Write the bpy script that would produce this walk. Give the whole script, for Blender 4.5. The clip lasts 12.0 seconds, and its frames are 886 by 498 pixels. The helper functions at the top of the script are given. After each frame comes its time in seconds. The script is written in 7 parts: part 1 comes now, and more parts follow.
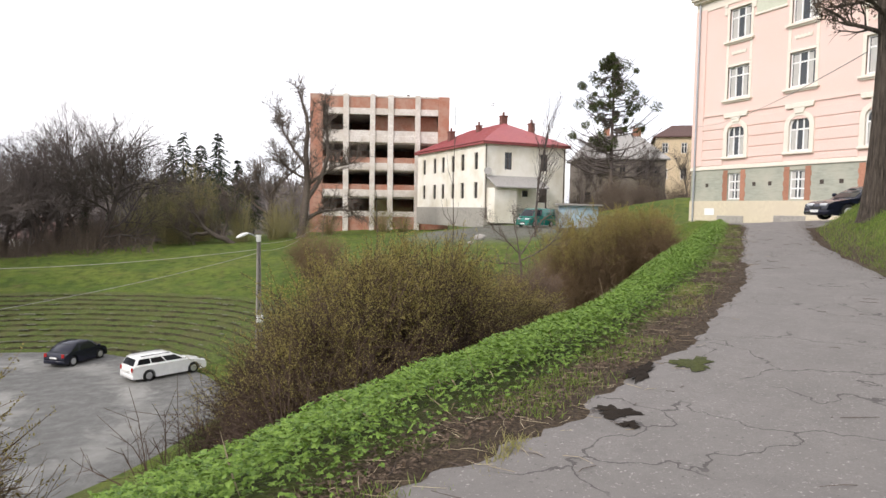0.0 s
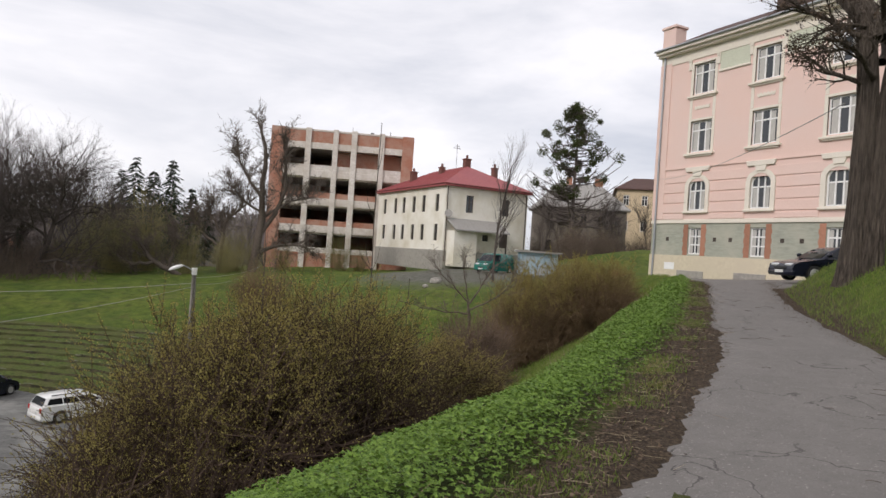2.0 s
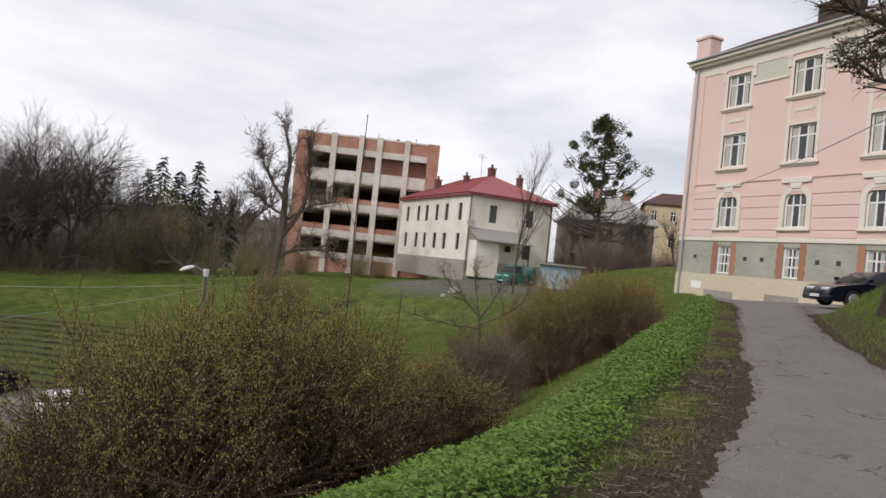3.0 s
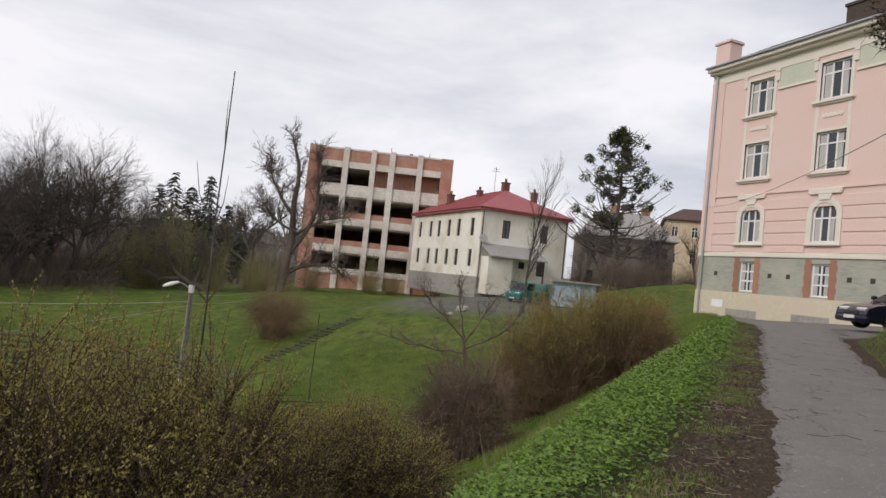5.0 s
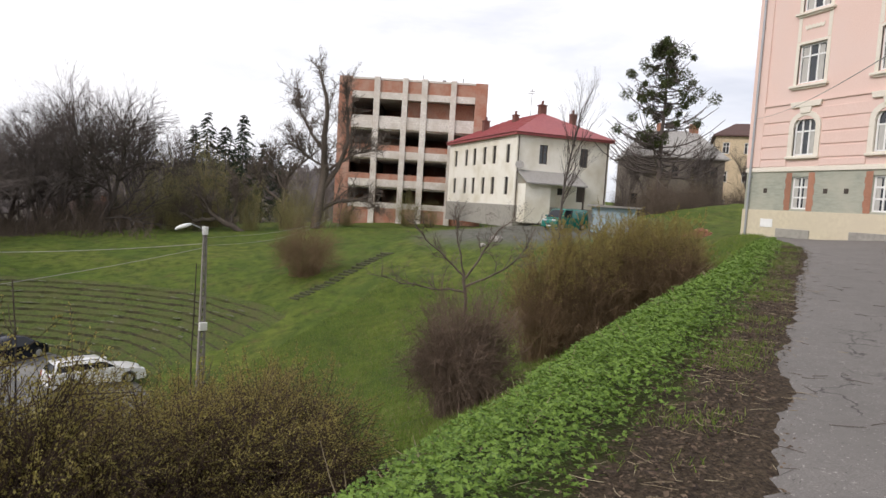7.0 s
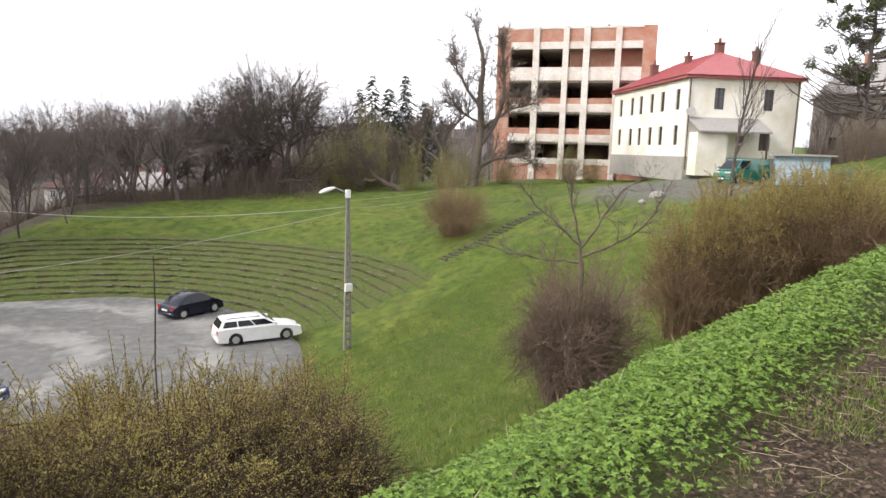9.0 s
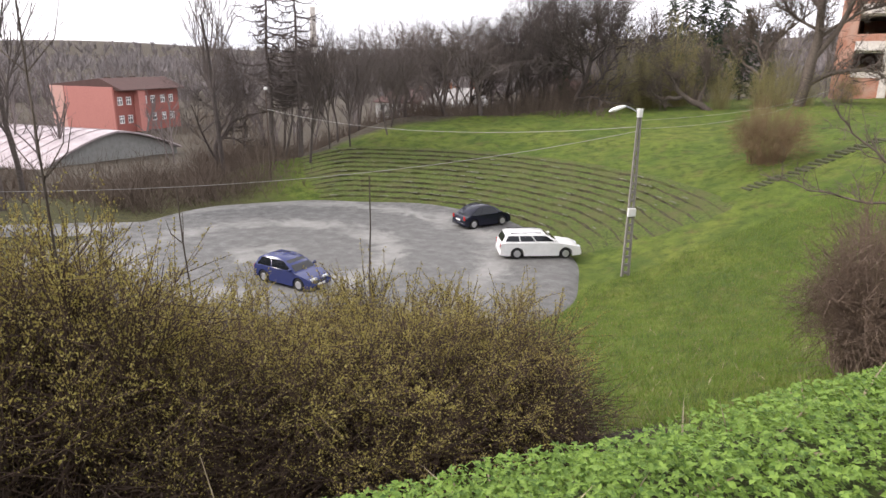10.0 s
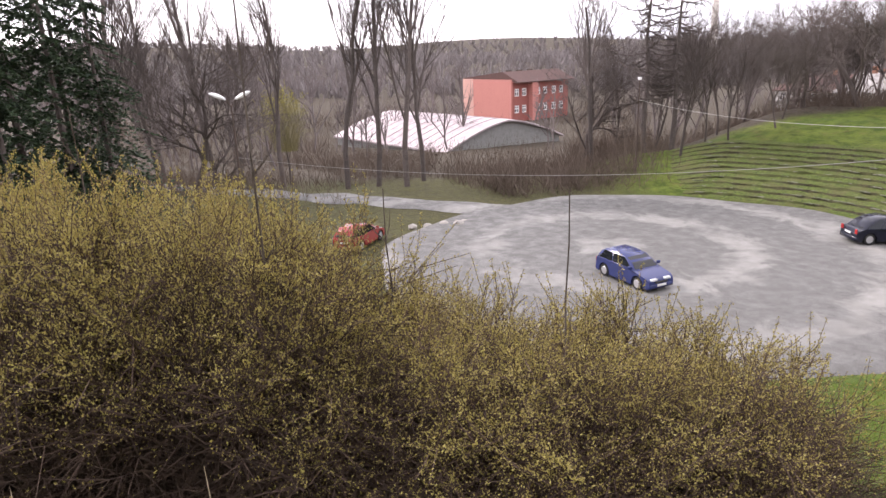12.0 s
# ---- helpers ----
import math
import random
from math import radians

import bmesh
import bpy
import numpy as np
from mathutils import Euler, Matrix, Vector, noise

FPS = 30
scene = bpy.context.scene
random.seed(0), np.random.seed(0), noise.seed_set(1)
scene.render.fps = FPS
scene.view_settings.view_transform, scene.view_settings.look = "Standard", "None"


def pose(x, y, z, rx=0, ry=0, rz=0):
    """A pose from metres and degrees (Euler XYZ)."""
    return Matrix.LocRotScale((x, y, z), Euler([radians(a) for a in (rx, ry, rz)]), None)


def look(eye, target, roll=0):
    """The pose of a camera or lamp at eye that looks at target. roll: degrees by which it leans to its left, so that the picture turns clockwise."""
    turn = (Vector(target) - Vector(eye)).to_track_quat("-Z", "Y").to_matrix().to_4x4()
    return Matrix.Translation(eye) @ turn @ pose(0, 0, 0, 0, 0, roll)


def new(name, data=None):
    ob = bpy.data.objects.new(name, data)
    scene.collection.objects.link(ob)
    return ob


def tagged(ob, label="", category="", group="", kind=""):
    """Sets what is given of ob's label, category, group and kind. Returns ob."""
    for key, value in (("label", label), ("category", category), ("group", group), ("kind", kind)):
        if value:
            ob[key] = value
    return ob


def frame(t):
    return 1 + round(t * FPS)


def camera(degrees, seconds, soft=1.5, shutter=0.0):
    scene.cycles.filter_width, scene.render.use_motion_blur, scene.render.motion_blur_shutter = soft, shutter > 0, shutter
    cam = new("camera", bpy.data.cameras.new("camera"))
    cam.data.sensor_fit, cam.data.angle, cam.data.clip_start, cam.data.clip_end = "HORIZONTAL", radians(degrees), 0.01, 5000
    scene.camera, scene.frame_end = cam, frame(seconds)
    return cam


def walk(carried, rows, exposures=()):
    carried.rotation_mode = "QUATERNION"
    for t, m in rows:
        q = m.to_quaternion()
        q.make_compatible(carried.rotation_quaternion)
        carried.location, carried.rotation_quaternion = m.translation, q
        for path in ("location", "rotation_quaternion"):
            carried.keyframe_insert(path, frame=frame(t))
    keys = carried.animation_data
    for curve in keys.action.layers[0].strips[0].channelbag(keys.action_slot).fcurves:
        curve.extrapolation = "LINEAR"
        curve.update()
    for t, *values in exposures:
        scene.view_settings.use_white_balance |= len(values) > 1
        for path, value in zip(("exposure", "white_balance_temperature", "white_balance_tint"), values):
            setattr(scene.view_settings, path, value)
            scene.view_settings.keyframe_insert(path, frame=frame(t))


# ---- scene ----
import itertools

cam = camera(68.0, 12.0)
PATH = [
    (0, (0.929, -1.183, 1.064), (1.77, 0.627, 0.944), 1.0),
    (0.5, (1.151, -0.856, 1.052), (2.095, 0.905, 0.957), 2.7),
    (1, (1.507, -0.44, 1.069), (2.495, 1.299, 1.027), 2.6),
    (1.5, (1.901, 0.05, 1.046), (2.872, 1.797, 1.018), 3.3),
    (2, (2.375, 0.42, 1.105), (3.316, 2.185, 1.116), 3.8),
    (2.5, (2.811, 0.86, 1.109), (3.689, 2.658, 1.129), 5.6),
    (3, (3.296, 1.227, 1.173), (4.167, 3.027, 1.205), 5.8),
    (3.5, (3.774, 1.57, 1.191), (4.611, 3.386, 1.24), 5.9),
    (5.5, (5.815, 3.197, 1.251), (6.615, 5.029, 1.328), 5.8),
    (6, (6.298, 3.518, 1.251), (7.047, 5.372, 1.233), 4.8),
    (6.5, (6.797, 3.818, 1.28), (7.505, 5.687, 1.18), 3.8),
    (8.3, (8.587, 4.779, 1.543), (9.143, 6.69, 1.347), 2.2),
    (8.5, (8.744, 4.908, 1.531), (9.199, 6.848, 1.354), 1.8),
    (9, (9.133, 5.263, 1.552), (9.323, 7.231, 1.25), 1.5),
    (9.5, (9.422, 5.561, 1.572), (9.117, 7.484, 1.118), 0.4),
    (10, (9.792, 5.806, 1.59), (9.126, 7.607, 1.031), 0.6),
    (10.5, (10.036, 6.177, 1.543), (9.076, 7.794, 0.862), -1.9),
    (11, (10.249, 6.525, 1.517), (8.935, 7.804, 0.719), -5.6),
    (11.5, (10.442, 6.867, 1.564), (9.064, 8.104, 0.81), -3.5),
    (12, (10.573, 7.123, 1.618), (9.036, 8.267, 1.045), -2.2),
]
walk(cam, [(t, look(eye, target, roll)) for t, eye, target, roll in PATH], [(t, e, 6500, 15 + 3 * max(0, t - 9)) for t, e in [(0, 0.7), (0.5, 0.6), (1, 0.4), (1.5, 0.15), (2, 0.0), (3.5, -0.05), (5.5, -0.12), (6, -0.08), (6.5, 0.03), (8.3, 0.9), (9, 1.05), (9.5, 1.1), (10, 1.05), (10.5, 0.95), (11, 1.12), (11.5, 1.33), (12, 1.36)]])
scene.view_settings.exposure = 0.0

# ---- world: overcast sky with cloud structure, weak broad sun ----
SUN_EL, SUN_AZ = radians(36), radians(252)
world = bpy.data.worlds.new("sky")
scene.world = world
world.use_nodes = True
wt = world.node_tree
for nd in list(wt.nodes):
    wt.nodes.remove(nd)


def wn(kind, **kw):
    nd = wt.nodes.new(kind)
    for k, v in kw.items():
        nd.inputs[k].default_value = v
    return nd


w_out, w_bg = wn("ShaderNodeOutputWorld"), wn("ShaderNodeBackground", Strength=0.1)
w_sky = wn("ShaderNodeTexSky")
w_sky.sky_type, w_sky.sun_disc = "NISHITA", False
w_sky.sun_elevation, w_sky.sun_rotation = SUN_EL, SUN_AZ
w_co, w_map = wn("ShaderNodeTexCoord"), wn("ShaderNodeMapping", Scale=(1.0, 1.0, 3.2))
w_n = wn("ShaderNodeTexNoise", Scale=1.9, Detail=7.0, Roughness=0.55, Distortion=0.3)
w_r = wn("ShaderNodeValToRGB")
w_r.color_ramp.elements[0].position, w_r.color_ramp.elements[0].color = 0.32, (6.6, 7.0, 7.6, 1)
w_r.color_ramp.elements[1].position, w_r.color_ramp.elements[1].color = 0.60, (10.9, 10.95, 11.0, 1)
w_mix = wn("ShaderNodeMix", Factor=0.88)
w_mix.data_type = "RGBA"
wt.links.new(w_co.outputs["Generated"], w_map.inputs["Vector"])
wt.links.new(w_map.outputs[0], w_n.inputs["Vector"])
wt.links.new(w_n.outputs["Fac"], w_r.inputs["Fac"])
wt.links.new(w_sky.outputs[0], w_mix.inputs[6])
wt.links.new(w_r.outputs[0], w_mix.inputs[7])
wt.links.new(w_mix.outputs[2], w_bg.inputs["Color"])
wt.links.new(w_bg.outputs[0], w_out.inputs["Surface"])
sun_data = bpy.data.lights.new("sun", "SUN")
sun_data.energy, sun_data.angle, sun_data.color = 1.5, radians(14), (1.0, 0.95, 0.88)
sun = new("sun", sun_data)
sun.matrix_world = look((math.sin(SUN_AZ) * math.cos(SUN_EL) * 100, math.cos(SUN_AZ) * math.cos(SUN_EL) * 100, math.sin(SUN_EL) * 100), (0, 0, 0))

# ---- materials ----


def nodes_of(name):
    m = bpy.data.materials.new(name)
    m.use_nodes = True
    nt = m.node_tree
    return m, nt, nt.nodes["Principled BSDF"]


def mixed(nt, fac, a, b):
    nd = nt.nodes.new("ShaderNodeMix")
    nd.data_type = "RGBA"
    for sock, v in ((nd.inputs[0], fac), (nd.inputs[6], a), (nd.inputs[7], b)):
        if hasattr(v, "is_output"):
            nt.links.new(v, sock)
        else:
            sock.default_value = (*v, 1) if isinstance(v, tuple) else v
    return nd.outputs[2]


def noisy(nt, scale, detail=4.0, lo=0.35, hi=0.65, rough=0.6, stretch=None, dist=0.0):
    co = nt.nodes.new("ShaderNodeTexCoord").outputs["Object"]
    if stretch:
        mp = nt.nodes.new("ShaderNodeMapping")
        mp.inputs["Scale"].default_value = stretch
        nt.links.new(co, mp.inputs["Vector"])
        co = mp.outputs[0]
    t = nt.nodes.new("ShaderNodeTexNoise")
    t.inputs["Scale"].default_value, t.inputs["Detail"].default_value, t.inputs["Roughness"].default_value = scale, detail, rough
    t.inputs["Distortion"].default_value = dist
    nt.links.new(co, t.inputs["Vector"])
    r = nt.nodes.new("ShaderNodeMapRange")
    r.inputs[1].default_value, r.inputs[2].default_value = lo, hi
    nt.links.new(t.outputs["Fac"], r.inputs[0])
    return r.outputs[0]


def bumped(nt, bs, height, strength, dist):
    b = nt.nodes.new("ShaderNodeBump")
    b.inputs["Strength"].default_value, b.inputs["Distance"].default_value = strength, dist
    nt.links.new(height, b.inputs["Height"])
    nt.links.new(b.outputs[0], bs.inputs["Normal"])


def surface(name, base, dark, fine=8.0, large=0.6, rough=0.85, metal=0.0, bump=0.3, depth=0.01, stain=None, rand=0.0, stretch=None, spec=0.3):
    """Base colour broken up by a fine grain and by large stains, with relief."""
    m, nt, bs = nodes_of(name)
    g = noisy(nt, fine, 5.0, stretch=stretch)
    l = noisy(nt, large, 3.0, 0.42, 0.7)
    col = mixed(nt, g, dark, base)
    col = mixed(nt, l, col, stain or tuple(0.75 * a + 0.25 * b for a, b in zip(base, dark)))
    if rand:
        inf = nt.nodes.new("ShaderNodeObjectInfo")
        hsv = nt.nodes.new("ShaderNodeHueSaturation")
        mr = nt.nodes.new("ShaderNodeMapRange")
        mr.inputs[3].default_value, mr.inputs[4].default_value = 1 - rand, 1 + rand
        nt.links.new(inf.outputs["Random"], mr.inputs[0])
        nt.links.new(mr.outputs[0], hsv.inputs["Value"])
        nt.links.new(col, hsv.inputs["Color"])
        col = hsv.outputs[0]
    nt.links.new(col, bs.inputs["Base Color"])
    bs.inputs["Roughness"].default_value, bs.inputs["Metallic"].default_value = rough, metal
    bs.inputs["Specular IOR Level"].default_value = spec
    if bump:
        bumped(nt, bs, g, bump, depth)
    return m


def leafy(name, a, b, c, rough=0.55, trans=0.25):
    """Foliage whose pieces differ one from the next."""
    m, nt, bs = nodes_of(name)
    geo = nt.nodes.new("ShaderNodeNewGeometry")
    r = nt.nodes.new("ShaderNodeValToRGB")
    r.color_ramp.elements[0].color, r.color_ramp.elements[1].color = (*a, 1), (*c, 1)
    e = r.color_ramp.elements.new(0.5)
    e.color = (*b, 1)
    nt.links.new(geo.outputs["Random Per Island"], r.inputs[0])
    nt.links.new(r.outputs[0], bs.inputs["Base Color"])
    bs.inputs["Roughness"].default_value = rough
    bs.inputs["Specular IOR Level"].default_value = 0.25
    if trans:
        tr = nt.nodes.new("ShaderNodeBsdfTranslucent")
        mx = nt.nodes.new("ShaderNodeMixShader")
        mx.inputs[0].default_value = trans
        nt.links.new(r.outputs[0], tr.inputs["Color"])
        nt.links.new(bs.outputs[0], mx.inputs[1])
        nt.links.new(tr.outputs[0], mx.inputs[2])
        nt.links.new(mx.outputs[0], nt.nodes["Material Output"].inputs["Surface"])
    return m


def plain(name, col, rough=0.5, metal=0.0, spec=0.5, coat=0.0):
    m, nt, bs = nodes_of(name)
    g = noisy(nt, 3.0, 4.0)
    nt.links.new(mixed(nt, g, tuple(0.9 * v for v in col), col), bs.inputs["Base Color"])
    bs.inputs["Roughness"].default_value, bs.inputs["Metallic"].default_value = rough, metal
    bs.inputs["Specular IOR Level"].default_value, bs.inputs["Coat Weight"].default_value = spec, coat
    return m


SX, SY = 0.787, 0.617  # the path's heading


def ground_material():
    m, nt, bs = nodes_of("ground_grass")
    geo = nt.nodes.new("ShaderNodeNewGeometry")

    def dot(v):
        d = nt.nodes.new("ShaderNodeVectorMath")
        d.operation = "DOT_PRODUCT"
        d.inputs[1].default_value = v
        nt.links.new(geo.outputs["Position"], d.inputs[0])
        return d.outputs["Value"]

    def op(kind, a, b):
        d = nt.nodes.new("ShaderNodeMath")
        d.operation = kind
        for i, v in enumerate((a, b)):
            if hasattr(v, "is_output"):
                nt.links.new(v, d.inputs[i])
            else:
                d.inputs[i].default_value = v
        return d.outputs[0]

    s, n = dot((SX, SY, 0)), dot((-SY, SX, 0))
    fine, mid, big = noisy(nt, 28.0, 6.0, 0.3, 0.7), noisy(nt, 2.2, 5.0, 0.3, 0.7), noisy(nt, 0.16, 4.0, 0.38, 0.66)
    huge = noisy(nt, 0.05, 3.0, 0.4, 0.62)
    col = mixed(nt, fine, (0.05, 0.078, 0.013), (0.155, 0.215, 0.034))
    col = mixed(nt, op("MULTIPLY", big, 0.5), col, (0.19, 0.20, 0.045))
    col = mixed(nt, op("MULTIPLY", noisy(nt, 1.1, 7.0, 0.42, 0.62, 0.75), 0.85), col, (0.04, 0.064, 0.012))
    col = mixed(nt, op("MULTIPLY", noisy(nt, 0.22, 5.0, 0.48, 0.66, 0.7), 0.7), col, (0.05, 0.085, 0.018))
    col = mixed(nt, op("MULTIPLY", noisy(nt, 0.7, 8.0, 0.54, 0.70, 0.8), 0.75), col, (0.14, 0.105, 0.05))
    # worn earth with last year's leaves beside the path
    jit = op("MULTIPLY", op("SUBTRACT", noisy(nt, 1.6, 6.0, 0.0, 1.0, 0.7), 0.5), 1.5)
    nn = op("ADD", n, jit)
    d1 = nt.nodes.new("ShaderNodeMapRange")
    d1.inputs[1].default_value, d1.inputs[2].default_value, d1.inputs[3].default_value, d1.inputs[4].default_value = -0.1, 0.25, 1.0, 0.0
    rim = nt.nodes.new("ShaderNodeMapRange")
    rim.inputs[1].default_value, rim.inputs[2].default_value, rim.inputs[3].default_value, rim.inputs[4].default_value = 3.0, 8.0, 0.5, -0.25
    nt.links.new(s, rim.inputs[0])
    nt.links.new(op("SUBTRACT", nn, rim.outputs[0]), d1.inputs[0])
    d2 = nt.nodes.new("ShaderNodeMapRange")
    d2.inputs[1].default_value, d2.inputs[2].default_value = -3.5, -3.0
    nt.links.new(nn, d2.inputs[0])
    d3 = nt.nodes.new("ShaderNodeMapRange")
    d3.inputs[1].default_value, d3.inputs[2].default_value, d3.inputs[3].default_value, d3.inputs[4].default_value = 30.0, 34.0, 1.0, 0.0
    nt.links.new(s, d3.inputs[0])
    dirt = op("MULTIPLY", op("MULTIPLY", d1.outputs[0], d2.outputs[0]), d3.outputs[0])
    earth = mixed(nt, noisy(nt, 40.0, 6.0, 0.35, 0.65), (0.035, 0.026, 0.018), (0.12, 0.089, 0.06))
    earth = mixed(nt, op("MULTIPLY", noisy(nt, 9.0, 5.0, 0.45, 0.7), 0.5), earth, (0.03, 0.022, 0.018))
    col = mixed(nt, dirt, col, earth)
    # litter soil under the weeds, darkened to stand for shade between leaves
    hw = nt.nodes.new("ShaderNodeMapRange")
    hw.inputs[1].default_value, hw.inputs[2].default_value, hw.inputs[3].default_value, hw.inputs[4].default_value = 1.3, 1.9, 1.0, 0.0
    nt.links.new(nn, hw.inputs[0])
    hv = nt.nodes.new("ShaderNodeMapRange")
    hv.inputs[1].default_value, hv.inputs[2].default_value = 0.0, 0.3
    nt.links.new(op("SUBTRACT", nn, rim.outputs[0]), hv.inputs[0])
    weeds = op("MULTIPLY", op("MULTIPLY", hw.outputs[0], hv.outputs[0]), d3.outputs[0])
    col = mixed(nt, op("MULTIPLY", weeds, 0.85), col, mixed(nt, fine, (0.022, 0.026, 0.012), (0.055, 0.065, 0.022)))
    # bare yard ground near the far houses and woodland floor to the west
    geo_x = nt.nodes.new("ShaderNodeSeparateXYZ")
    nt.links.new(geo.outputs["Position"], geo_x.inputs[0])
    X, Y = geo_x.outputs[0], geo_x.outputs[1]
    yard_d = nt.nodes.new("ShaderNodeVectorMath")
    yard_d.operation = "DISTANCE"
    yard_d.inputs[1].default_value = (36.0, 58.0, 0.0)
    cx = nt.nodes.new("ShaderNodeCombineXYZ")
    nt.links.new(X, cx.inputs[0])
    nt.links.new(Y, cx.inputs[1])
    nt.links.new(cx.outputs[0], yard_d.inputs[0])
    yd = op("ADD", yard_d.outputs["Value"], op("MULTIPLY", jit, 3.0))
    y1 = nt.nodes.new("ShaderNodeMapRange")
    y1.inputs[1].default_value, y1.inputs[2].default_value, y1.inputs[3].default_value, y1.inputs[4].default_value = 8.0, 12.0, 1.0, 0.0
    nt.links.new(yd, y1.inputs[0])
    col = mixed(nt, op("MULTIPLY", y1.outputs[0], 0.85), col, mixed(nt, mid, (0.10, 0.095, 0.085), (0.19, 0.18, 0.165)))
    # leaf litter under the western trees and under the hedge
    wl = op("ADD", op("ADD", op("MULTIPLY", X, 0.83), op("MULTIPLY", Y, -0.56)), op("MULTIPLY", jit, 3.0))
    w1 = nt.nodes.new("ShaderNodeMapRange")
    w1.inputs[1].default_value, w1.inputs[2].default_value, w1.inputs[3].default_value, w1.inputs[4].default_value = -57.0, -54.0, 1.0, 0.0
    nt.links.new(wl, w1.inputs[0])
    col = mixed(nt, w1.outputs[0], col, mixed(nt, mid, (0.045, 0.036, 0.028), (0.10, 0.085, 0.06)))
    hb = nt.nodes.new("ShaderNodeMapRange")
    hb.inputs[1].default_value, hb.inputs[2].default_value = 1.7, 2.6
    nt.links.new(nn, hb.inputs[0])
    hc = nt.nodes.new("ShaderNodeMapRange")
    hc.inputs[1].default_value, hc.inputs[2].default_value, hc.inputs[3].default_value, hc.inputs[4].default_value = 13.5, 15.5, 1.0, 0.0
    nt.links.new(nn, hc.inputs[0])
    hd = nt.nodes.new("ShaderNodeMapRange")
    hd.inputs[1].default_value, hd.inputs[2].default_value, hd.inputs[3].default_value, hd.inputs[4].default_value = 16.0, 18.0, 1.0, 0.0
    nt.links.new(s, hd.inputs[0])
    hedge = op("MULTIPLY", op("MULTIPLY", hb.outputs[0], hc.outputs[0]), hd.outputs[0])
    col = mixed(nt, hedge, col, mixed(nt, mid, (0.03, 0.024, 0.018), (0.075, 0.058, 0.04)))
    # dry scrubby ground west of the lot
    we = nt.nodes.new("ShaderNodeMapRange")
    we.inputs[1].default_value, we.inputs[2].default_value, we.inputs[3].default_value, we.inputs[4].default_value = 11.0, 16.0, 1.0, 0.0
    nt.links.new(op("ADD", s, op("MULTIPLY", jit, 2.0)), we.inputs[0])
    wf = nt.nodes.new("ShaderNodeMapRange")
    wf.inputs[1].default_value, wf.inputs[2].default_value = 12.0, 14.0
    nt.links.new(n, wf.inputs[0])
    wg = nt.nodes.new("ShaderNodeMapRange")
    wg.inputs[1].default_value, wg.inputs[2].default_value, wg.inputs[3].default_value, wg.inputs[4].default_value = 58.0, 64.0, 1.0, 0.0
    nt.links.new(n, wg.inputs[0])
    col = mixed(nt, op("MULTIPLY", op("MULTIPLY", we.outputs[0], wf.outputs[0]), wg.outputs[0]), col, mixed(nt, mid, (0.05, 0.045, 0.025), (0.10, 0.10, 0.04)))
    nt.links.new(col, bs.inputs["Base Color"])
    bs.inputs["Roughness"].default_value, bs.inputs["Specular IOR Level"].default_value = 0.9, 0.15
    bumped(nt, bs, op("ADD", fine, op("MULTIPLY", mid, 2.0)), 0.7, 0.05)
    return m


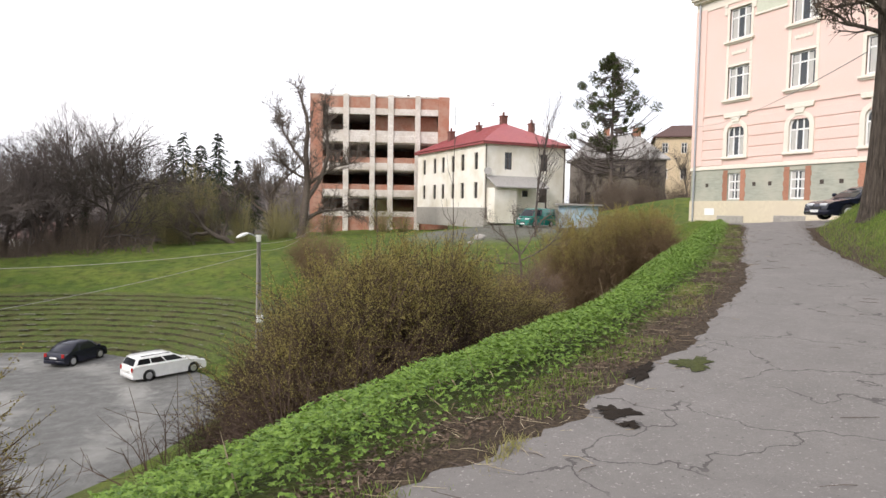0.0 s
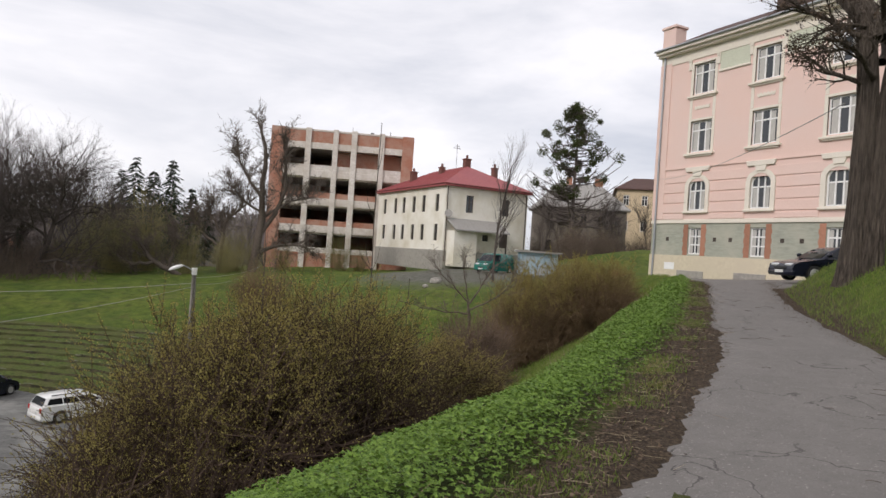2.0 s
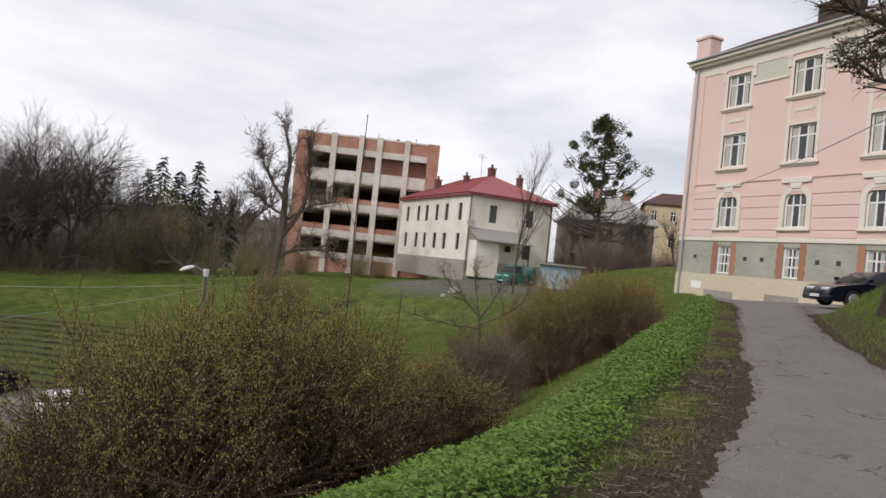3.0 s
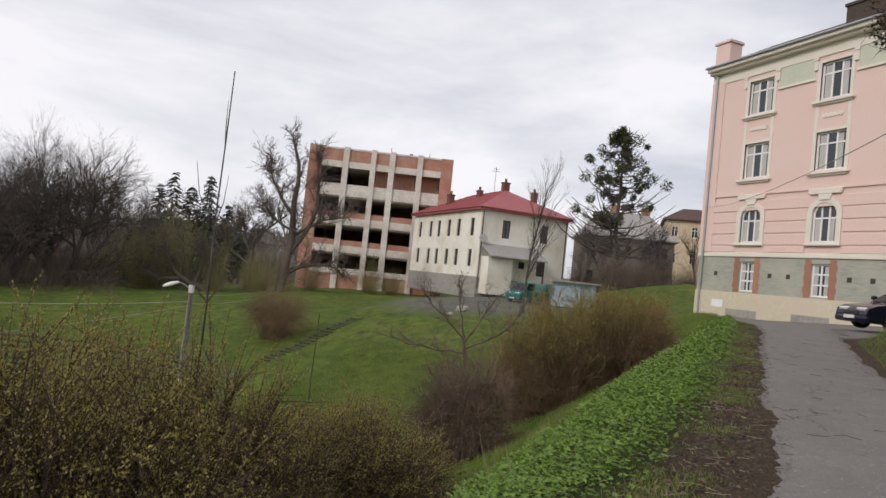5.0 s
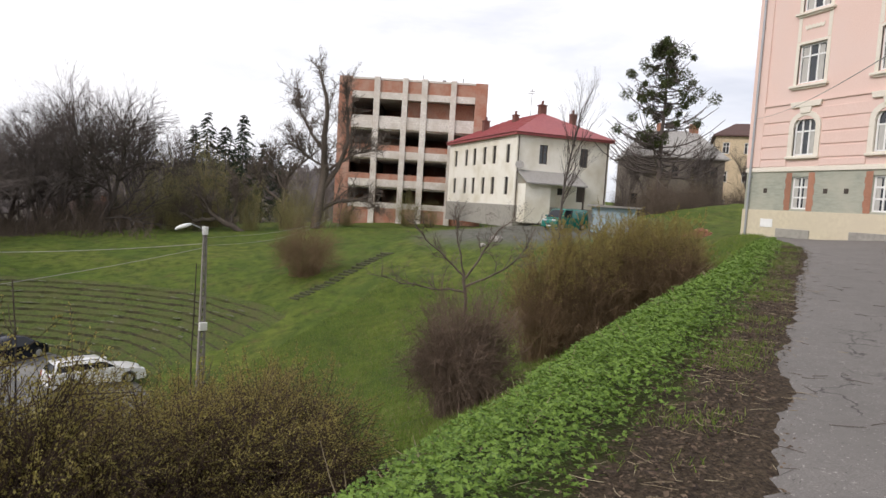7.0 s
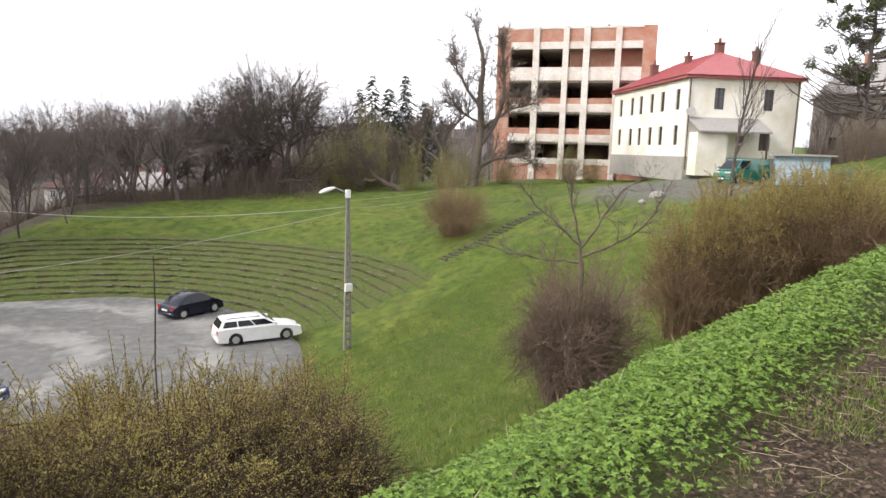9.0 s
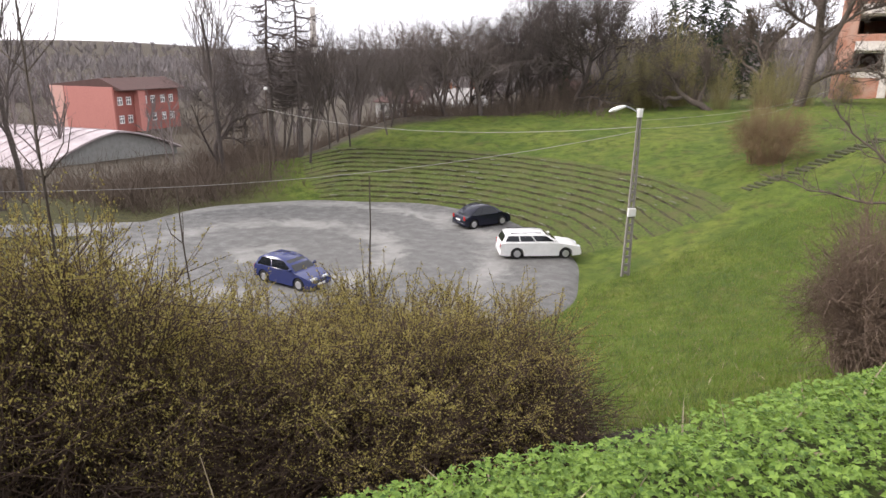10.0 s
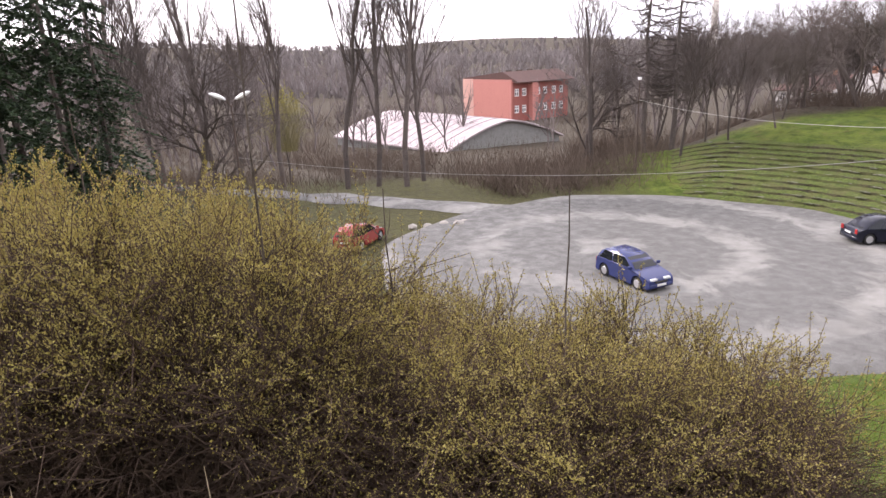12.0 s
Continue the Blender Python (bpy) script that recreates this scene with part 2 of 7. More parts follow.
def asphalt_material(name, base, dark, tracks=None, wet=0.0):
    m, nt, bs = nodes_of(name)
    g, l, b = noisy(nt, 90.0, 4.0, 0.3, 0.7), noisy(nt, 1.3, 5.0, 0.35, 0.68), noisy(nt, 0.35, 4.0, 0.4, 0.65, dist=1.5)
    col = mixed(nt, g, dark, base)
    col = mixed(nt, l, col, tuple(0.72 * v for v in base))
    col = mixed(nt, noisy(nt, 5.0, 8.0, 0.45, 0.72, 0.8), col, tuple(0.62 * v for v in base))
    col = mixed(nt, noisy(nt, 42.0, 3.0, 0.62, 0.70), col, tuple(1.5 * v for v in base))
    col = mixed(nt, noisy(nt, 30.0, 3.0, 0.66, 0.72), col, tuple(0.4 * v for v in base))
    cr = nt.nodes.new("ShaderNodeTexVoronoi")
    cr.feature = "DISTANCE_TO_EDGE"
    cr.inputs["Scale"].default_value = 0.75
    co = nt.nodes.new("ShaderNodeTexCoord")
    wob = nt.nodes.new("ShaderNodeTexNoise")
    wob.inputs["Scale"].default_value, wob.inputs["Detail"].default_value = 1.5, 6.0
    nt.links.new(co.outputs["Object"], wob.inputs["Vector"])
    ad = nt.nodes.new("ShaderNodeVectorMath")
    ad.operation = "ADD"
    nt.links.new(co.outputs["Object"], ad.inputs[0])
    nt.links.new(wob.outputs["Color"], ad.inputs[1])
    nt.links.new(ad.outputs[0], cr.inputs["Vector"])
    lt = nt.nodes.new("ShaderNodeMath")
    lt.operation = "LESS_THAN"
    lt.inputs[1].default_value = 0.006
    nt.links.new(cr.outputs["Distance"], lt.inputs[0])
    gate = nt.nodes.new("ShaderNodeMath")
    gate.operation = "MULTIPLY"
    nt.links.new(lt.outputs[0], gate.inputs[0])
    nt.links.new(noisy(nt, 0.6, 2.0, 0.44, 0.50), gate.inputs[1])
    col = mixed(nt, gate.outputs[0], col, tuple(0.6 * v for v in dark))
    if tracks:
        dn = nt.nodes.new("ShaderNodeVectorMath")
        dn.operation = "DISTANCE"
        dn.inputs[1].default_value = (-12.5, 36.0, -9.3)
        nt.links.new(co.outputs["Object"], dn.inputs[0])
        wv = nt.nodes.new("ShaderNodeMath")
        wv.operation = "MULTIPLY_ADD"
        wv.inputs[1].default_value = 1.6
        nt.links.new(b, wv.inputs[0])
        nt.links.new(dn.outputs["Value"], wv.inputs[2])
        sn_ = nt.nodes.new("ShaderNodeMath")
        sn_.operation = "SINE"
        nt.links.new(wv.outputs[0], sn_.inputs[0])
        mr = nt.nodes.new("ShaderNodeMapRange")
        mr.inputs[1].default_value, mr.inputs[2].default_value = 0.3, 1.0
        nt.links.new(sn_.outputs[0], mr.inputs[0])
        ml = nt.nodes.new("ShaderNodeMath")
        ml.operation = "MULTIPLY"
        nt.links.new(mr.outputs[0], ml.inputs[0])
        nt.links.new(noisy(nt, 0.22, 4.0, 0.30, 0.60), ml.inputs[1])
        col = mixed(nt, ml.outputs[0], col, tracks)
    nt.links.new(col, bs.inputs["Base Color"])
    rr = nt.nodes.new("ShaderNodeMapRange")
    rr.inputs[3].default_value, rr.inputs[4].default_value = 0.85 - wet, 0.95
    nt.links.new(l, rr.inputs[0])
    nt.links.new(rr.outputs[0], bs.inputs["Roughness"])
    bs.inputs["Specular IOR Level"].default_value = 0.3
    bumped(nt, bs, g, 0.35, 0.006)
    return m


M_GROUND = ground_material()
M_PATH = asphalt_material("path_asphalt", (0.22, 0.205, 0.19), (0.132, 0.121, 0.113))
M_LOT = asphalt_material("lot_asphalt", (0.158, 0.156, 0.145), (0.118, 0.117, 0.108), tracks=(0.235, 0.231, 0.212), wet=0.35)
M_SOIL = surface("terrace_soil", (0.075, 0.068, 0.032), (0.022, 0.02, 0.012), 3.5, 0.5, 0.95, bump=0.8, depth=0.05, stain=(0.07, 0.085, 0.022))
M_TERR = surface("terrace_grass", (0.125, 0.165, 0.03), (0.035, 0.055, 0.012), 7.0, 0.8, 0.95, bump=0.9, depth=0.08, stain=(0.10, 0.10, 0.035))
M_PINK = surface("pink_render", (0.80, 0.60, 0.53), (0.75, 0.545, 0.475), 14.0, 0.25, 0.9, bump=0.15, stain=(0.76, 0.585, 0.525))
M_CREAMTRIM = surface("cream_stucco", (0.80, 0.745, 0.65), (0.71, 0.655, 0.56), 12.0, 0.5, 0.88, bump=0.2)
M_GREYBAND = surface("weathered_grey_render", (0.40, 0.41, 0.34), (0.31, 0.325, 0.27), 3.0, 0.5, 0.92, bump=0.4, stain=(0.45, 0.44, 0.36), stretch=(0.6, 0.6, 2.5))
M_STUCCO = surface("pale_green_stucco", (0.62, 0.64, 0.52), (0.53, 0.55, 0.43), 9.0, 1.2, 0.9, bump=0.5, depth=0.02)
M_PLINTH = surface("plinth_render", (0.66, 0.59, 0.44), (0.58, 0.51, 0.38), 5.0, 0.4, 0.9, bump=0.2, stain=(0.60, 0.53, 0.40))
M_BRICKRED = surface("brick_red", (0.44, 0.22, 0.145), (0.33, 0.16, 0.105), 18.0, 1.2, 0.92, bump=0.5, rand=0.15)
M_SOOTBRICK = surface("sooty_brick", (0.22, 0.10, 0.08), (0.12, 0.06, 0.05), 12.0, 1.2, 0.92, bump=0.4)
M_CREAM = surface("cream_house_render", (0.86, 0.83, 0.75), (0.80, 0.765, 0.68), 6.0, 0.3, 0.9, bump=0.2, stain=(0.66, 0.61, 0.49))
M_STONE = surface("grey_plinth_stone", (0.38, 0.36, 0.32), (0.27, 0.255, 0.23), 4.0, 0.6, 0.92, bump=0.4)
M_ROOFRED = surface("red_sheet_roof", (0.36, 0.10, 0.105), (0.29, 0.075, 0.08), 3.0, 0.4, 0.55, bump=0.1, stain=(0.36, 0.10, 0.09))
M_ROOFDARK = surface("dark_brown_tiles", (0.11, 0.062, 0.052), (0.07, 0.04, 0.035), 9.0, 0.6, 0.8, bump=0.4)
M_ROOFGREY = surface("grey_roof_sheet", (0.36, 0.345, 0.32), (0.26, 0.25, 0.235), 5.0, 0.4, 0.75, bump=0.3)
M_CONC = surface("concrete", (0.78, 0.74, 0.68), (0.58, 0.53, 0.48), 4.0, 0.5, 0.93, bump=0.4, stain=(0.55, 0.49, 0.42))
M_RUINBRICK = surface("ruin_brick", (0.48, 0.235, 0.16), (0.34, 0.15, 0.10), 7.0, 0.45, 0.95, bump=0.5, stain=(0.47, 0.32, 0.25))
# room shade is put into this colour, for surfaces behind openings
M_INNER = surface("dark_room_shade", (0.16, 0.12, 0.10), (0.09, 0.07, 0.06), 2.0, 0.3, 0.95, bump=0.3)
M_WHITE = plain("white_window_paint", (0.86, 0.86, 0.84), 0.45)
M_GLASS = plain("window_glass", (0.035, 0.04, 0.045), 0.08, spec=0.7)
M_CURTAIN = surface("net_curtain", (0.55, 0.54, 0.50), (0.40, 0.39, 0.37), 3.0, 1.5, 0.8, bump=0.0, stretch=(6, 6, 0.6))
M_DARKWOOD = plain("dark_window_wood", (0.06, 0.045, 0.035), 0.6)
M_ZINC = plain("zinc_pipe", (0.42, 0.44, 0.46), 0.45, 0.6)
M_RUST = surface("rusty_steel", (0.10, 0.07, 0.055), (0.05, 0.038, 0.032), 15.0, 2.0, 0.75, bump=0.2)
M_BARK = surface("grey_bark", (0.17, 0.138, 0.11), (0.04, 0.032, 0.026), 14.0, 1.0, 0.95, bump=1.0, depth=0.06, stretch=(1.6, 1.6, 0.16))
M_BARKFAR = surface("dark_bark", (0.135, 0.112, 0.10), (0.07, 0.058, 0.052), 6.0, 0.5, 0.95, bump=0.4, rand=0.3)
# valley branches paled in colour to stand for haze over distance
M_FARBARK = surface("haze_paled_far_branches", (0.20, 0.17, 0.16), (0.12, 0.10, 0.094), 6.0, 0.1, 0.95, bump=0.0)
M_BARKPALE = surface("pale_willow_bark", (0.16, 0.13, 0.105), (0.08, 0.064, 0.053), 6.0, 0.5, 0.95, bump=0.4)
# hill branches lighter still, with the haze mixed into their colours
M_HILLWOOD = leafy("haze_tinted_branches", (0.20, 0.175, 0.165), (0.26, 0.235, 0.225), (0.15, 0.13, 0.125), trans=0.0, rough=0.95)
M_STEM = surface("bush_stems", (0.105, 0.07, 0.05), (0.038, 0.025, 0.018), 5.0, 0.7, 0.9, bump=0.2, rand=0.15)
M_THICKET = surface("brown_thicket", (0.17, 0.13, 0.10), (0.075, 0.058, 0.045), 3.0, 0.3, 0.95, bump=0.2)
M_STEMORANGE = surface("orange_brown_stems", (0.20, 0.135, 0.075), (0.09, 0.058, 0.034), 5.0, 0.7, 0.9, bump=0.2, rand=0.15)
M_STEMGREY = surface("greyish_stems", (0.18, 0.128, 0.092), (0.085, 0.06, 0.044), 6.0, 0.9, 0.9, bump=0.2)
M_BUD = leafy("bush_buds", (0.27, 0.215, 0.06), (0.34, 0.30, 0.085), (0.20, 0.15, 0.052))
M_WILLOW = leafy("willow_twigs", (0.25, 0.22, 0.09), (0.29, 0.26, 0.11), (0.19, 0.165, 0.08), trans=0.1)
M_NEEDLE = leafy("spruce_needles", (0.028, 0.048, 0.024), (0.042, 0.066, 0.03), (0.02, 0.035, 0.02), trans=0.1)
M_MISTLE = leafy("mistletoe", (0.05, 0.065, 0.018), (0.075, 0.09, 0.025), (0.035, 0.05, 0.015), trans=0.1)
M_HERB = leafy("ground_elder", (0.115, 0.20, 0.03), (0.19, 0.295, 0.05), (0.055, 0.113, 0.02), trans=0.18)
M_BLADE = leafy("grass_blades", (0.12, 0.20, 0.03), (0.18, 0.26, 0.045), (0.24, 0.24, 0.09), trans=0.25)
M_TUFT = leafy("yellowed_grass", (0.20, 0.20, 0.06), (0.30, 0.28, 0.11), (0.26, 0.21, 0.10), trans=0.15)
M_DRY = leafy("dry_stalks", (0.42, 0.36, 0.24), (0.32, 0.26, 0.17), (0.22, 0.17, 0.11), trans=0.0, rough=0.85)
M_LITTER = leafy("leaf_litter", (0.075, 0.05, 0.036), (0.16, 0.115, 0.078), (0.028, 0.02, 0.017), trans=0.0, rough=0.9)

# ---- mesh helpers ----


def mesh_np(name, v, faces, mats, fmat=None, smooth=False):
    """A mesh from vertex rows and a list of face arrays (each k x 3 or k x 4)."""
    me = bpy.data.meshes.new(name)
    faces = [np.asarray(f, dtype=np.int32) for f in faces if len(f)]
    v = np.asarray(v, dtype=np.float32)
    me.vertices.add(len(v))
    me.vertices.foreach_set("co", v.ravel())
    sizes = np.concatenate([np.full(len(f), f.shape[1], dtype=np.int32) for f in faces])
    idx = np.concatenate([f.ravel() for f in faces])
    me.loops.add(len(idx))
    me.loops.foreach_set("vertex_index", idx)
    me.polygons.add(len(sizes))
    me.polygons.foreach_set("loop_start", np.concatenate([[0], np.cumsum(sizes)[:-1]]).astype(np.int32))
    for m in mats if isinstance(mats, (list, tuple)) else [mats]:
        me.materials.append(m)
    if fmat is not None:
        me.polygons.foreach_set("material_index", np.asarray(fmat, dtype=np.int32))
    me.polygons.foreach_set("use_smooth", np.full(len(sizes), bool(smooth)))
    me.update(calc_edges=True)
    me.validate()
    return me


def thing(name, m=None, label="", category="", group="", kind=""):
    ob = new(name)
    ob.empty_display_size = 0.2
    ob.matrix_world = m or Matrix()
    return tagged(ob, label, category, group, kind)


def put(name, me, parent=None, m=None, label="", category="", group="", kind=""):
    ob = new(name, me)
    if parent:
        ob.parent = parent
    if m:
        ob.matrix_local = m
    return tagged(ob, label, category, group, kind)


class Geo:
    """Collects boxes, prisms and quads into one mesh."""

    def __init__(self):
        self.v, self.f, self.m = [], [], []

    def add(self, v, f, m=0):
        o = len(self.v)
        self.v += [tuple(p) for p in v]
        self.f += [tuple(i + o for i in q) for q in f]
        self.m += [m] * len(f)
        return self

    def box(self, x0, y0, z0, x1, y1, z1, m=0):
        v = [(x, y, z) for z in (z0, z1) for x, y in ((x0, y0), (x1, y0), (x1, y1), (x0, y1))]
        return self.add(v, [(3, 2, 1, 0), (4, 5, 6, 7), (0, 1, 5, 4), (1, 2, 6, 5), (2, 3, 7, 6), (3, 0, 4, 7)], m)

    def prism(self, pts, axis, a, b, m=0):
        """A polygon (two coordinates a point) drawn along one axis from a to b."""
        def at(p, t):
            q = list(p)
            q.insert(axis, t)
            return q
        k = len(pts)
        v = [at(p, a) for p in pts] + [at(p, b) for p in pts]
        return self.add(v, [tuple(range(k))[::-1], tuple(range(k, 2 * k))] + [(i, (i + 1) % k, k + (i + 1) % k, k + i) for i in range(k)], m)

    def cyl(self, x, y, z0, z1, r0, r1=None, k=12, m=0):
        r1 = r0 if r1 is None else r1
        a = [2 * math.pi * i / k for i in range(k)]
        v = [(x + r0 * math.cos(t), y + r0 * math.sin(t), z0) for t in a] + [(x + r1 * math.cos(t), y + r1 * math.sin(t), z1) for t in a]
        return self.add(v, [tuple(range(k))[::-1], tuple(range(k, 2 * k))] + [(i, (i + 1) % k, k + (i + 1) % k, k + i) for i in range(k)], m)

    def mesh(self, name, mats, bevel=0.0, smooth=False):
        bm = bmesh.new()
        vs = [bm.verts.new(p) for p in self.v]
        for f, mi in zip(self.f, self.m):
            try:
                bm.faces.new([vs[i] for i in f]).material_index = mi
            except ValueError:
                pass
        bmesh.ops.recalc_face_normals(bm, faces=bm.faces)
        if bevel:
            bmesh.ops.bevel(bm, geom=[e for e in bm.edges if len(e.link_faces) == 2 and e.calc_face_angle(0) > 0.5], offset=bevel, segments=1, affect="EDGES")
        for f in bm.faces:
            f.smooth = smooth
        me = bpy.data.meshes.new(name)
        bm.to_mesh(me)
        bm.free()
        for m in mats if isinstance(mats, (list, tuple)) else [mats]:
            me.materials.append(m)
        return me


def tubes(P, R, k=3):
    """Tubes along polylines: P is count x points x 3, R count x points. Gives vertices and quads."""
    c, m, _ = P.shape
    T = np.gradient(P, axis=1)
    T /= np.linalg.norm(T, axis=2, keepdims=True) + 1e-9
    ref = np.broadcast_to(np.array([0.31, 0.52, 0.11]), T.shape)
    U = np.cross(T, ref)
    U /= np.linalg.norm(U, axis=2, keepdims=True) + 1e-9
    W = np.cross(T, U)
    a = 2 * np.pi * np.arange(k) / k
    V = P[:, :, None] + R[:, :, None, None] * (np.cos(a)[:, None] * U[:, :, None] + np.sin(a)[:, None] * W[:, :, None])
    i = np.arange(c * m * k).reshape(c, m, k)
    j = np.roll(i, -1, axis=2)
    F = np.stack([i[:, :-1], j[:, :-1], j[:, 1:], i[:, 1:]], -1).reshape(-1, 4)
    return V.reshape(-1, 3), F


def blades(C, D, Nn, L, Wd, fold=0.15):
    """Small leaves: a diamond of two triangles along D, lying with normal Nn, one after another."""
    side = np.cross(D, Nn)
    side /= np.linalg.norm(side, axis=1, keepdims=True) + 1e-9
    L, Wd = L[:, None], Wd[:, None]
    mid = C + D * L * 0.45
    V = np.stack([C, mid + side * Wd / 2 + Nn * L * fold, C + D * L, mid - side * Wd / 2 + Nn * L * fold], 1)
    i = np.arange(len(C))[:, None] * 4
    F = np.concatenate([i + np.array([[0, 1, 2]]), i + np.array([[0, 2, 3]])])
    return V.reshape(-1, 3), F


def unit(v):
    return v / (np.linalg.norm(v, axis=-1, keepdims=True) + 1e-9)


def gather(*chunks):
    """Joins (vertices, faces) pieces; each becomes a run with its own material index."""
    V, F, M, o = [], [], [], 0
    for k, (v, f, m) in enumerate(chunks):
        V.append(v)
        F.append(f + o)
        M.append(np.full(len(f), m))
        o += len(v)
    return np.concatenate(V), F, np.concatenate(M)


# ---- the lie of the land ----
LOT = np.array([-10.0, 37.0])
LOT_R, LOT_Z = 15.3, -9.5
PS = (-40, -10, 0, 5, 9, 13, 20, 31, 47, 60)
PZ = (-1.2, -0.45, -0.33, -0.27, -0.15, 0.08, 0.35, 0.72, 0.62, 0.5)
DN = (0.2, 0.7, 1.3, 1.8, 3.0, 6.0, 10.0, 14.0, 18.0, 22.0, 26.0, 40.0)
DZ = (0.0, -0.17, -0.47, -0.92, -1.95, -3.9, -5.9, -7.5, -8.7, -9.8, -12.0, -30.0)
BU, BZ = (0.0, 1.0, 2.0, 3.5, 6.0, 12.0), (0.0, 0.75, 1.4, 2.0, 2.4, 2.6)
BOWL_A = (-180, -120, -75, -55, -38, -14, 15, 40, 65, 90, 115, 135, 180)
BOWL_R = (0, 15.5, 18, 25, 32, 41, 48, 60, 80, 110)
BOWL = (
    (-9.5, -9.5, -9.5, -9.5, -9.6, -9.7, -9.8, -10, -10, -10),
    (-9.5, -9.5, -9.5, -9.6, -9.8, -10, -10.2, -10.6, -11, -12),
    (-9.5, -9.5, -9.5, -9.7, -10.2, -11, -11.6, -12.8, -15, -17),
    (-9.5, -9.5, -9.5, -9.6, -10.2, -11, -11.6, -12.8, -15, -17),
    (-9.5, -9.5, -8.9, -7.6, -8.6, -10.2, -11, -12.5, -15, -17),
    (-9.5, -9.5, -8.75, -6.6, -5.5, -4.9, -5.6, -8, -11, -14),
    (-9.5, -9.5, -8.75, -6.6, -5.3, -4.3, -3.8, -3.6, -4, -5),
    (-9.5, -9.5, -8.75, -6.6, -5.0, -3.7, -3.0, -2.4, -2.3, -2.3),
    (-9.5, -9.5, -8.85, -6.7, -4.4, -1.8, -0.8, -0.4, -0.35, -0.3),
    (-9.5, -9.5, -9.0, -6.9, -4.6, -2.0, -0.6, 0.25, 0.5, 0.8),
    (-9.5, -9.5, -9.2, -7.4, -5.6, -3.0, -1.4, 0.0, 0.3, 0.6),
    (-9.5, -9.5, -9.4, -8.6, -7.6, -6.0, -5.0, -3.0, -2.0, -2.0),
    (-9.5, -9.5, -9.5, -9.5, -9.6, -9.7, -9.8, -10, -10, -10),
)


def sn(x, y):
    return SX * x + SY * y, -SY * x + SX * y


def xy(s, n):
    return SX * s - SY * n, SY * s + SX * n


def path_z(s, n):
    return np.interp(s, PS, PZ) - (0.02 + 0.05 * np.clip((s - 15) / 25, 0, 1)) * (n + 2)


def land(x, y):
    """Height of the ground."""
    x, y = np.asarray(x, float), np.asarray(y, float)
    s, n = sn(x, y)
    top = path_z(s, np.clip(n, -6, 0.2))
    nb = np.interp(s, (0, 11, 17, 26, 31, 36, 44), (-3.7, -3.5, -2.75, -2.75, -6.0, -9, -14))
    top = top + np.interp(np.maximum(nb - n, 0), BU, BZ) * np.interp(s, (-30, 30, 42), (1, 1, 0.6))
    edge = np.interp(s, (4.5, 8.3, 9.8, 13, 16, 20, 26, 40, 60, 80), (0.5, 0.02, -0.28, -0.28, -0.12, 0, 0, 1.5, 8, 20))
    side = top + np.interp(n - edge, DN, DZ)
    dx, dy = x - LOT[0], y - LOT[1]
    r, a = np.hypot(dx, dy), np.degrees(np.arctan2(dx, dy))
    rows = np.stack([np.interp(r, BOWL_R, z) for z in BOWL])
    j = np.clip(np.searchsorted(BOWL_A, a, side="right") - 1, 0, len(BOWL_A) - 2)
    A = np.array(BOWL_A, float)
    f = (a - A[j]) / (A[j + 1] - A[j])
    f = f * f * (3 - 2 * f)
    bowl = np.take_along_axis(rows, j[None], 0)[0] * (1 - f) + np.take_along_axis(rows, j[None] + 1, 0)[0] * f
    h = 0.5 * (side + bowl + np.sqrt((side - bowl) ** 2 + 0.15))
    h = h + 2.5 * np.exp(-(((x - 57) / 9) ** 2 + ((y - 54) / 8) ** 2))
    # low swells away from the path and the lot, and far hills
    far = np.clip((r - 17) / 10, 0, 1) * np.clip((np.abs(n + 1) - 3) / 3, 0, 1)
    h = h + far * (0.10 * np.sin(x * 0.55 + 0.4 * y) * np.cos(0.47 * y - 0.3 * x) + 0.05 * np.sin(1.9 * x) * np.sin(1.7 * y + 1))
    d = np.hypot(x, y)
    h = h + np.clip((d - 420) / 900, 0, 1) ** 1.0 * (27 + 14 * np.sin(x * 0.004 + 1) + 9 * np.sin(y * 0.0063))
    return h


def land1(x, y):
    return float(land(np.array([x]), np.array([y]))[0])


def axis(parts):
    out = [np.arange(a, b, d) for a, b, d in parts]
    return np.concatenate(out)


def grown(a, b, d0, ratio):
    out, x, d = [], a, d0
    while (x < b) if d0 > 0 else (x > b):
        out.append(x)
        x += d
        d *= ratio
    return np.array(out)


gs = np.concatenate([grown(-8, -1900, -0.6, 1.16)[::-1], axis([(-7.6, 34, 0.22), (34, 95, 0.7)]), grown(95, 1900, 1.2, 1.16)])
gn = np.concatenate([grown(-8, -1900, -0.5, 1.18)[::-1], axis([(-7.6, 10, 0.2), (10, 75, 0.6)]), grown(75, 1900, 1.0, 1.14)])
GSs, GNn = np.meshgrid(gs, gn, indexing="ij")
gx, gy = xy(GSs, GNn)
gz = land(gx.ravel(), gy.ravel()).reshape(gx.shape)
gdx, gdy = gx - LOT[0], gy - LOT[1]
gr, ga = np.hypot(gdx, gdy), np.degrees(np.arctan2(gdx, gdy))
gz = gz - 0.5 * ((gr > 15.9) & (gr < 25.0) & (ga > -24) & (ga < 66))  # the terraces lie here
rough = 0.035 * np.sin(7.3 * gx + 2.1 * gy) * np.sin(6.1 * gy - 3.3 * gx) * ((GNn > 0.3) | (GNn < -4.6)) * (gr > 16)
gz = gz + rough
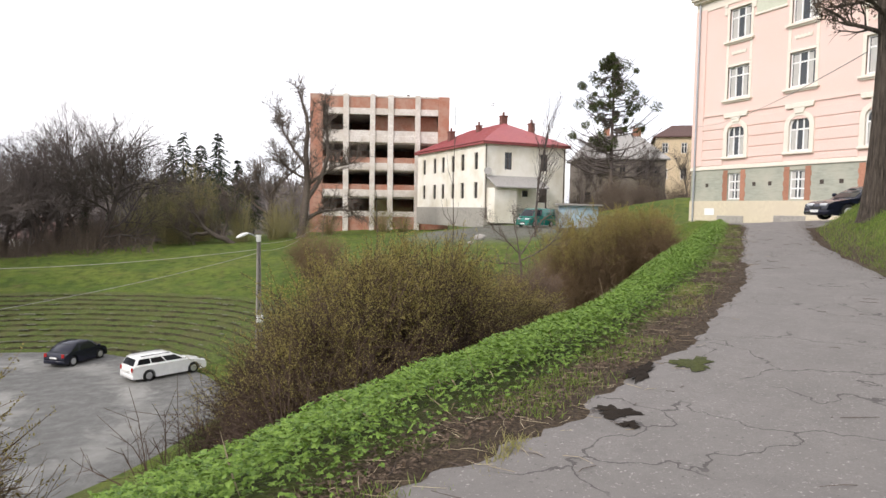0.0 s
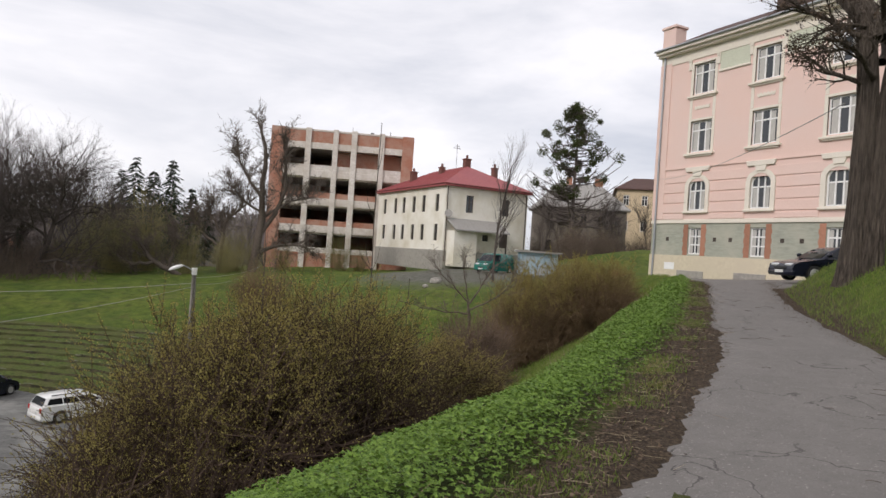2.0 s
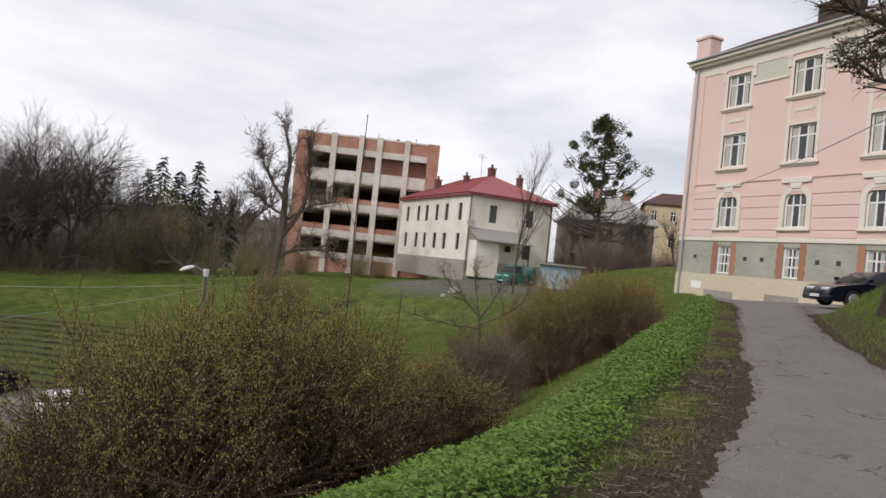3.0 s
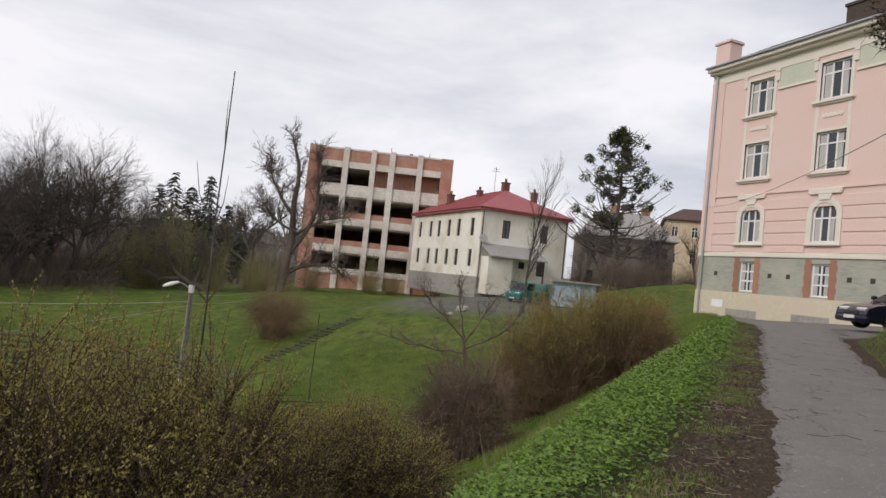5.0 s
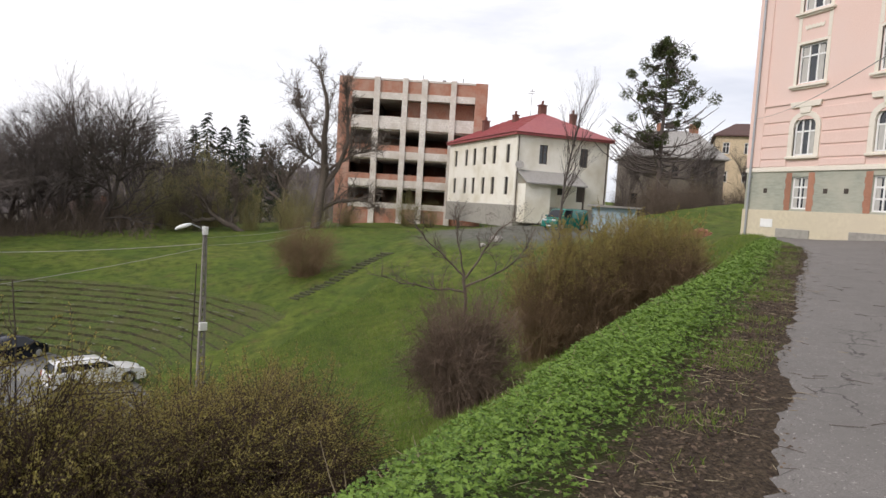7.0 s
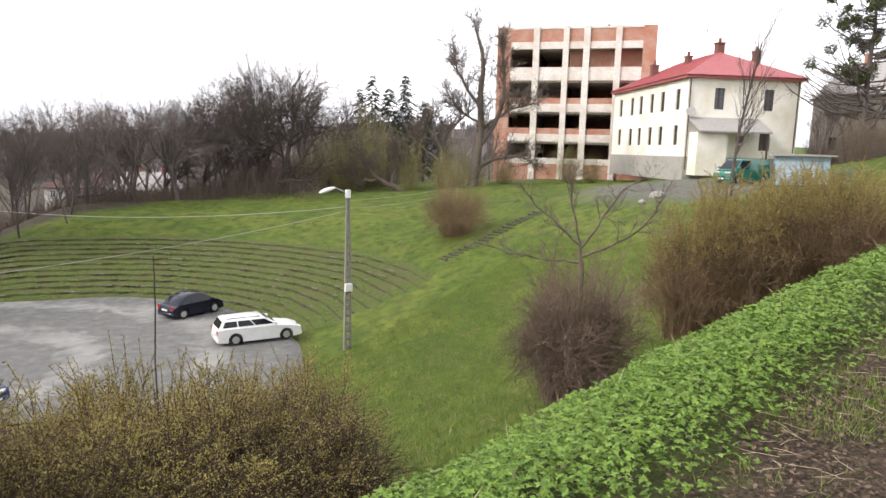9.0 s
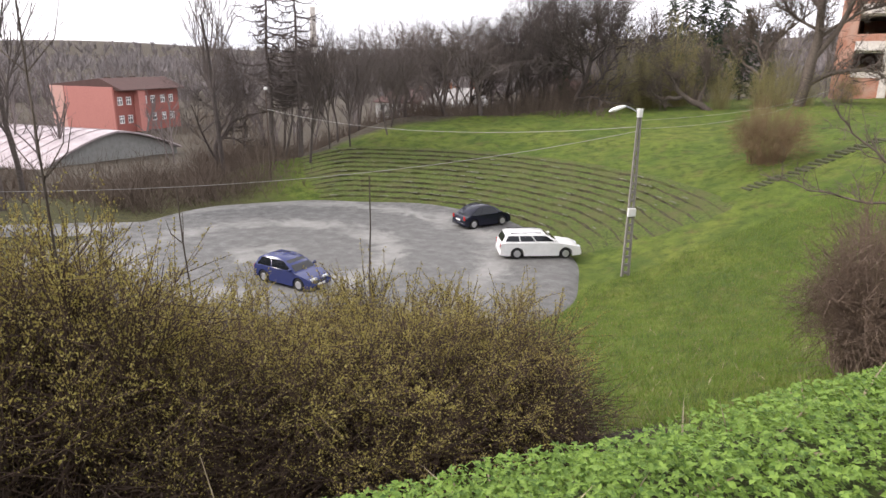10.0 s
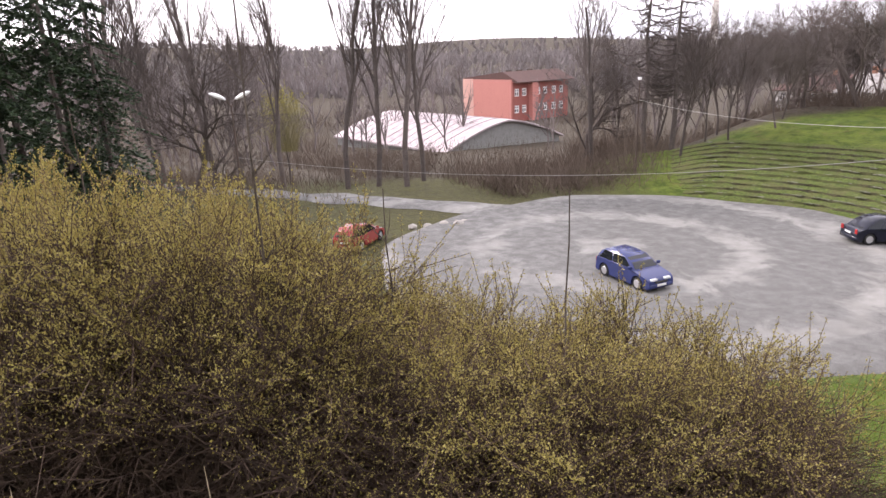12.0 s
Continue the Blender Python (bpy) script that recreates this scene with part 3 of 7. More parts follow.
inside = (GNn < np.interp(GSs, (-12, 1, 2.5, 3.6, 4.2, 5, 6.5, 8, 10.8, 12.5, 14.7, 18.8, 22, 28, 36), (0.15, 0.25, 0.1, -0.1, -0.4, -0.48, -0.75, -0.9, -1.12, -1.15, -0.96, -0.88, -0.67, -0.5, 0.5))) & (GNn > np.interp(GSs, (-12, 5, 11, 15, 20, 27, 32), (-4.0, -3.8, -3.2, -2.7, -2.3, -2.3, -4.5))) & (GSs > -11) & (GSs < 48)
gz = gz - 0.05 * inside
gi = np.arange(gx.size).reshape(gx.shape)
gf = np.stack([gi[:-1, :-1], gi[1:, :-1], gi[1:, 1:], gi[:-1, 1:]], -1).reshape(-1, 4)
put("ground", mesh_np("ground", np.stack([gx, gy, gz], -1).reshape(-1, 3), [gf], M_GROUND, smooth=True), label="grassy sloping ground with worn earth and leaf litter", category="ground", kind="structure")

# path: asphalt with a ragged crumbling edge
ps = np.arange(-12, 49, 0.06)
le = np.interp(ps, (-12, 1, 2.5, 3.6, 4.2, 5, 6.5, 8, 10.8, 12.5, 14.7, 18.8, 22, 28, 36, 49), (0.3, 0.4, 0.24, 0.04, -0.24, -0.33, -0.6, -0.76, -1.0, -1.03, -0.84, -0.76, -0.55, -0.4, 0.7, 3.5))
eg = np.random.default_rng(17)
for step, amp in ((1.3, 0.07), (0.55, 0.06), (0.24, 0.06), (0.12, 0.055), (0.06, 0.03)):
    kn = np.arange(-12, 50, step)
    le = le + amp * (np.interp(ps, kn, eg.uniform(-1, 1, len(kn))))
re = np.interp(ps, (-12, 5, 11, 15, 20, 27, 32, 49), (-4.2, -4.0, -3.4, -2.85, -2.45, -2.45, -5.0, -9.0)) + 0.07 * np.sin(ps * 3.1) * np.sin(ps * 0.7)
pt = np.linspace(0, 1, 19)
pn = le[:, None] + (re - le)[:, None] * pt
pss = np.repeat(ps[:, None], len(pt), 1)
px, py = xy(pss, pn)
lift = np.interp(pt, (0, 0.03, 0.97, 1), (-0.03, 0.036, 0.036, -0.03))
pz = land(px.ravel(), py.ravel()).reshape(px.shape) + lift
pz = np.maximum(pz, path_z(pss, pn) + lift)
pi = np.arange(px.size).reshape(px.shape)
pf = np.stack([pi[:-1, :-1], pi[1:, :-1], pi[1:, 1:], pi[:-1, 1:]], -1).reshape(-1, 4)[:, ::-1]
put("path", mesh_np("path", np.stack([px, py, pz], -1).reshape(-1, 3), [pf], M_PATH, smooth=True), label="worn grey asphalt footpath with crumbling edge", category="path", kind="structure")

# parking lot with the road that leaves it
la = np.linspace(0, 2 * np.pi, 121)[:-1]
lr = LOT_R + 0.35 * np.sin(5 * la) + 0.2 * np.sin(11 * la + 1)
ring = np.linspace(0.02, 1, 26)
lx = LOT[0] + np.sin(la)[None] * lr[None] * ring[:, None]
ly = LOT[1] + np.cos(la)[None] * lr[None] * ring[:, None]
lz = np.maximum(land(lx.ravel(), ly.ravel()).reshape(lx.shape), LOT_Z) + 0.24 + 0 * lx
lz[-1] -= 0.3
li = np.arange(lx.size).reshape(lx.shape)
lj = np.roll(li, -1, axis=1)
lf = np.stack([li[:-1], lj[:-1], lj[1:], li[1:]], -1).reshape(-1, 4)[:, ::-1]
put("parking_lot", mesh_np("parking_lot", np.concatenate([np.stack([lx, ly, lz], -1).reshape(-1, 3)]), [lf, [li[0]]], M_LOT, smooth=True), label="round asphalt parking lot with pale silt swirls", category="parking lot", kind="structure")
LOT_TOP = float(lz[3, 0])

# grassed seating terraces round the lot
ta = np.radians(np.arange(-36, 78.1, 0.75))
tr, tz, tm = [], [], []
NROW = 11
prof = [(15.1, LOT_Z - 0.1, 0), (15.6, LOT_Z + 0.2, 0)]
for k in range(NROW):
    r0 = 15.9 + 0.85 * k
    z0 = LOT_Z + 0.28 + 0.26 * k
    prof += [(r0, z0 - 0.02, 1), (r0 + 0.08, z0 + 0.12, 0)]
prof += [(15.9 + 0.85 * NROW, LOT_Z + 0.28 + 0.26 * NROW - 0.03, 0), (15.9 + 0.85 * NROW + 0.8, LOT_Z + 0.2 + 0.26 * NROW - 0.3, 0)]
pr, pz2 = np.array([p[0] for p in prof]), np.array([p[1] for p in prof])
wob = 0.10 * np.sin(9 * ta)[None] + 0.05 * np.sin(47 * ta + 1.7 * np.arange(len(pr))[:, None]) * np.sin(19 * ta + 2.6 * np.arange(len(pr))[:, None]) + 0.08 * np.sin(23 * ta + np.arange(len(pr))[:, None] * 0.4)
fade = np.clip(np.minimum((np.degrees(ta) + 36) / 14, (74 - np.degrees(ta)) / 26), 0, 1)[None]
rr = pr[:, None] + wob
hx, hy = LOT[0] + np.sin(ta)[None] * rr, LOT[1] + np.cos(ta)[None] * rr
base = land(hx.ravel(), hy.ravel()).reshape(hx.shape)
hz = np.maximum(pz2[:, None] + 0.022 * np.sin(83 * ta + 2.1 * np.arange(len(pr))[:, None]) * np.sin(29 * ta + 1.3 * np.arange(len(pr))[:, None]) + 0.012 * np.sin(67 * ta + 3 * np.arange(len(pr))[:, None]) + 0.02 * np.sin(31 * ta + 2 * np.arange(len(pr))[:, None]) * np.sin(13 * ta), -99)
hz = np.where(fade < 1, base + (hz - base) * fade - 0.25 * (1 - fade), hz)
hi_ = np.arange(hx.size).reshape(hx.shape)
hf = np.stack([hi_[:-1, :-1], hi_[:-1, 1:], hi_[1:, 1:], hi_[1:, :-1]], -1)
hm = np.repeat(np.array([p[2] for p in prof[:-1]])[:, None], hf.shape[1], 1)
put("terraces", mesh_np("terraces", np.stack([hx, hy, hz], -1).reshape(-1, 3), [hf.reshape(-1, 4)], [M_TERR, M_SOIL], hm.ravel()), label="grassed seating terraces with worn earth risers", category="terraces", kind="structure")

# flat stones left along the terrace edges
g = np.random.default_rng(23)
q = 300
sa, sk = 62 - 88 * g.uniform(0, 1, q) ** 0.7, g.integers(0, NROW, q)
sr = 15.97 + 0.85 * sk + g.normal(0.05, 0.05, q)
cx, cy = LOT[0] + np.sin(np.radians(sa)) * sr, LOT[1] + np.cos(np.radians(sa)) * sr
cz = LOT_Z + 0.28 + 0.26 * sk + g.uniform(0.07, 0.13, q)
hl, hw, hh = g.uniform(0.08, 0.45, q), g.uniform(0.03, 0.07, q), g.uniform(0.015, 0.04, q)
sv = []
for sx_, sy_, sz_ in itertools.product((-1, 1), (-1, 1), (-1, 1)):
    t = np.radians(90 - sa) + np.pi / 2
    jx, jy = sx_ * hl * g.uniform(0.7, 1.1, q), sy_ * hw * g.uniform(0.7, 1.1, q)
    sv.append(np.stack([cx + jx * np.cos(t) - jy * np.sin(t), cy + jx * np.sin(t) + jy * np.cos(t), cz + sz_ * hh], 1))
sv = np.stack(sv, 1).reshape(-1, 3)
sf = (np.arange(q)[:, None, None] * 8 + np.array([(0, 1, 3, 2), (4, 6, 7, 5), (0, 4, 5, 1), (2, 3, 7, 6), (0, 2, 6, 4), (1, 5, 7, 3)])).reshape(-1, 4)
M_OLDSTEP = surface("mossy_old_step", (0.085, 0.09, 0.045), (0.03, 0.034, 0.016), 6.0, 1.5, 0.95, bump=0.6)
M_EDGING = surface("weathered_edging_stone", (0.25, 0.245, 0.19), (0.09, 0.095, 0.06), 6.0, 1.5, 0.95, bump=0.5, stain=(0.09, 0.11, 0.04))
put("edging_stones", mesh_np("edging_stones", sv, [sf], M_EDGING), label="weathered stone edging showing through the terrace turf", category="stones", kind="stuff")
# old steps up the slope, half overgrown
st = thing("garden_steps", Matrix(), "old mossy stone steps half buried in the grass slope", "steps")
for k in range(22):
    u = k / 21
    x, y = 13.5 + 8.2 * u, 50.1 + 5.6 * u ** 1.1
    put("step", Geo().box(-0.15, -0.5, -0.3, 0.12, 0.48, 0.05 + 0.03 * (k % 3)).mesh("step", M_OLDSTEP, 0.03), st, pose(x, y, land1(x, y) + 0.02, 3 * ((k * 7) % 3 - 1), -6, 34 + 5 * ((k * 5) % 3 - 1)))

# ---- buildings ----


def wall(L, z0, z1, holes, depth=0.45, y=0.0):
    """A wall along x from 0 to L, its face at y, with rectangular holes (x0, z0, x1, z1) through it."""
    holes = [h for h in holes if h[1] < z1 and h[3] > z0]
    xs = sorted({0.0, L, *[h[0] for h in holes], *[h[2] for h in holes]})
    zs = sorted({z0, z1, *[max(z0, h[1]) for h in holes], *[min(z1, h[3]) for h in holes]})
    g = Geo()
    inside = lambda a, b: any(h[0] < a < h[2] and h[1] < b < h[3] for h in holes)  # noqa: E731
    for a, b in zip(xs, xs[1:]):
        for c, d in zip(zs, zs[1:]):
            if not inside((a + b) / 2, (c + d) / 2):
                g.add([(a, y, c), (b, y, c), (b, y, d), (a, y, d)], [(0, 1, 2, 3)])
                g.add([(a, y + depth, c), (b, y + depth, c), (b, y + depth, d), (a, y + depth, d)], [(3, 2, 1, 0)])
    for a, c, b, d in holes:
        c, d = max(c, z0), min(d, z1)
        for p, q in (((a, c), (a, d)), ((b, c), (b, d)), ((a, d), (b, d)), ((a, c), (b, c))):
            g.add([(p[0], y, p[1]), (q[0], y, q[1]), (q[0], y + depth, q[1]), (p[0], y + depth, p[1])], [(0, 1, 2, 3)])
    g.add([(0, y, z1), (L, y, z1), (L, y + depth, z1), (0, y + depth, z1)], [(0, 1, 2, 3)])
    g.add([(0, y, z0), (0, y + depth, z0), (0, y + depth, z1), (0, y, z1)], [(0, 1, 2, 3)])
    g.add([(L, y, z0), (L, y + depth, z0), (L, y + depth, z1), (L, y, z1)], [(0, 1, 2, 3)])
    return g


def arch_pts(w, h, k=10):
    """Outline of a round-headed opening, width w, height h, standing on the origin."""
    r = w / 2
    return [(-r, 0), (r, 0)] + [(r * math.cos(math.pi * i / k), h - r * 0.8 + 0.8 * r * math.sin(math.pi * i / k)) for i in range(k + 1)]


def ring_mesh(name, outer, inner, y0, y1, mat):
    """A flat ring between two outlines of equal count, in the xz plane."""
    k = len(outer)
    v = [(p[0], y0, p[1]) for p in outer] + [(p[0], y0, p[1]) for p in inner] + [(p[0], y1, p[1]) for p in outer] + [(p[0], y1, p[1]) for p in inner]
    f = []
    for i in range(k):
        j = (i + 1) % k
        f += [(i, j, k + j, k + i), (2 * k + i, 2 * k + j, j, i), (k + i, k + j, 3 * k + j, 3 * k + i)]
    return Geo().add(v, f).mesh(name, mat)


def window(parent, x, z, w, h, bars_x=(0.5,), bars_z=(0.68,), y=0.18, frame_mat=None, arch=False, curtain=True, t=0.095):
    """A casement window: frame with bars, glass panes and a curtain behind."""
    frame_mat = frame_mat or M_WHITE
    win = put("window", None, parent, pose(x, y, z))
    g = Geo()
    if arch:
        o, i = arch_pts(w, h), arch_pts(w - 2 * t, h - t)
        i = [(p[0], p[1] + (t if n < 2 else 0)) for n, p in enumerate(i)]
        put("window_frame", ring_mesh("window_frame", o, i, -0.05, 0.03, frame_mat), win)
    else:
        g.box(-w / 2, -0.05, 0, -w / 2 + t, 0.03, h).box(w / 2 - t, -0.05, 0, w / 2, 0.03, h)
        g.box(-w / 2 + t, -0.05, 0, w / 2 - t, 0.03, t).box(-w / 2 + t, -0.05, h - t, w / 2 - t, 0.03, h)
        put("window_frame", g.mesh("window_frame", frame_mat), win)
    b = Geo()
    # one grid of bars
    for q in bars_x:
        b.box(-w / 2 + q * w - t * 0.5, -0.055, t, -w / 2 + q * w + t * 0.5, 0.025, h - (0.02 if not arch else 0.06))
    for q in bars_z:
        b.box(-w / 2 + t, -0.045, q * h - t * 0.5, w / 2 - t, 0.02, q * h + t * 0.5)
    if b.v:
        put("glazing_grid", b.mesh("glazing_grid", frame_mat), win)
    pane = Geo().box(-w / 2 + 0.02, 0.0, 0.02, w / 2 - 0.02, 0.012, h - 0.02) if not arch else Geo().prism([(p[0] * 0.97, p[1] * 0.985) for p in arch_pts(w, h)], 1, 0.0, 0.012)
    put("pane", pane.mesh("pane", M_GLASS), win)
    if curtain:
        c = Geo()
        for q, wd in ((-0.30, 0.24), (0.26, 0.2)):
            c.box(q * w - wd * w / 2, -0.012, 0.06, q * w + wd * w / 2, -0.004, h * (0.62 if arch else 0.93))
        put("curtain", c.mesh("curtain", M_CURTAIN), win)
    return win


def pink_school():
    b = thing("school_building", pose(39.2, 36.5, 0, 0, 0, -90), "four-storey pink rendered school with cream window surrounds", "building")
    L, cols = 41.0, [3.95 + 4.93 * k for k in range(8)]
    WB, WA, WU = 1.12, 1.46, 1.78
    holes_b = [(c - WB / 2, 2.14, c + WB / 2, 4.0) for c in cols]
    holes_a = [(c - WA / 2, 5.2, c + WA / 2, 7.42) for c in cols]
    holes_u = [(c - WU / 2, 9.3, c + WU / 2, 11.5) for c in cols] + [(c - WU / 2, 13.4, c + WU / 2, 15.55) for c in cols]
    put("plinth_wall", wall(L, -1.2, 2.03, [], y=-0.10, depth=0.55).mesh("plinth_wall", M_PLINTH), b, label="pale yellow rendered plinth")
    put("basement_wall", wall(L, 2.03, 4.3, holes_b).mesh("basement_wall", M_GREYBAND), b, label="weathered grey-green render band")
    put("ground_floor_wall", wall(L, 4.5, 8.26, holes_a).mesh("ground_floor_wall", M_PINK), b)
    put("upper_wall", wall(L, 8.26, 17.0, holes_u).mesh("upper_wall", M_PINK), b)
    put("end_wall", Geo().box(0.0, 0.45, -1, 0.4, 13.5, 17.0).mesh("end_wall", M_PINK), b)
    put("rear_wall", Geo().box(0.0, 13.5, -1, L, 13.9, 17.0).mesh("rear_wall", M_PINK), b)
    # floors plus one upright sheet behind the windows, coloured as shaded rooms
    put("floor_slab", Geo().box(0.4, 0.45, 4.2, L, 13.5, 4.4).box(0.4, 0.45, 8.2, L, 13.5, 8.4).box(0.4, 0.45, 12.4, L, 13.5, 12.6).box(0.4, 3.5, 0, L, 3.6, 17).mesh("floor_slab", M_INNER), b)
    put("string_course", Geo().box(-0.06, -0.09, 4.3, L, 0.44, 4.5).box(-0.03, -0.045, 4.5, L, 0.0, 4.58).mesh("string_course", M_CREAMTRIM, 0.015), b)
    # grooves of the banded ground floor
    g = Geo()
    for z in (5.0, 5.72, 6.44, 7.16, 7.88):
        xs = [0.0]
        for c in cols:
            xs += [c - WA / 2 - 0.34, c + WA / 2 + 0.34] if z < 7.6 else []
        xs.append(L)
        for p, q in zip(xs[::2], xs[1::2]):
            if q - p > 0.1:
                g.box(p + 0.02, -0.05, z - 0.66 if z > 5.1 else 4.6, q, -0.002, z - 0.045)
    put("banded_render", g.mesh("banded_render", M_PINK, 0.012), b)
    put("floor_moulding", Geo().box(-0.04, -0.08, 8.2, L, 0.0, 8.32).mesh("floor_moulding", M_PINK), b)
    # corner strip
    put("corner_pilaster", Geo().box(-0.05, -0.08, 4.6, 1.0, 0.0, 16.1).mesh("corner_pilaster", M_PINK, 0.02), b)
    # eaves frieze, cornice, gutter, roof
    put("frieze", Geo().box(0, -0.06, 15.95, L, -0.002, 16.75).mesh("frieze", M_CREAMTRIM), b)
    put("cornice", Geo().box(-0.12, -0.62, 16.78, L, 0.4, 17.02).box(-0.08, -0.4, 16.6, L, 0.3, 16.78).mesh("cornice", M_CREAMTRIM, 0.03), b)
    put("gutter", Geo().box(-0.2, -0.78, 17.0, L, -0.55, 17.13).mesh("gutter", M_ZINC, 0.03), b)
    put("roof", Geo().prism([(-0.7, 17.05), (14.6, 17.05), (10.4, 19.3), (3.6, 19.3)], 0, 1.6, L + 0.5).add([(-0.15, -0.7, 17.05), (-0.15, 14.6, 17.05), (1.6, 14.6, 17.05), (1.6, -0.7, 17.05), (1.6, 3.6, 19.3), (1.6, 10.4, 19.3)], [(0, 1, 5, 4), (0, 4, 3), (1, 2, 5)]).mesh("roof", M_ROOFDARK), b)
    for x, y, z, w in ((9.6, 1.6, 19.1, 1.3), (13.2, 1.9, 19.6, 1.0), (16.4, 1.6, 19.3, 1.2), (21, 1.7, 19.5, 1.1)):
        put("chimney", Geo().box(x - w, y - 0.35, 17.2, x + w, y + 0.35, z).box(x - w - 0.08, y - 0.43, z, x + w + 0.08, y + 0.43, z + 0.16).cyl(x - w * .5, y, z + .16, z + .5, .14).cyl(x, y, z + .16, z + .5, .14).cyl(x + w * .5, y, z + .16, z + .5, .14).mesh("chimney", M_RUST), b)
    put("corner_turret", Geo().box(0.0, -0.1, 17.1, 1.2, 1.0, 18.75).box(-0.1, -0.2, 18.75, 1.3, 1.1, 18.95).mesh("corner_turret", M_PINK, 0.03), b)
    # downpipe and cables
    put("downpipe", Geo().cyl(0.42, -0.17, 0.2, 16.7, 0.07).box(0.34, -0.2, 4.0, 0.5, 0.0, 4.06).box(0.34, -0.2, 9.0, 0.5, 0.0, 9.06).box(0.34, -0.2, 13.0, 0.5, 0.0, 13.06).mesh("downpipe", M_ZINC), b, label="zinc downpipe")
    # footings of the plinth
    for x in (3.9, 8.6, 15.2):
        put("cellar_hatch", Geo().box(x - 1.2, -0.16, 0.25, x + 1.1, -0.10, 0.98 if x < 5 else 1.05).mesh("cellar_hatch", M_STONE, 0.02), b, label="grey cement patch")
    put("notice_plate", Geo().box(1.5, -0.125, 1.0, 2.4, -0.10, 1.5).mesh("notice_plate", M_WHITE), b)
    for c in cols:
        # vents are flat dark plates, the shade of a hole in their colour
        for dx in (-2.4, 1.7, 2.95):
            if 0.3 < c + dx < L and (dx > 0 or c == cols[0]):
                put("vent_hole_plate", Geo().box(c + dx - 0.13, -0.012, 3.05, c + dx + 0.13, -0.003, 3.32).mesh("vent_hole_plate", M_DARKWOOD), b)
        # basement window with brick jambs
        for sg in (-1, 1):
            j = Geo()
            for k in range(7):
                z = 2.05 + k * 0.31
                e = 0.43 if k % 2 else 0.38
                j.box(*sorted((c + sg * WB / 2, c + sg * (WB / 2 + e)))[:1], -0.022, z, sorted((c + sg * WB / 2, c + sg * (WB / 2 + e)))[1], 0.0, z + 0.31)
            put("brick_jamb", j.mesh("brick_jamb", M_BRICKRED), b, label="exposed red brick jamb")
        window(b, c, 2.14, WB, 1.86, (0.5,), (0.36, 0.68))
        # round-headed window with cream surround and keystone
        o, i = arch_pts(WA + 0.62, 2.62), arch_pts(WA, 2.24)
        s = put("window_surround", ring_mesh("window_surround", [(p[0], p[1] - 0.1) for p in o], i, -0.085, 0.12, M_CREAMTRIM), b, pose(c, 0, 5.2))
        put("keystone", Geo().prism([(-0.95, 0), (0.95, 0), (1.05, 0.32), (-1.05, 0.32)], 1, -0.17, 0.0).prism([(-0.3, -0.35), (0.3, -0.35), (0.42, 0.02), (-0.42, 0.02)], 1, -0.15, 0.0).mesh("keystone", M_CREAMTRIM, 0.02), s, pose(0, 0, 2.72))
        put("sill", Geo().box(-WA / 2 - 0.35, -0.2, -0.2, WA / 2 + 0.35, 0.05, -0.06).mesh("sill", M_CREAMTRIM, 0.02), s)
        put("arch_filler", Geo().add([(-WA / 2, 0.1, 1.5), (-WA / 2, 0.1, 2.3), (0, 0.1, 2.3), *[(p[0], 0.1, p[1]) for p in arch_pts(WA, 2.24)[7:13]]], [tuple(range(9))]).add([(WA / 2, 0.1, 1.5), (WA / 2, 0.1, 2.3), (0, 0.1, 2.3), *[(p[0], 0.1, p[1]) for p in arch_pts(WA, 2.24)[7:1:-1]]], [tuple(range(9))]).mesh("arch_filler", M_CREAMTRIM), s)
        window(b, c, 5.2, WA, 2.22, (0.34, 0.66), (0.62,), arch=True, y=0.14)
        # the two upper windows in one tall cream frame
        for z, h in ((9.3, 2.2), (13.4, 2.15)):
            f = Geo().box(c - WU / 2 - 0.22, -0.05, z - 0.1, c - WU / 2, 0.1, z + h + 0.16).box(c + WU / 2, -0.05, z - 0.1, c + WU / 2 + 0.22, 0.1, z + h + 0.16).box(c - WU / 2, -0.05, z + h, c + WU / 2, 0.1, z + h + 0.16)
            put("window_surround", f.mesh("window_surround", M_CREAMTRIM, 0.015), b)
            put("sill", Geo().box(c - WU / 2 - 0.36, -0.22, z - 0.24, c + WU / 2 + 0.36, 0.1, z - 0.1).box(c - WU / 2 - 0.2, -0.12, z - 0.34, c + WU / 2 + 0.2, 0.0, z - 0.24).mesh("sill", M_CREAMTRIM, 0.02), b)
            window(b, c, z, WU, h, (0.34, 0.66), (0.7,))
        put("festoon", Geo().prism([(c - 0.62 + 0.124 * k, 12.38 - 0.1 * abs(math.sin(k * 1.57))) for k in range(11)] + [(c + 0.62 - 0.124 * k, 12.58 - 0.1 * abs(math.sin(k * 1.57))) for k in range(11)], 1, -0.05, 0.0).mesh("festoon", M_CREAMTRIM), b)
        put("stucco_panel", Geo().box(c + WU / 2 + 0.42, -0.03, 14.75, c + 4.93 - WU / 2 - 0.42, -0.003, 15.93).mesh("stucco_panel", M_STUCCO), b, label="pale green stucco panel between the top windows")
        put("dentil_row", Geo().box(c + WU / 2 + 0.34, -0.1, 14.6, c + 4.93 - WU / 2 - 0.34, -0.003, 14.75).mesh("dentil_row", M_CREAMTRIM, 0.02), b)
        for q in (-1.2, 1.2):
            put("frieze_panel", Geo().box(c + q - 0.12, -0.1, 15.2, c + q + 0.12, -0.035, 15.95).box(c + q - 0.16, -0.14, 15.75, c + q + 0.16, -0.1, 15.95).mesh("frieze_panel", M_CREAMTRIM, 0.01), b)
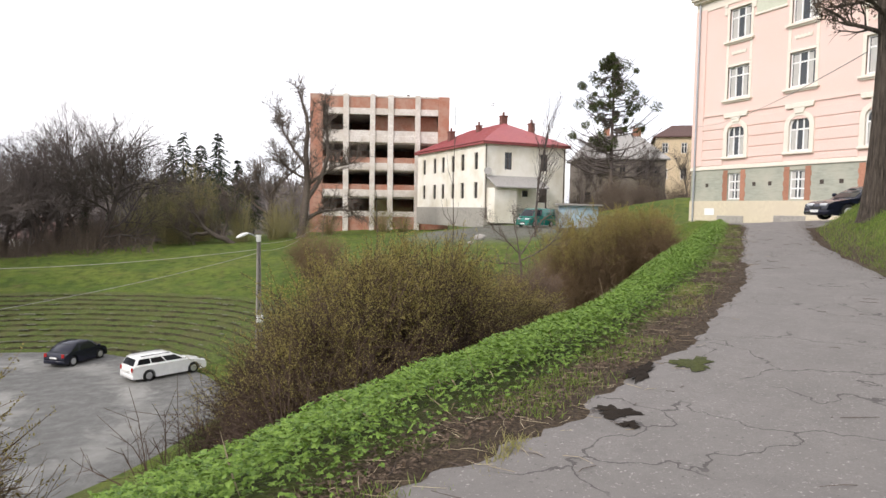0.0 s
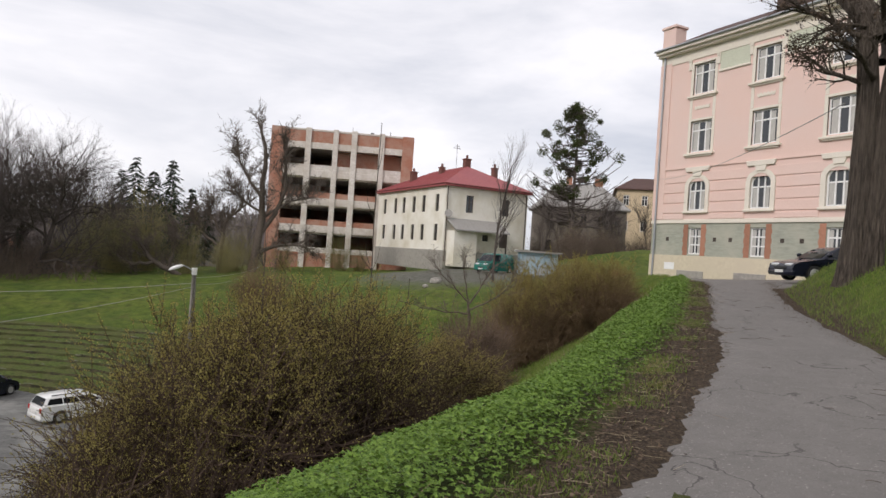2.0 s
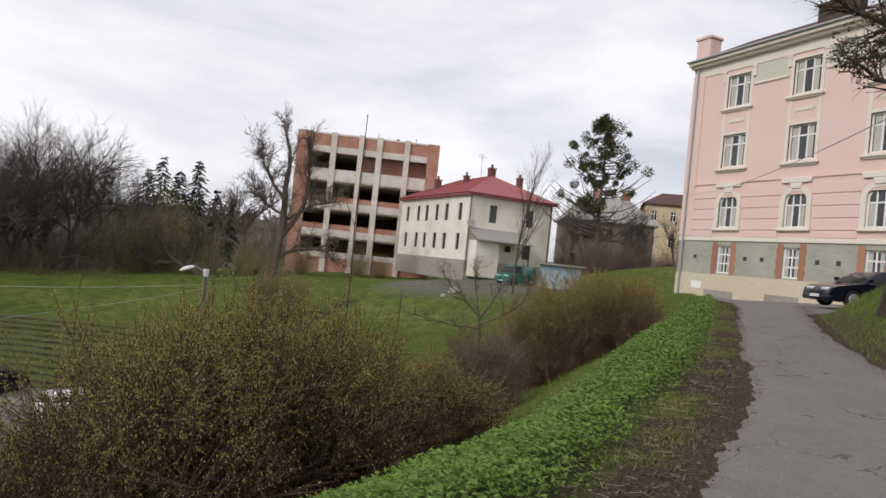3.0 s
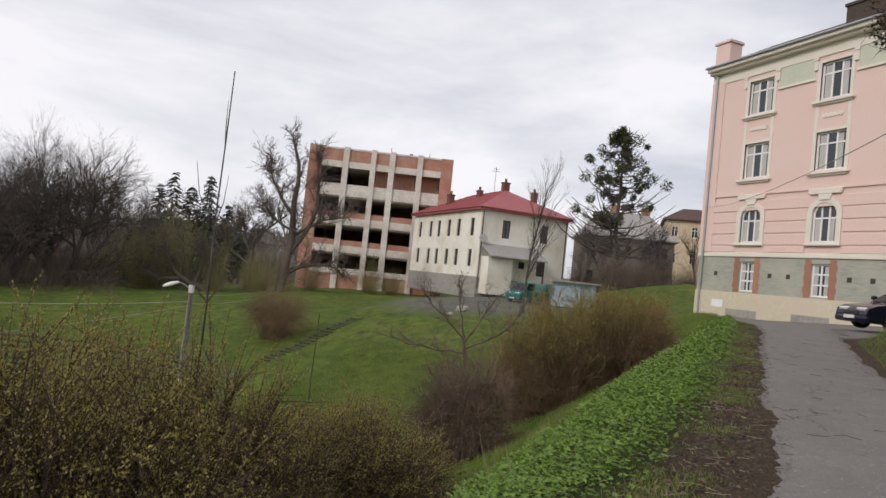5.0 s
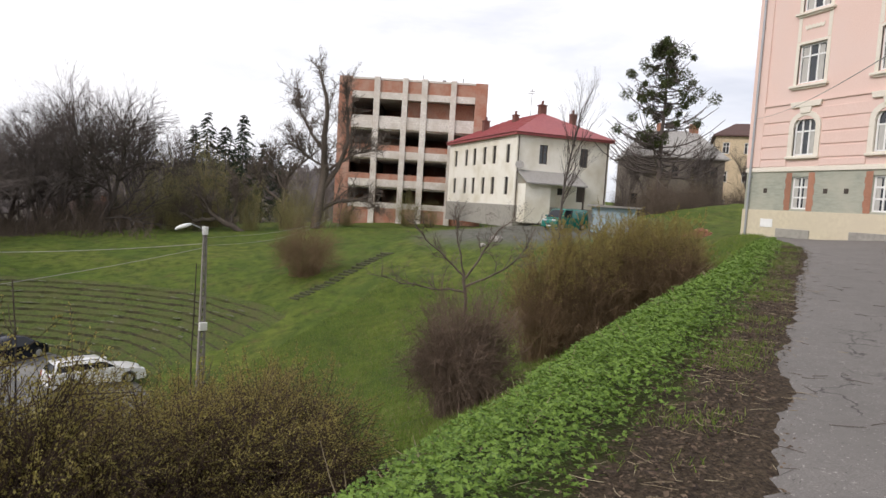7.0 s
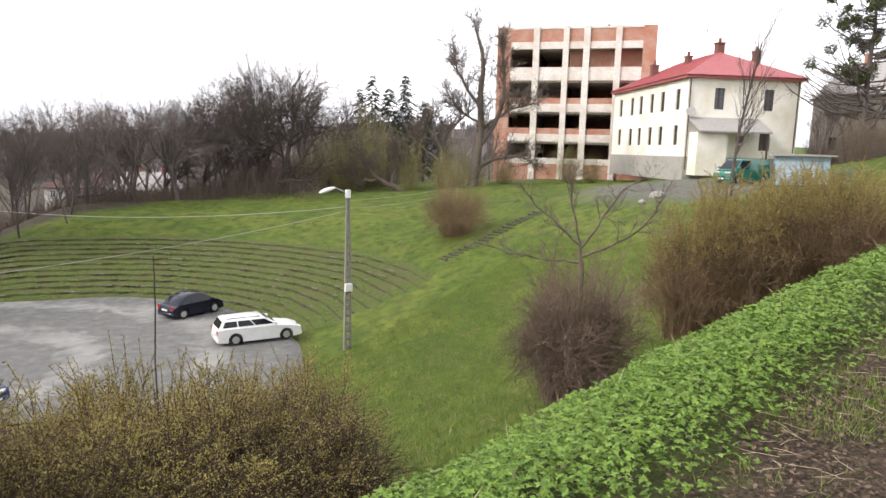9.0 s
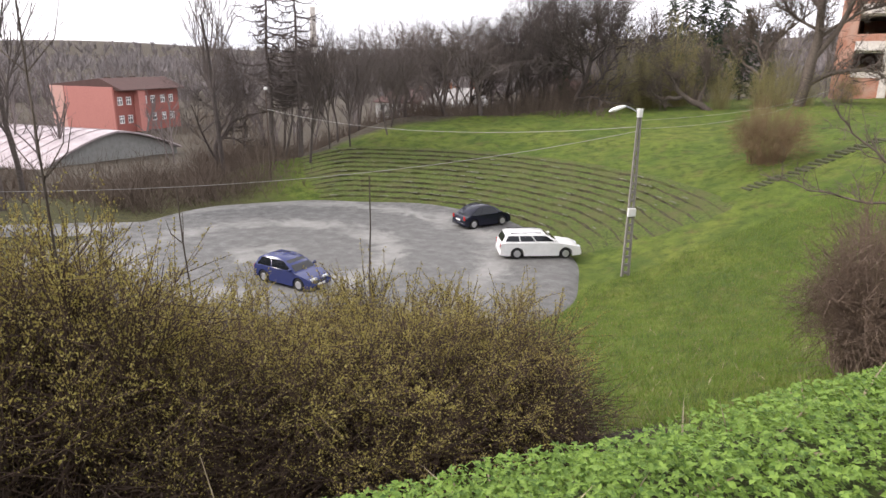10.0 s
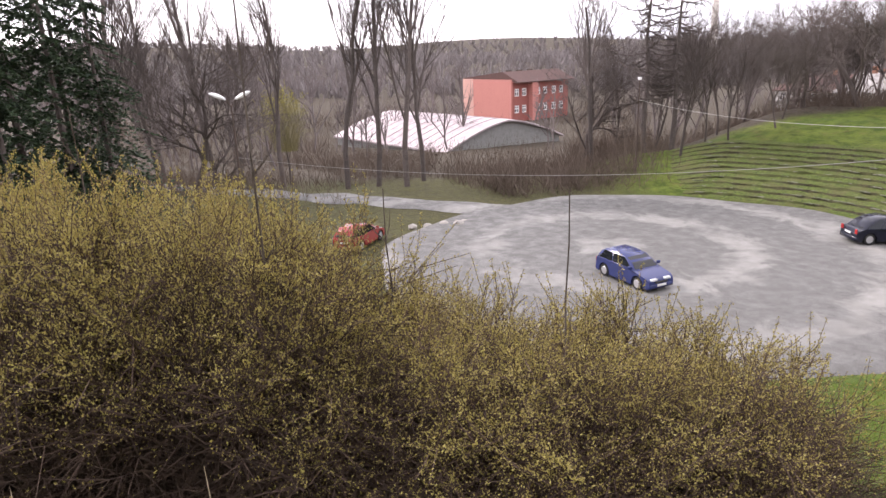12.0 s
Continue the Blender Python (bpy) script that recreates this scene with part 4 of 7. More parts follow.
        for q in (-1, 1):
            put("window_apron", Geo().box(c + q * (WU / 2 + 0.09) - 0.11, -0.03, 11.7, c + q * (WU / 2 + 0.09) + 0.11, 0.0, 13.05).mesh("window_apron", M_CREAMTRIM), b)
    return b


def cream_house():
    b = thing("cream_house", pose(40.8, 72.5, 0), "two-storey cream house with red hipped sheet roof", "building")
    W, D, zt = 12.3, 22.0, 9.5
    up, lo = (6.35, 8.55), (2.6, 4.7)
    front = [(2.9, up[0], 4.0, up[1]), (8.35, up[0], 9.45, up[1]), (8.2, 2.2, 9.4, 4.5), (5.6, 2.9, 6.5, 3.7)]
    side_u = [2.4, 6.3, 9.3, 12.6, 15.5, 19.4]
    side = [(u - 0.5, z0, u + 0.5, z1) for u in side_u for z0, z1 in (up, lo)]
    put("front_wall", wall(W, 1.3, zt, front).mesh("front_wall", M_CREAM), b)
    sw = put("side_wall", wall(D - 0.45, 1.3, zt, [(D - c, d, D - a, e) for a, d, c, e in side]).mesh("side_wall", M_CREAM), b, pose(0, D, 0, 0, 0, -90))
    put("back_wall", Geo().box(W - 0.4, 0.4, -1, W, D, zt).box(0.4, D - 0.4, -1, W - .4, D, zt).mesh("back_wall", M_CREAM), b)
    put("plinth", Geo().box(-0.12, -0.12, -1.2, W + 0.1, 0.0, 1.4).box(-0.12, 0.0, -1.2, 0.0, D, 1.4).mesh("plinth", M_STONE, 0.03), b)
    # added block filling the house, dark so its windows show shaded rooms
    put("dark_room_block", Geo().box(1.2, 1.2, 0, W - 1, D - 1, zt).mesh("dark_room_block", M_INNER), b)
    put("eaves_board", Geo().box(-0.45, -0.45, zt - 0.02, W + 0.45, D + 0.45, zt + 0.3).mesh("eaves_board", M_ROOFRED), b)
    put("roof", Geo().add([(-0.6, -0.6, zt + 0.3), (W + 0.6, -0.6, zt + 0.3), (W + 0.6, D + 0.6, zt + 0.3), (-0.6, D + 0.6, zt + 0.3), (W / 2, 6.0, zt + 3.6), (W / 2, D - 6, zt + 3.6)], [(0, 1, 4), (1, 2, 5, 4), (2, 3, 5), (3, 0, 4, 5), (3, 2, 1, 0)]).mesh("roof", M_ROOFRED), b)
    seams = Geo()
    for k in range(1, 34):
        y = -0.6 + k * 0.68
        top = min(1.0, min(y + 0.6, D + 0.6 - y) / 6.6)
        seams.add([(-0.6, y - .02, zt + 0.31), (-0.6, y + .02, zt + 0.31), (-0.6 + 6.75 * top, y + .02, zt + .31 + 3.3 * top), (-0.6 + 6.75 * top, y - .02, zt + .31 + 3.3 * top), (-0.6, y, zt + 0.37), (-0.6 + 6.75 * top, y, zt + .37 + 3.3 * top)], [(0, 4, 5, 3), (1, 2, 5, 4)])
    put("roof_seams", seams.mesh("roof_seams", M_ROOFRED), b)
    for x, y, z, w in ((6.3, 6.5, 14.2, 0.42), (2.6, 15.5, 12.7, 0.4), (4.6, 10.5, 13.2, 0.3), (9.8, 4.8, 13.2, 0.3)):
        put("chimney", Geo().box(x - w, y - 0.4, 11.0, x + w, y + 0.4, z).box(x - w - .08, y - .48, z - .15, x + w + .08, y + .48, z).cyl(x, y, z, z + 0.5, 0.16).mesh("chimney", M_SOOTBRICK), b)
    put("antenna", Geo().cyl(5.2, 7.5, 12.8, 16.2, 0.03, k=6).box(4.6, 7.48, 15.6, 5.8, 7.52, 15.65).box(4.8, 7.48, 15.9, 5.6, 7.52, 15.95).mesh("antenna", M_RUST), b)
    for x, z0, w, h in ((3.45, up[0], 1.1, 2.2), (8.9, up[0], 1.1, 2.2), (6.05, 2.9, 0.9, 0.8)):
        window(b, x, z0, w, h, (0.5,), (0.62,), frame_mat=M_DARKWOOD, curtain=False, y=0.2)
    put("door", Geo().box(8.25, 0.2, 2.2, 9.35, 0.27, 4.45).box(8.35, 0.18, 2.4, 8.75, 0.2, 4.2).box(8.85, 0.18, 2.4, 9.25, 0.2, 4.2).mesh("door", M_DARKWOOD), b)
    for u in side_u:
        for z0, z1 in (up, lo):
            w = window(b, 0.2, z0, 1.0, z1 - z0, (0.5,), (0.62,), frame_mat=M_DARKWOOD, curtain=False, y=0)
            w.matrix_local = pose(0.2, u, z0, 0, 0, -90)
    # lean-to porch
    put("porch_wall", Geo().box(0.4, -2.0, -0.5, 3.6, 0.0, 3.9).mesh("porch_wall", M_CREAM), b)
    put("porch_roof", Geo().prism([(0.0, 5.5), (-2.7, 4.05), (-2.7, 3.9), (0.0, 5.3)], 0, 0.2, 8.0).mesh("porch_roof", M_ROOFGREY), b)
    put("porch_post", Geo().box(7.6, -2.5, -0.5, 7.75, -2.35, 4.0).mesh("porch_post", M_DARKWOOD), b)
    put("satellite_dish", Geo().cyl(0, 0, 0, 0.12, 0.42, 0.5, 14).mesh("satellite_dish", M_ROOFGREY), b, pose(0.25, -0.35, 6.0, 70, 0, -20))
    for x in (0.15, W - 0.3):
        put("downpipe", Geo().cyl(x, -0.12, 0, 9.4, 0.06).mesh("downpipe", M_RUST), b)
    return b


def ruin():
    dx, dy = 46.6 - 25.8, 95.5 - 103.2
    L = math.hypot(dx, dy)
    b = thing("unfinished_building", pose(25.8, 103.2, 0, 0, 0, math.degrees(math.atan2(dy, dx))), "unfinished brick and concrete block with empty storeys", "building")
    bays = [(0.09, 0.236), (0.276, 0.427), (0.464, 0.555), (0.596, 0.751), (0.79, 0.918)]
    pil = [(0.236, 0.276), (0.427, 0.464), (0.555, 0.596), (0.751, 0.79)]
    zz = [(16.0, 13.5), (11.6, 9.2), (7.2, 4.9), (2.95, 0.6)]
    for p, q in pil:
        put("concrete_pillar", Geo().box(p * L, -0.32, -3.5, q * L, 0.4, 19.2).mesh("concrete_pillar", M_CONC, 0.04), b)
    for p, q in ((0.0, 0.09), (0.918, 1.0)):
        put("brick_pier", Geo().box(p * L, -0.02, -3.5, q * L, 0.5, 19.1).mesh("brick_pier", M_RUINBRICK, 0.03), b)
    for p, q in bays:
        a, c = p * L, q * L
        put("parapet_panel", Geo().box(a, 0.0, 17.0, c, 0.3, 18.75).mesh("parapet_panel", M_RUINBRICK), b)
        put("parapet_cap", Geo().box(a, -0.08, 18.75, c, 0.35, 19.05).mesh("parapet_cap", M_CONC, 0.03), b)
        put("lintel", Geo().box(a, -0.06, 16.0, c, 0.35, 17.0).mesh("lintel", M_CONC, 0.03), b)
        for k, (zt, zb) in enumerate(zz):
            low = zz[k + 1][0] if k < 3 else -0.2
            mid = zb - 0.85
            put("spandrel_brick", Geo().box(a, 0.02, mid, c, 0.25, zb).mesh("spandrel_brick", M_RUINBRICK if k in (1, 2) else M_CONC), b)
            put("slab_edge", Geo().box(a, -0.05, low, c, 0.35, mid).mesh("slab_edge", M_CONC, 0.03), b)
            if k == 0 and p > 0.44:
                put("inner_brick_wall", Geo().box(a, 1.6, zb, c, 1.75, zt).mesh("inner_brick_wall", M_RUINBRICK), b)
        put("base_wall", Geo().box(a, 0.05, -3.5, c, 0.3, -0.2).mesh("base_wall", M_RUINBRICK), b)
    for z in (16.1, 11.4, 7.0, 2.7, -1.2):
        put("floor_slab", Geo().box(0.4, 0.4, z, L - 0.4, 13.6, z + 0.3).mesh("floor_slab", M_CONC), b)
    # partitions behind the open storeys, indoor shade in their colour
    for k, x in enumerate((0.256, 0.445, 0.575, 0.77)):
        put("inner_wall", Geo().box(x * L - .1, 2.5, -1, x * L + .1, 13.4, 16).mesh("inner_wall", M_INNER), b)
    put("back_wall", wall(L, -3.5, 19.0, []).mesh("back_wall", M_RUINBRICK), b, pose(0, 13.4, 0))
    put("end_wall_west", Geo().box(0, 0.5, -3.5, 0.4, 13.4, 19.0).mesh("end_wall_west", M_RUINBRICK), b)
    put("end_wall_east", Geo().box(L - 0.4, 0.5, -3.5, L, 13.4, 19.0).mesh("end_wall_east", M_RUINBRICK), b)
    put("roof_slab", Geo().box(0.4, 0.4, 17.6, L - 0.4, 13.4, 17.9).mesh("roof_slab", M_CONC), b)
    put("roof_bars", Geo().cyl(12.4, 1, 18, 20.0, 0.05, k=5).cyl(18.4, 1, 18, 19.8, 0.05, k=5).box(15.3, 2, 18, 15.8, 2.5, 19.6).mesh("roof_bars", M_RUST), b)
    return b


def gable_house(name, m, W, D, ht, rise, wallm, roofm, label, rows, cols, wsize=(0.9, 1.5), hip=3.0, frames=None):
    b = thing(name, m, label, "building")
    holes = [(W * (i + 0.5) / cols - wsize[0] / 2, ht * (j + 0.35) / rows, W * (i + 0.5) / cols + wsize[0] / 2, ht * (j + 0.35) / rows + wsize[1]) for i in range(cols) for j in range(rows)]
    put("wall", wall(W, -4, ht, holes).mesh("wall", wallm), b)
    for q in ((0, 0.45, 0.4, D), (W - 0.4, 0.45, W, D), (0.4, D - 0.4, W - 0.4, D), (0.4, 1.5, W - 0.4, 1.6)):
        put("wall", Geo().box(q[0], q[1], -4, q[2], q[3], ht).mesh("wall", wallm), b)
    put("roof", Geo().add([(-0.5, -0.5, ht), (W + 0.5, -0.5, ht), (W + 0.5, D + 0.5, ht), (-0.5, D + 0.5, ht), (hip, D / 2, ht + rise), (W - hip, D / 2, ht + rise), (-0.5, -0.5, ht - .2), (W + 0.5, -0.5, ht - .2), (W + 0.5, D + 0.5, ht - .2), (-0.5, D + 0.5, ht - .2)], [(0, 1, 5, 4), (1, 2, 5), (2, 3, 4, 5), (3, 0, 4), (6, 7, 1, 0), (9, 8, 7, 6), (7, 8, 2, 1), (8, 9, 3, 2), (9, 6, 0, 3)]).mesh("roof", roofm), b)
    for i in range(cols):
        for j in range(rows):
            window(b, W * (i + 0.5) / cols, ht * (j + 0.35) / rows, wsize[0], wsize[1], (0.5,), (0.65,), frame_mat=frames or M_WHITE, curtain=False)
    for q, e in ((0.35, 0.8), (0.7, 1.2)):
        put("chimney", Geo().box(W * q, D / 2 - 0.4, ht, W * q + e, D / 2 + 0.4, ht + rise + 1.0).mesh("chimney", M_BRICKRED), b)
    return b


pink_school()
cream_house()
ruin()
M_DULL = surface("dull_brown_render", (0.22, 0.19, 0.16), (0.15, 0.13, 0.11), 3.0, 0.4, 0.93, bump=0.3)
M_OCHRE = surface("ochre_render", (0.66, 0.53, 0.36), (0.58, 0.46, 0.31), 4.0, 0.4, 0.9, bump=0.2)
M_DISTRED = surface("salmon_red_render", (0.52, 0.225, 0.185), (0.45, 0.185, 0.155), 3.0, 0.3, 0.9, bump=0.2)
M_DISTBRICK = surface("dark_red_brick", (0.34, 0.125, 0.10), (0.26, 0.09, 0.075), 6.0, 0.4, 0.92, bump=0.3)
M_SALMONPALE = surface("pale_salmon_render", (0.62, 0.37, 0.31), (0.55, 0.32, 0.265), 3.0, 0.3, 0.9, bump=0.2)
M_PALE = surface("pale_wall", (0.52, 0.50, 0.46), (0.42, 0.40, 0.37), 2.0, 0.3, 0.9, bump=0.2)
M_HALLWALL = surface("grey_green_hall_wall", (0.30, 0.30, 0.28), (0.22, 0.22, 0.205), 1.5, 0.3, 0.9, bump=0.2)
M_HALL = surface("pale_hall_roof", (0.50, 0.44, 0.44), (0.34, 0.28, 0.28), 0.7, 0.2, 0.6, bump=0.1)
M_SHED = surface("pale_blue_painted_shed", (0.36, 0.50, 0.57), (0.28, 0.38, 0.44), 5.0, 0.8, 0.75, bump=0.2, stain=(0.36, 0.37, 0.36))
gable_house("grey_house", pose(62.5, 82, 1.2, 0, 0, -28), 13, 11, 8.2, 4.2, M_DULL, M_ROOFGREY, "dull brown two-storey house with grey hipped roof", 2, 5, frames=M_DARKWOOD)
gable_house("ochre_house", pose(83.5, 88.6, 1.0, 0, 0, -40), 22, 12, 13.5, 2.6, M_OCHRE, M_ROOFDARK, "ochre three-storey town house with dark roof", 3, 7, (1.0, 1.8))

# ---- plants ----


def bush_mesh(name, R, Hh, stems, twigs, buds, seed, stem_mat, bud_mat, spiky=0.0):
    """A leafless shrub: arching stems from one stool, side twigs and small opening buds."""
    g = np.random.default_rng(seed)
    az = g.uniform(0, 2 * np.pi, stems)
    el = np.arcsin(g.uniform(0.0, 1.0, stems) ** 0.8)
    reach = g.uniform(0.72, 1.06, stems)
    b0 = np.stack([np.cos(az), np.sin(az), 0 * az], 1) * (g.uniform(0, 0.42, stems) * R)[:, None]
    lump = 1 + 0.13 * np.sin(3 * az + seed) + 0.08 * np.sin(7 * az + 2 * el)
    end = np.stack([np.cos(az) * np.cos(el) * R, np.sin(az) * np.cos(el) * R, 0.12 * Hh + np.sin(el) * Hh * 0.88], 1) * (reach * lump)[:, None]
    end += g.normal(0, 0.08, end.shape)
    end[:, 2] += spiky * g.uniform(0, 1, stems) ** 3
    m = 5
    t = np.linspace(0, 1, m)[None, :, None]
    ctrl = b0 * 0.6 + end * 0.4 + np.array([0, 0, 1.0]) * (0.32 * Hh * g.uniform(0.6, 1.3, stems))[:, None]
    P = (1 - t) ** 2 * b0[:, None] + 2 * t * (1 - t) * ctrl[:, None] + t ** 2 * end[:, None]
    P = P + g.normal(0, 0.022, P.shape) * t
    Rr = np.linspace(1, 0.3, m)[None] * g.uniform(0.0045, 0.012, stems)[:, None]
    V1, F1 = tubes(P, Rr)
    # side twigs
    si = g.integers(0, stems, twigs)
    tt = g.uniform(0.3, 1.0, twigs) ** 0.8 * (m - 1)
    k0 = np.minimum(tt.astype(int), m - 2)
    fr = (tt - k0)[:, None]
    o = P[si, k0] * (1 - fr) + P[si, k0 + 1] * fr
    d = unit(unit(P[si, k0 + 1] - P[si, k0]) * 0.7 + g.normal(0, 0.62, (twigs, 3)) + np.array([0, 0, 0.12]))
    ln = g.uniform(0.18, 0.62, twigs)[:, None] * R / 1.5
    q = np.stack([o, o + d * ln - np.array([0, 0, 0.06]) * ln], 1)
    V2, F2 = tubes(q, np.array([[0.0040, 0.0020]]) * np.ones((twigs, 1)))
    # buds mostly on the outer, upper twigs
    w = np.clip((np.hypot(np.hypot(q[:, 1, 0], q[:, 1, 1]) / R, q[:, 1, 2] / Hh) - 0.45), 0.01, 1) ** 1.2 * np.clip(q[:, 1, 2] / Hh - 0.55, 0.0003, 1) ** 1.2
    bi = g.choice(twigs, buds, p=w / w.sum())
    u = g.uniform(0.2, 1.0, buds)[:, None]
    c = q[bi, 0] * (1 - u) + q[bi, 1] * u + g.normal(0, 0.012, (buds, 3))
    dd, nn = unit(g.normal(0, 1, (buds, 3)) + np.array([0, 0, 0.7])), unit(g.normal(0, 1, (buds, 3)))
    bs = 1.25 if stem_mat is M_STEMORANGE else R / 1.5
    V3, F3 = blades(c, dd, nn, g.uniform(0.012, 0.031, buds) * bs, g.uniform(0.009, 0.019, buds) * bs)
    V, F, M = gather((V1, F1, 0), (V2, F2, 0))
    return mesh_np("twig_mass", V, F, stem_mat), mesh_np("bud_mass", V3, [F3], bud_mat)


def plant_bush(name, me, s, n, sc, hz, turn, label, category, group, dz=-0.1):
    x, y = xy(s, n)
    ob = thing(name, pose(x, y, land1(x, y) + dz, 0, 0, turn) @ Matrix.Diagonal((sc, sc, hz, 1)), label, category, group)
    put("twig_mass", me[0], ob)
    put("bud_mass", me[1], ob)
    return ob


BUSH = [bush_mesh("hedge_bush", 1.5, 2.4, 540, 11500, 24000, 11 + k, M_STEM, M_BUD, 0.12) for k in range(2)]
NEARB = [(7.4, 3.5, 1.0, 2.75), (8.2, 3.2, 0.95, 2.8), (8.9, 3.4, 1.0, 2.95), (8.7, 4.9, 1.05, 3.4), (9.6, 5.0, 1.1, 3.6), (9.9, 3.4, 0.95, 2.95), (10.0, 6.5, 1.1, 3.1),
         (10.7, 5.0, 1.05, 2.8), (11.2, 3.4, 0.95, 2.2), (11.4, 6.2, 1.1, 3.05), (12.2, 4.8, 1.05, 2.5), (12.3, 3.3, 0.9, 2.05), (12.9, 5.9, 1.05, 2.9), (13.4, 3.8, 0.92, 2.0),
         (13.8, 5.0, 0.95, 2.35), (6.7, 3.6, 0.75, 2.1), (8.9, 6.4, 0.95, 2.9), (7.6, 4.6, 0.85, 2.4)]
NEARB = [(s, n, sc, h / 2.55) for s, n, sc, h in NEARB]
for k, (s, n, sc, hz) in enumerate(NEARB):
    plant_bush("hedge_bush", BUSH[k % 2], s, n, sc, hz, 67 * k, "dense brown bare shrub with tiny yellow-green buds", "bush", "hedge on the slope")
HEDGE = [bush_mesh("hedge_bush", 1.6, 2.5, 360, 4200, 15000, 31 + k, M_STEMORANGE, M_BUD, 0.3) for k in range(2)]
for k, (s, n, sc, hz) in enumerate([(29.2, 3.2, 0.85, 0.95), (29.6, 4.4, 1.05, 1.22), (29.0, 5.8, 1.0, 1.4), (28.7, 7.2, 1.0, 1.5), (31.2, 4.0, 0.95, 1.05), (31.4, 5.4, 1.1, 1.4), (30.6, 6.9, 1.1, 1.55)]):
    plant_bush("hedge_bush", HEDGE[k % 2], s, n, sc, hz, 50 * k, "rounded brown-orange shrub budding yellow on top", "bush", "hedge by the yard")
for k, (s, n, sc, h) in enumerate([(3.0, 8.0, 1.3, 4.7), (4.2, 9.8, 1.35, 5.1), (2.0, 6.5, 1.2, 4.3), (3.5, 11.6, 1.4, 5.5), (1.0, 9.0, 1.35, 5.0), (5.0, 12.6, 1.2, 5.2)]):
    plant_bush("hedge_bush", HEDGE[k % 2], s, n, sc, h / 2.7, 80 * k, "tall brown shrub budding yellow-green below the path", "bush", "hedge on the slope")
RB = bush_mesh("round_bush", 1.4, 3.1, 760, 8200, 60, 77, M_STEMGREY, M_BUD, 0.2)
x, y = 13.3, 18.5
SPARSE = bush_mesh("bare_shrub", 1.0, 1.5, 34, 160, 30, 91, M_STEM, M_BUD, 0.2)
for k, (s, n, sc, hz) in enumerate([(5.2, 2.9, 0.9, 1.0), (6.0, 2.6, 0.8, 0.9), (3.6, 2.6, 0.7, 0.8)]):
    plant_bush("bare_shrub", SPARSE, s, n, sc, hz, 90 * k, "sparse arching bare shrub at the slope's edge", "bush", "bare shrubs")
s0, n0 = sn(x, y)
plant_bush("round_bush", RB, float(s0), float(n0), 1.15, 1.02, 0, "round leafless grey-brown bush on the grass slope", "bush", "")


def tree_lines(g, h, r0, levels, counts, spread, first=0.3, gravity=0.0, wander=0.12, lean=(0, 0), upright=0.35, lens=(0.55, 0.5, 0.45, 0.4)):
    """Branching polylines of a bare tree: list by level of (points, radii)."""
    out = [[] for _ in range(levels + 1)]
    m = 6

    def grow(level, p, d, ln, r):
        pts, q, dd = [p], p.copy(), d.copy()
        mm = m if level < 2 else 3
        for i in range(mm - 1):
            dd = dd + g.normal(0, wander, 3) + np.array([0, 0, upright * 0.12 if level else 0.08]) - np.array([0, 0, gravity * level * 0.1])
            dd = dd / np.linalg.norm(dd)
            q = q + dd * ln / (mm - 1)
            pts.append(q.copy())
        pts = np.array(pts)
        rad = r * np.linspace(1, 0.45 if level == 0 else 0.3, mm)
        out[level].append((pts, rad))
        if level == levels:
            return
        for i in range(counts[level]):
            f = first + (1 - first) * (i + g.uniform(0.2, 0.9)) / counts[level] if level == 0 else g.uniform(0.25, 1.0)
            j = min(int(f * (mm - 1)), mm - 2)
            u = f * (mm - 1) - j
            o = pts[j] * (1 - u) + pts[j + 1] * u
            ax = pts[j + 1] - pts[j]
            ax = ax / np.linalg.norm(ax)
            a = g.normal(0, 1, 3)
            a = a - ax * (a @ ax)
            a = a / np.linalg.norm(a)
            sp = spread * g.uniform(0.7, 1.25)
            nd = ax * math.cos(sp) + a * math.sin(sp)
            nd[2] += upright * 0.4
            nd = nd / np.linalg.norm(nd)
            grow(level + 1, o, nd, ln * lens[level] * g.uniform(0.7, 1.2) * (1.15 - 0.4 * f if level == 0 else 1), max(rad[j] * (0.5 if level == 0 else 0.6), 0.006))

    grow(0, np.zeros(3), unit(np.array([lean[0], lean[1], 1.0])), h, r0)
    return out


def lines_mesh(lines, sides=(8, 5, 3, 3, 3), levels=None):
    ch = []
    for lv, group in enumerate(lines):
        if not group or (levels and lv not in levels):
            continue
        V, F = tubes(np.array([p for p, r in group]), np.array([r for p, r in group]), sides[lv])
        ch.append((V, F, 0))
    return gather(*ch)


def tree_pair(seed, h, r0, levels, counts, spread, bark=None, **kw):
    bark = bark or M_BARKFAR
    g = np.random.default_rng(seed)
    lines = tree_lines(g, h, r0, levels, counts, spread, **kw)
    V, F, M = lines_mesh(lines, levels=(0,))
    trunk = mesh_np("trunk", V, F, bark, smooth=True)
    V, F, M = lines_mesh(lines, levels=tuple(range(1, levels + 1)))
    return trunk, mesh_np("crown", V, F, bark), float(np.percentile(V[:, 2], 93))


def plant_tree(name, pair, x, y, sc, turn, label, group="", dz=-0.15, zs=None):
    t = thing(name, pose(x, y, land1(x, y) + dz, 0, 0, turn) @ Matrix.Diagonal((sc, sc, zs or sc, 1)), label, "tree", group)
    put("trunk", pair[0], t)
    put("crown", pair[1], t)
    return t


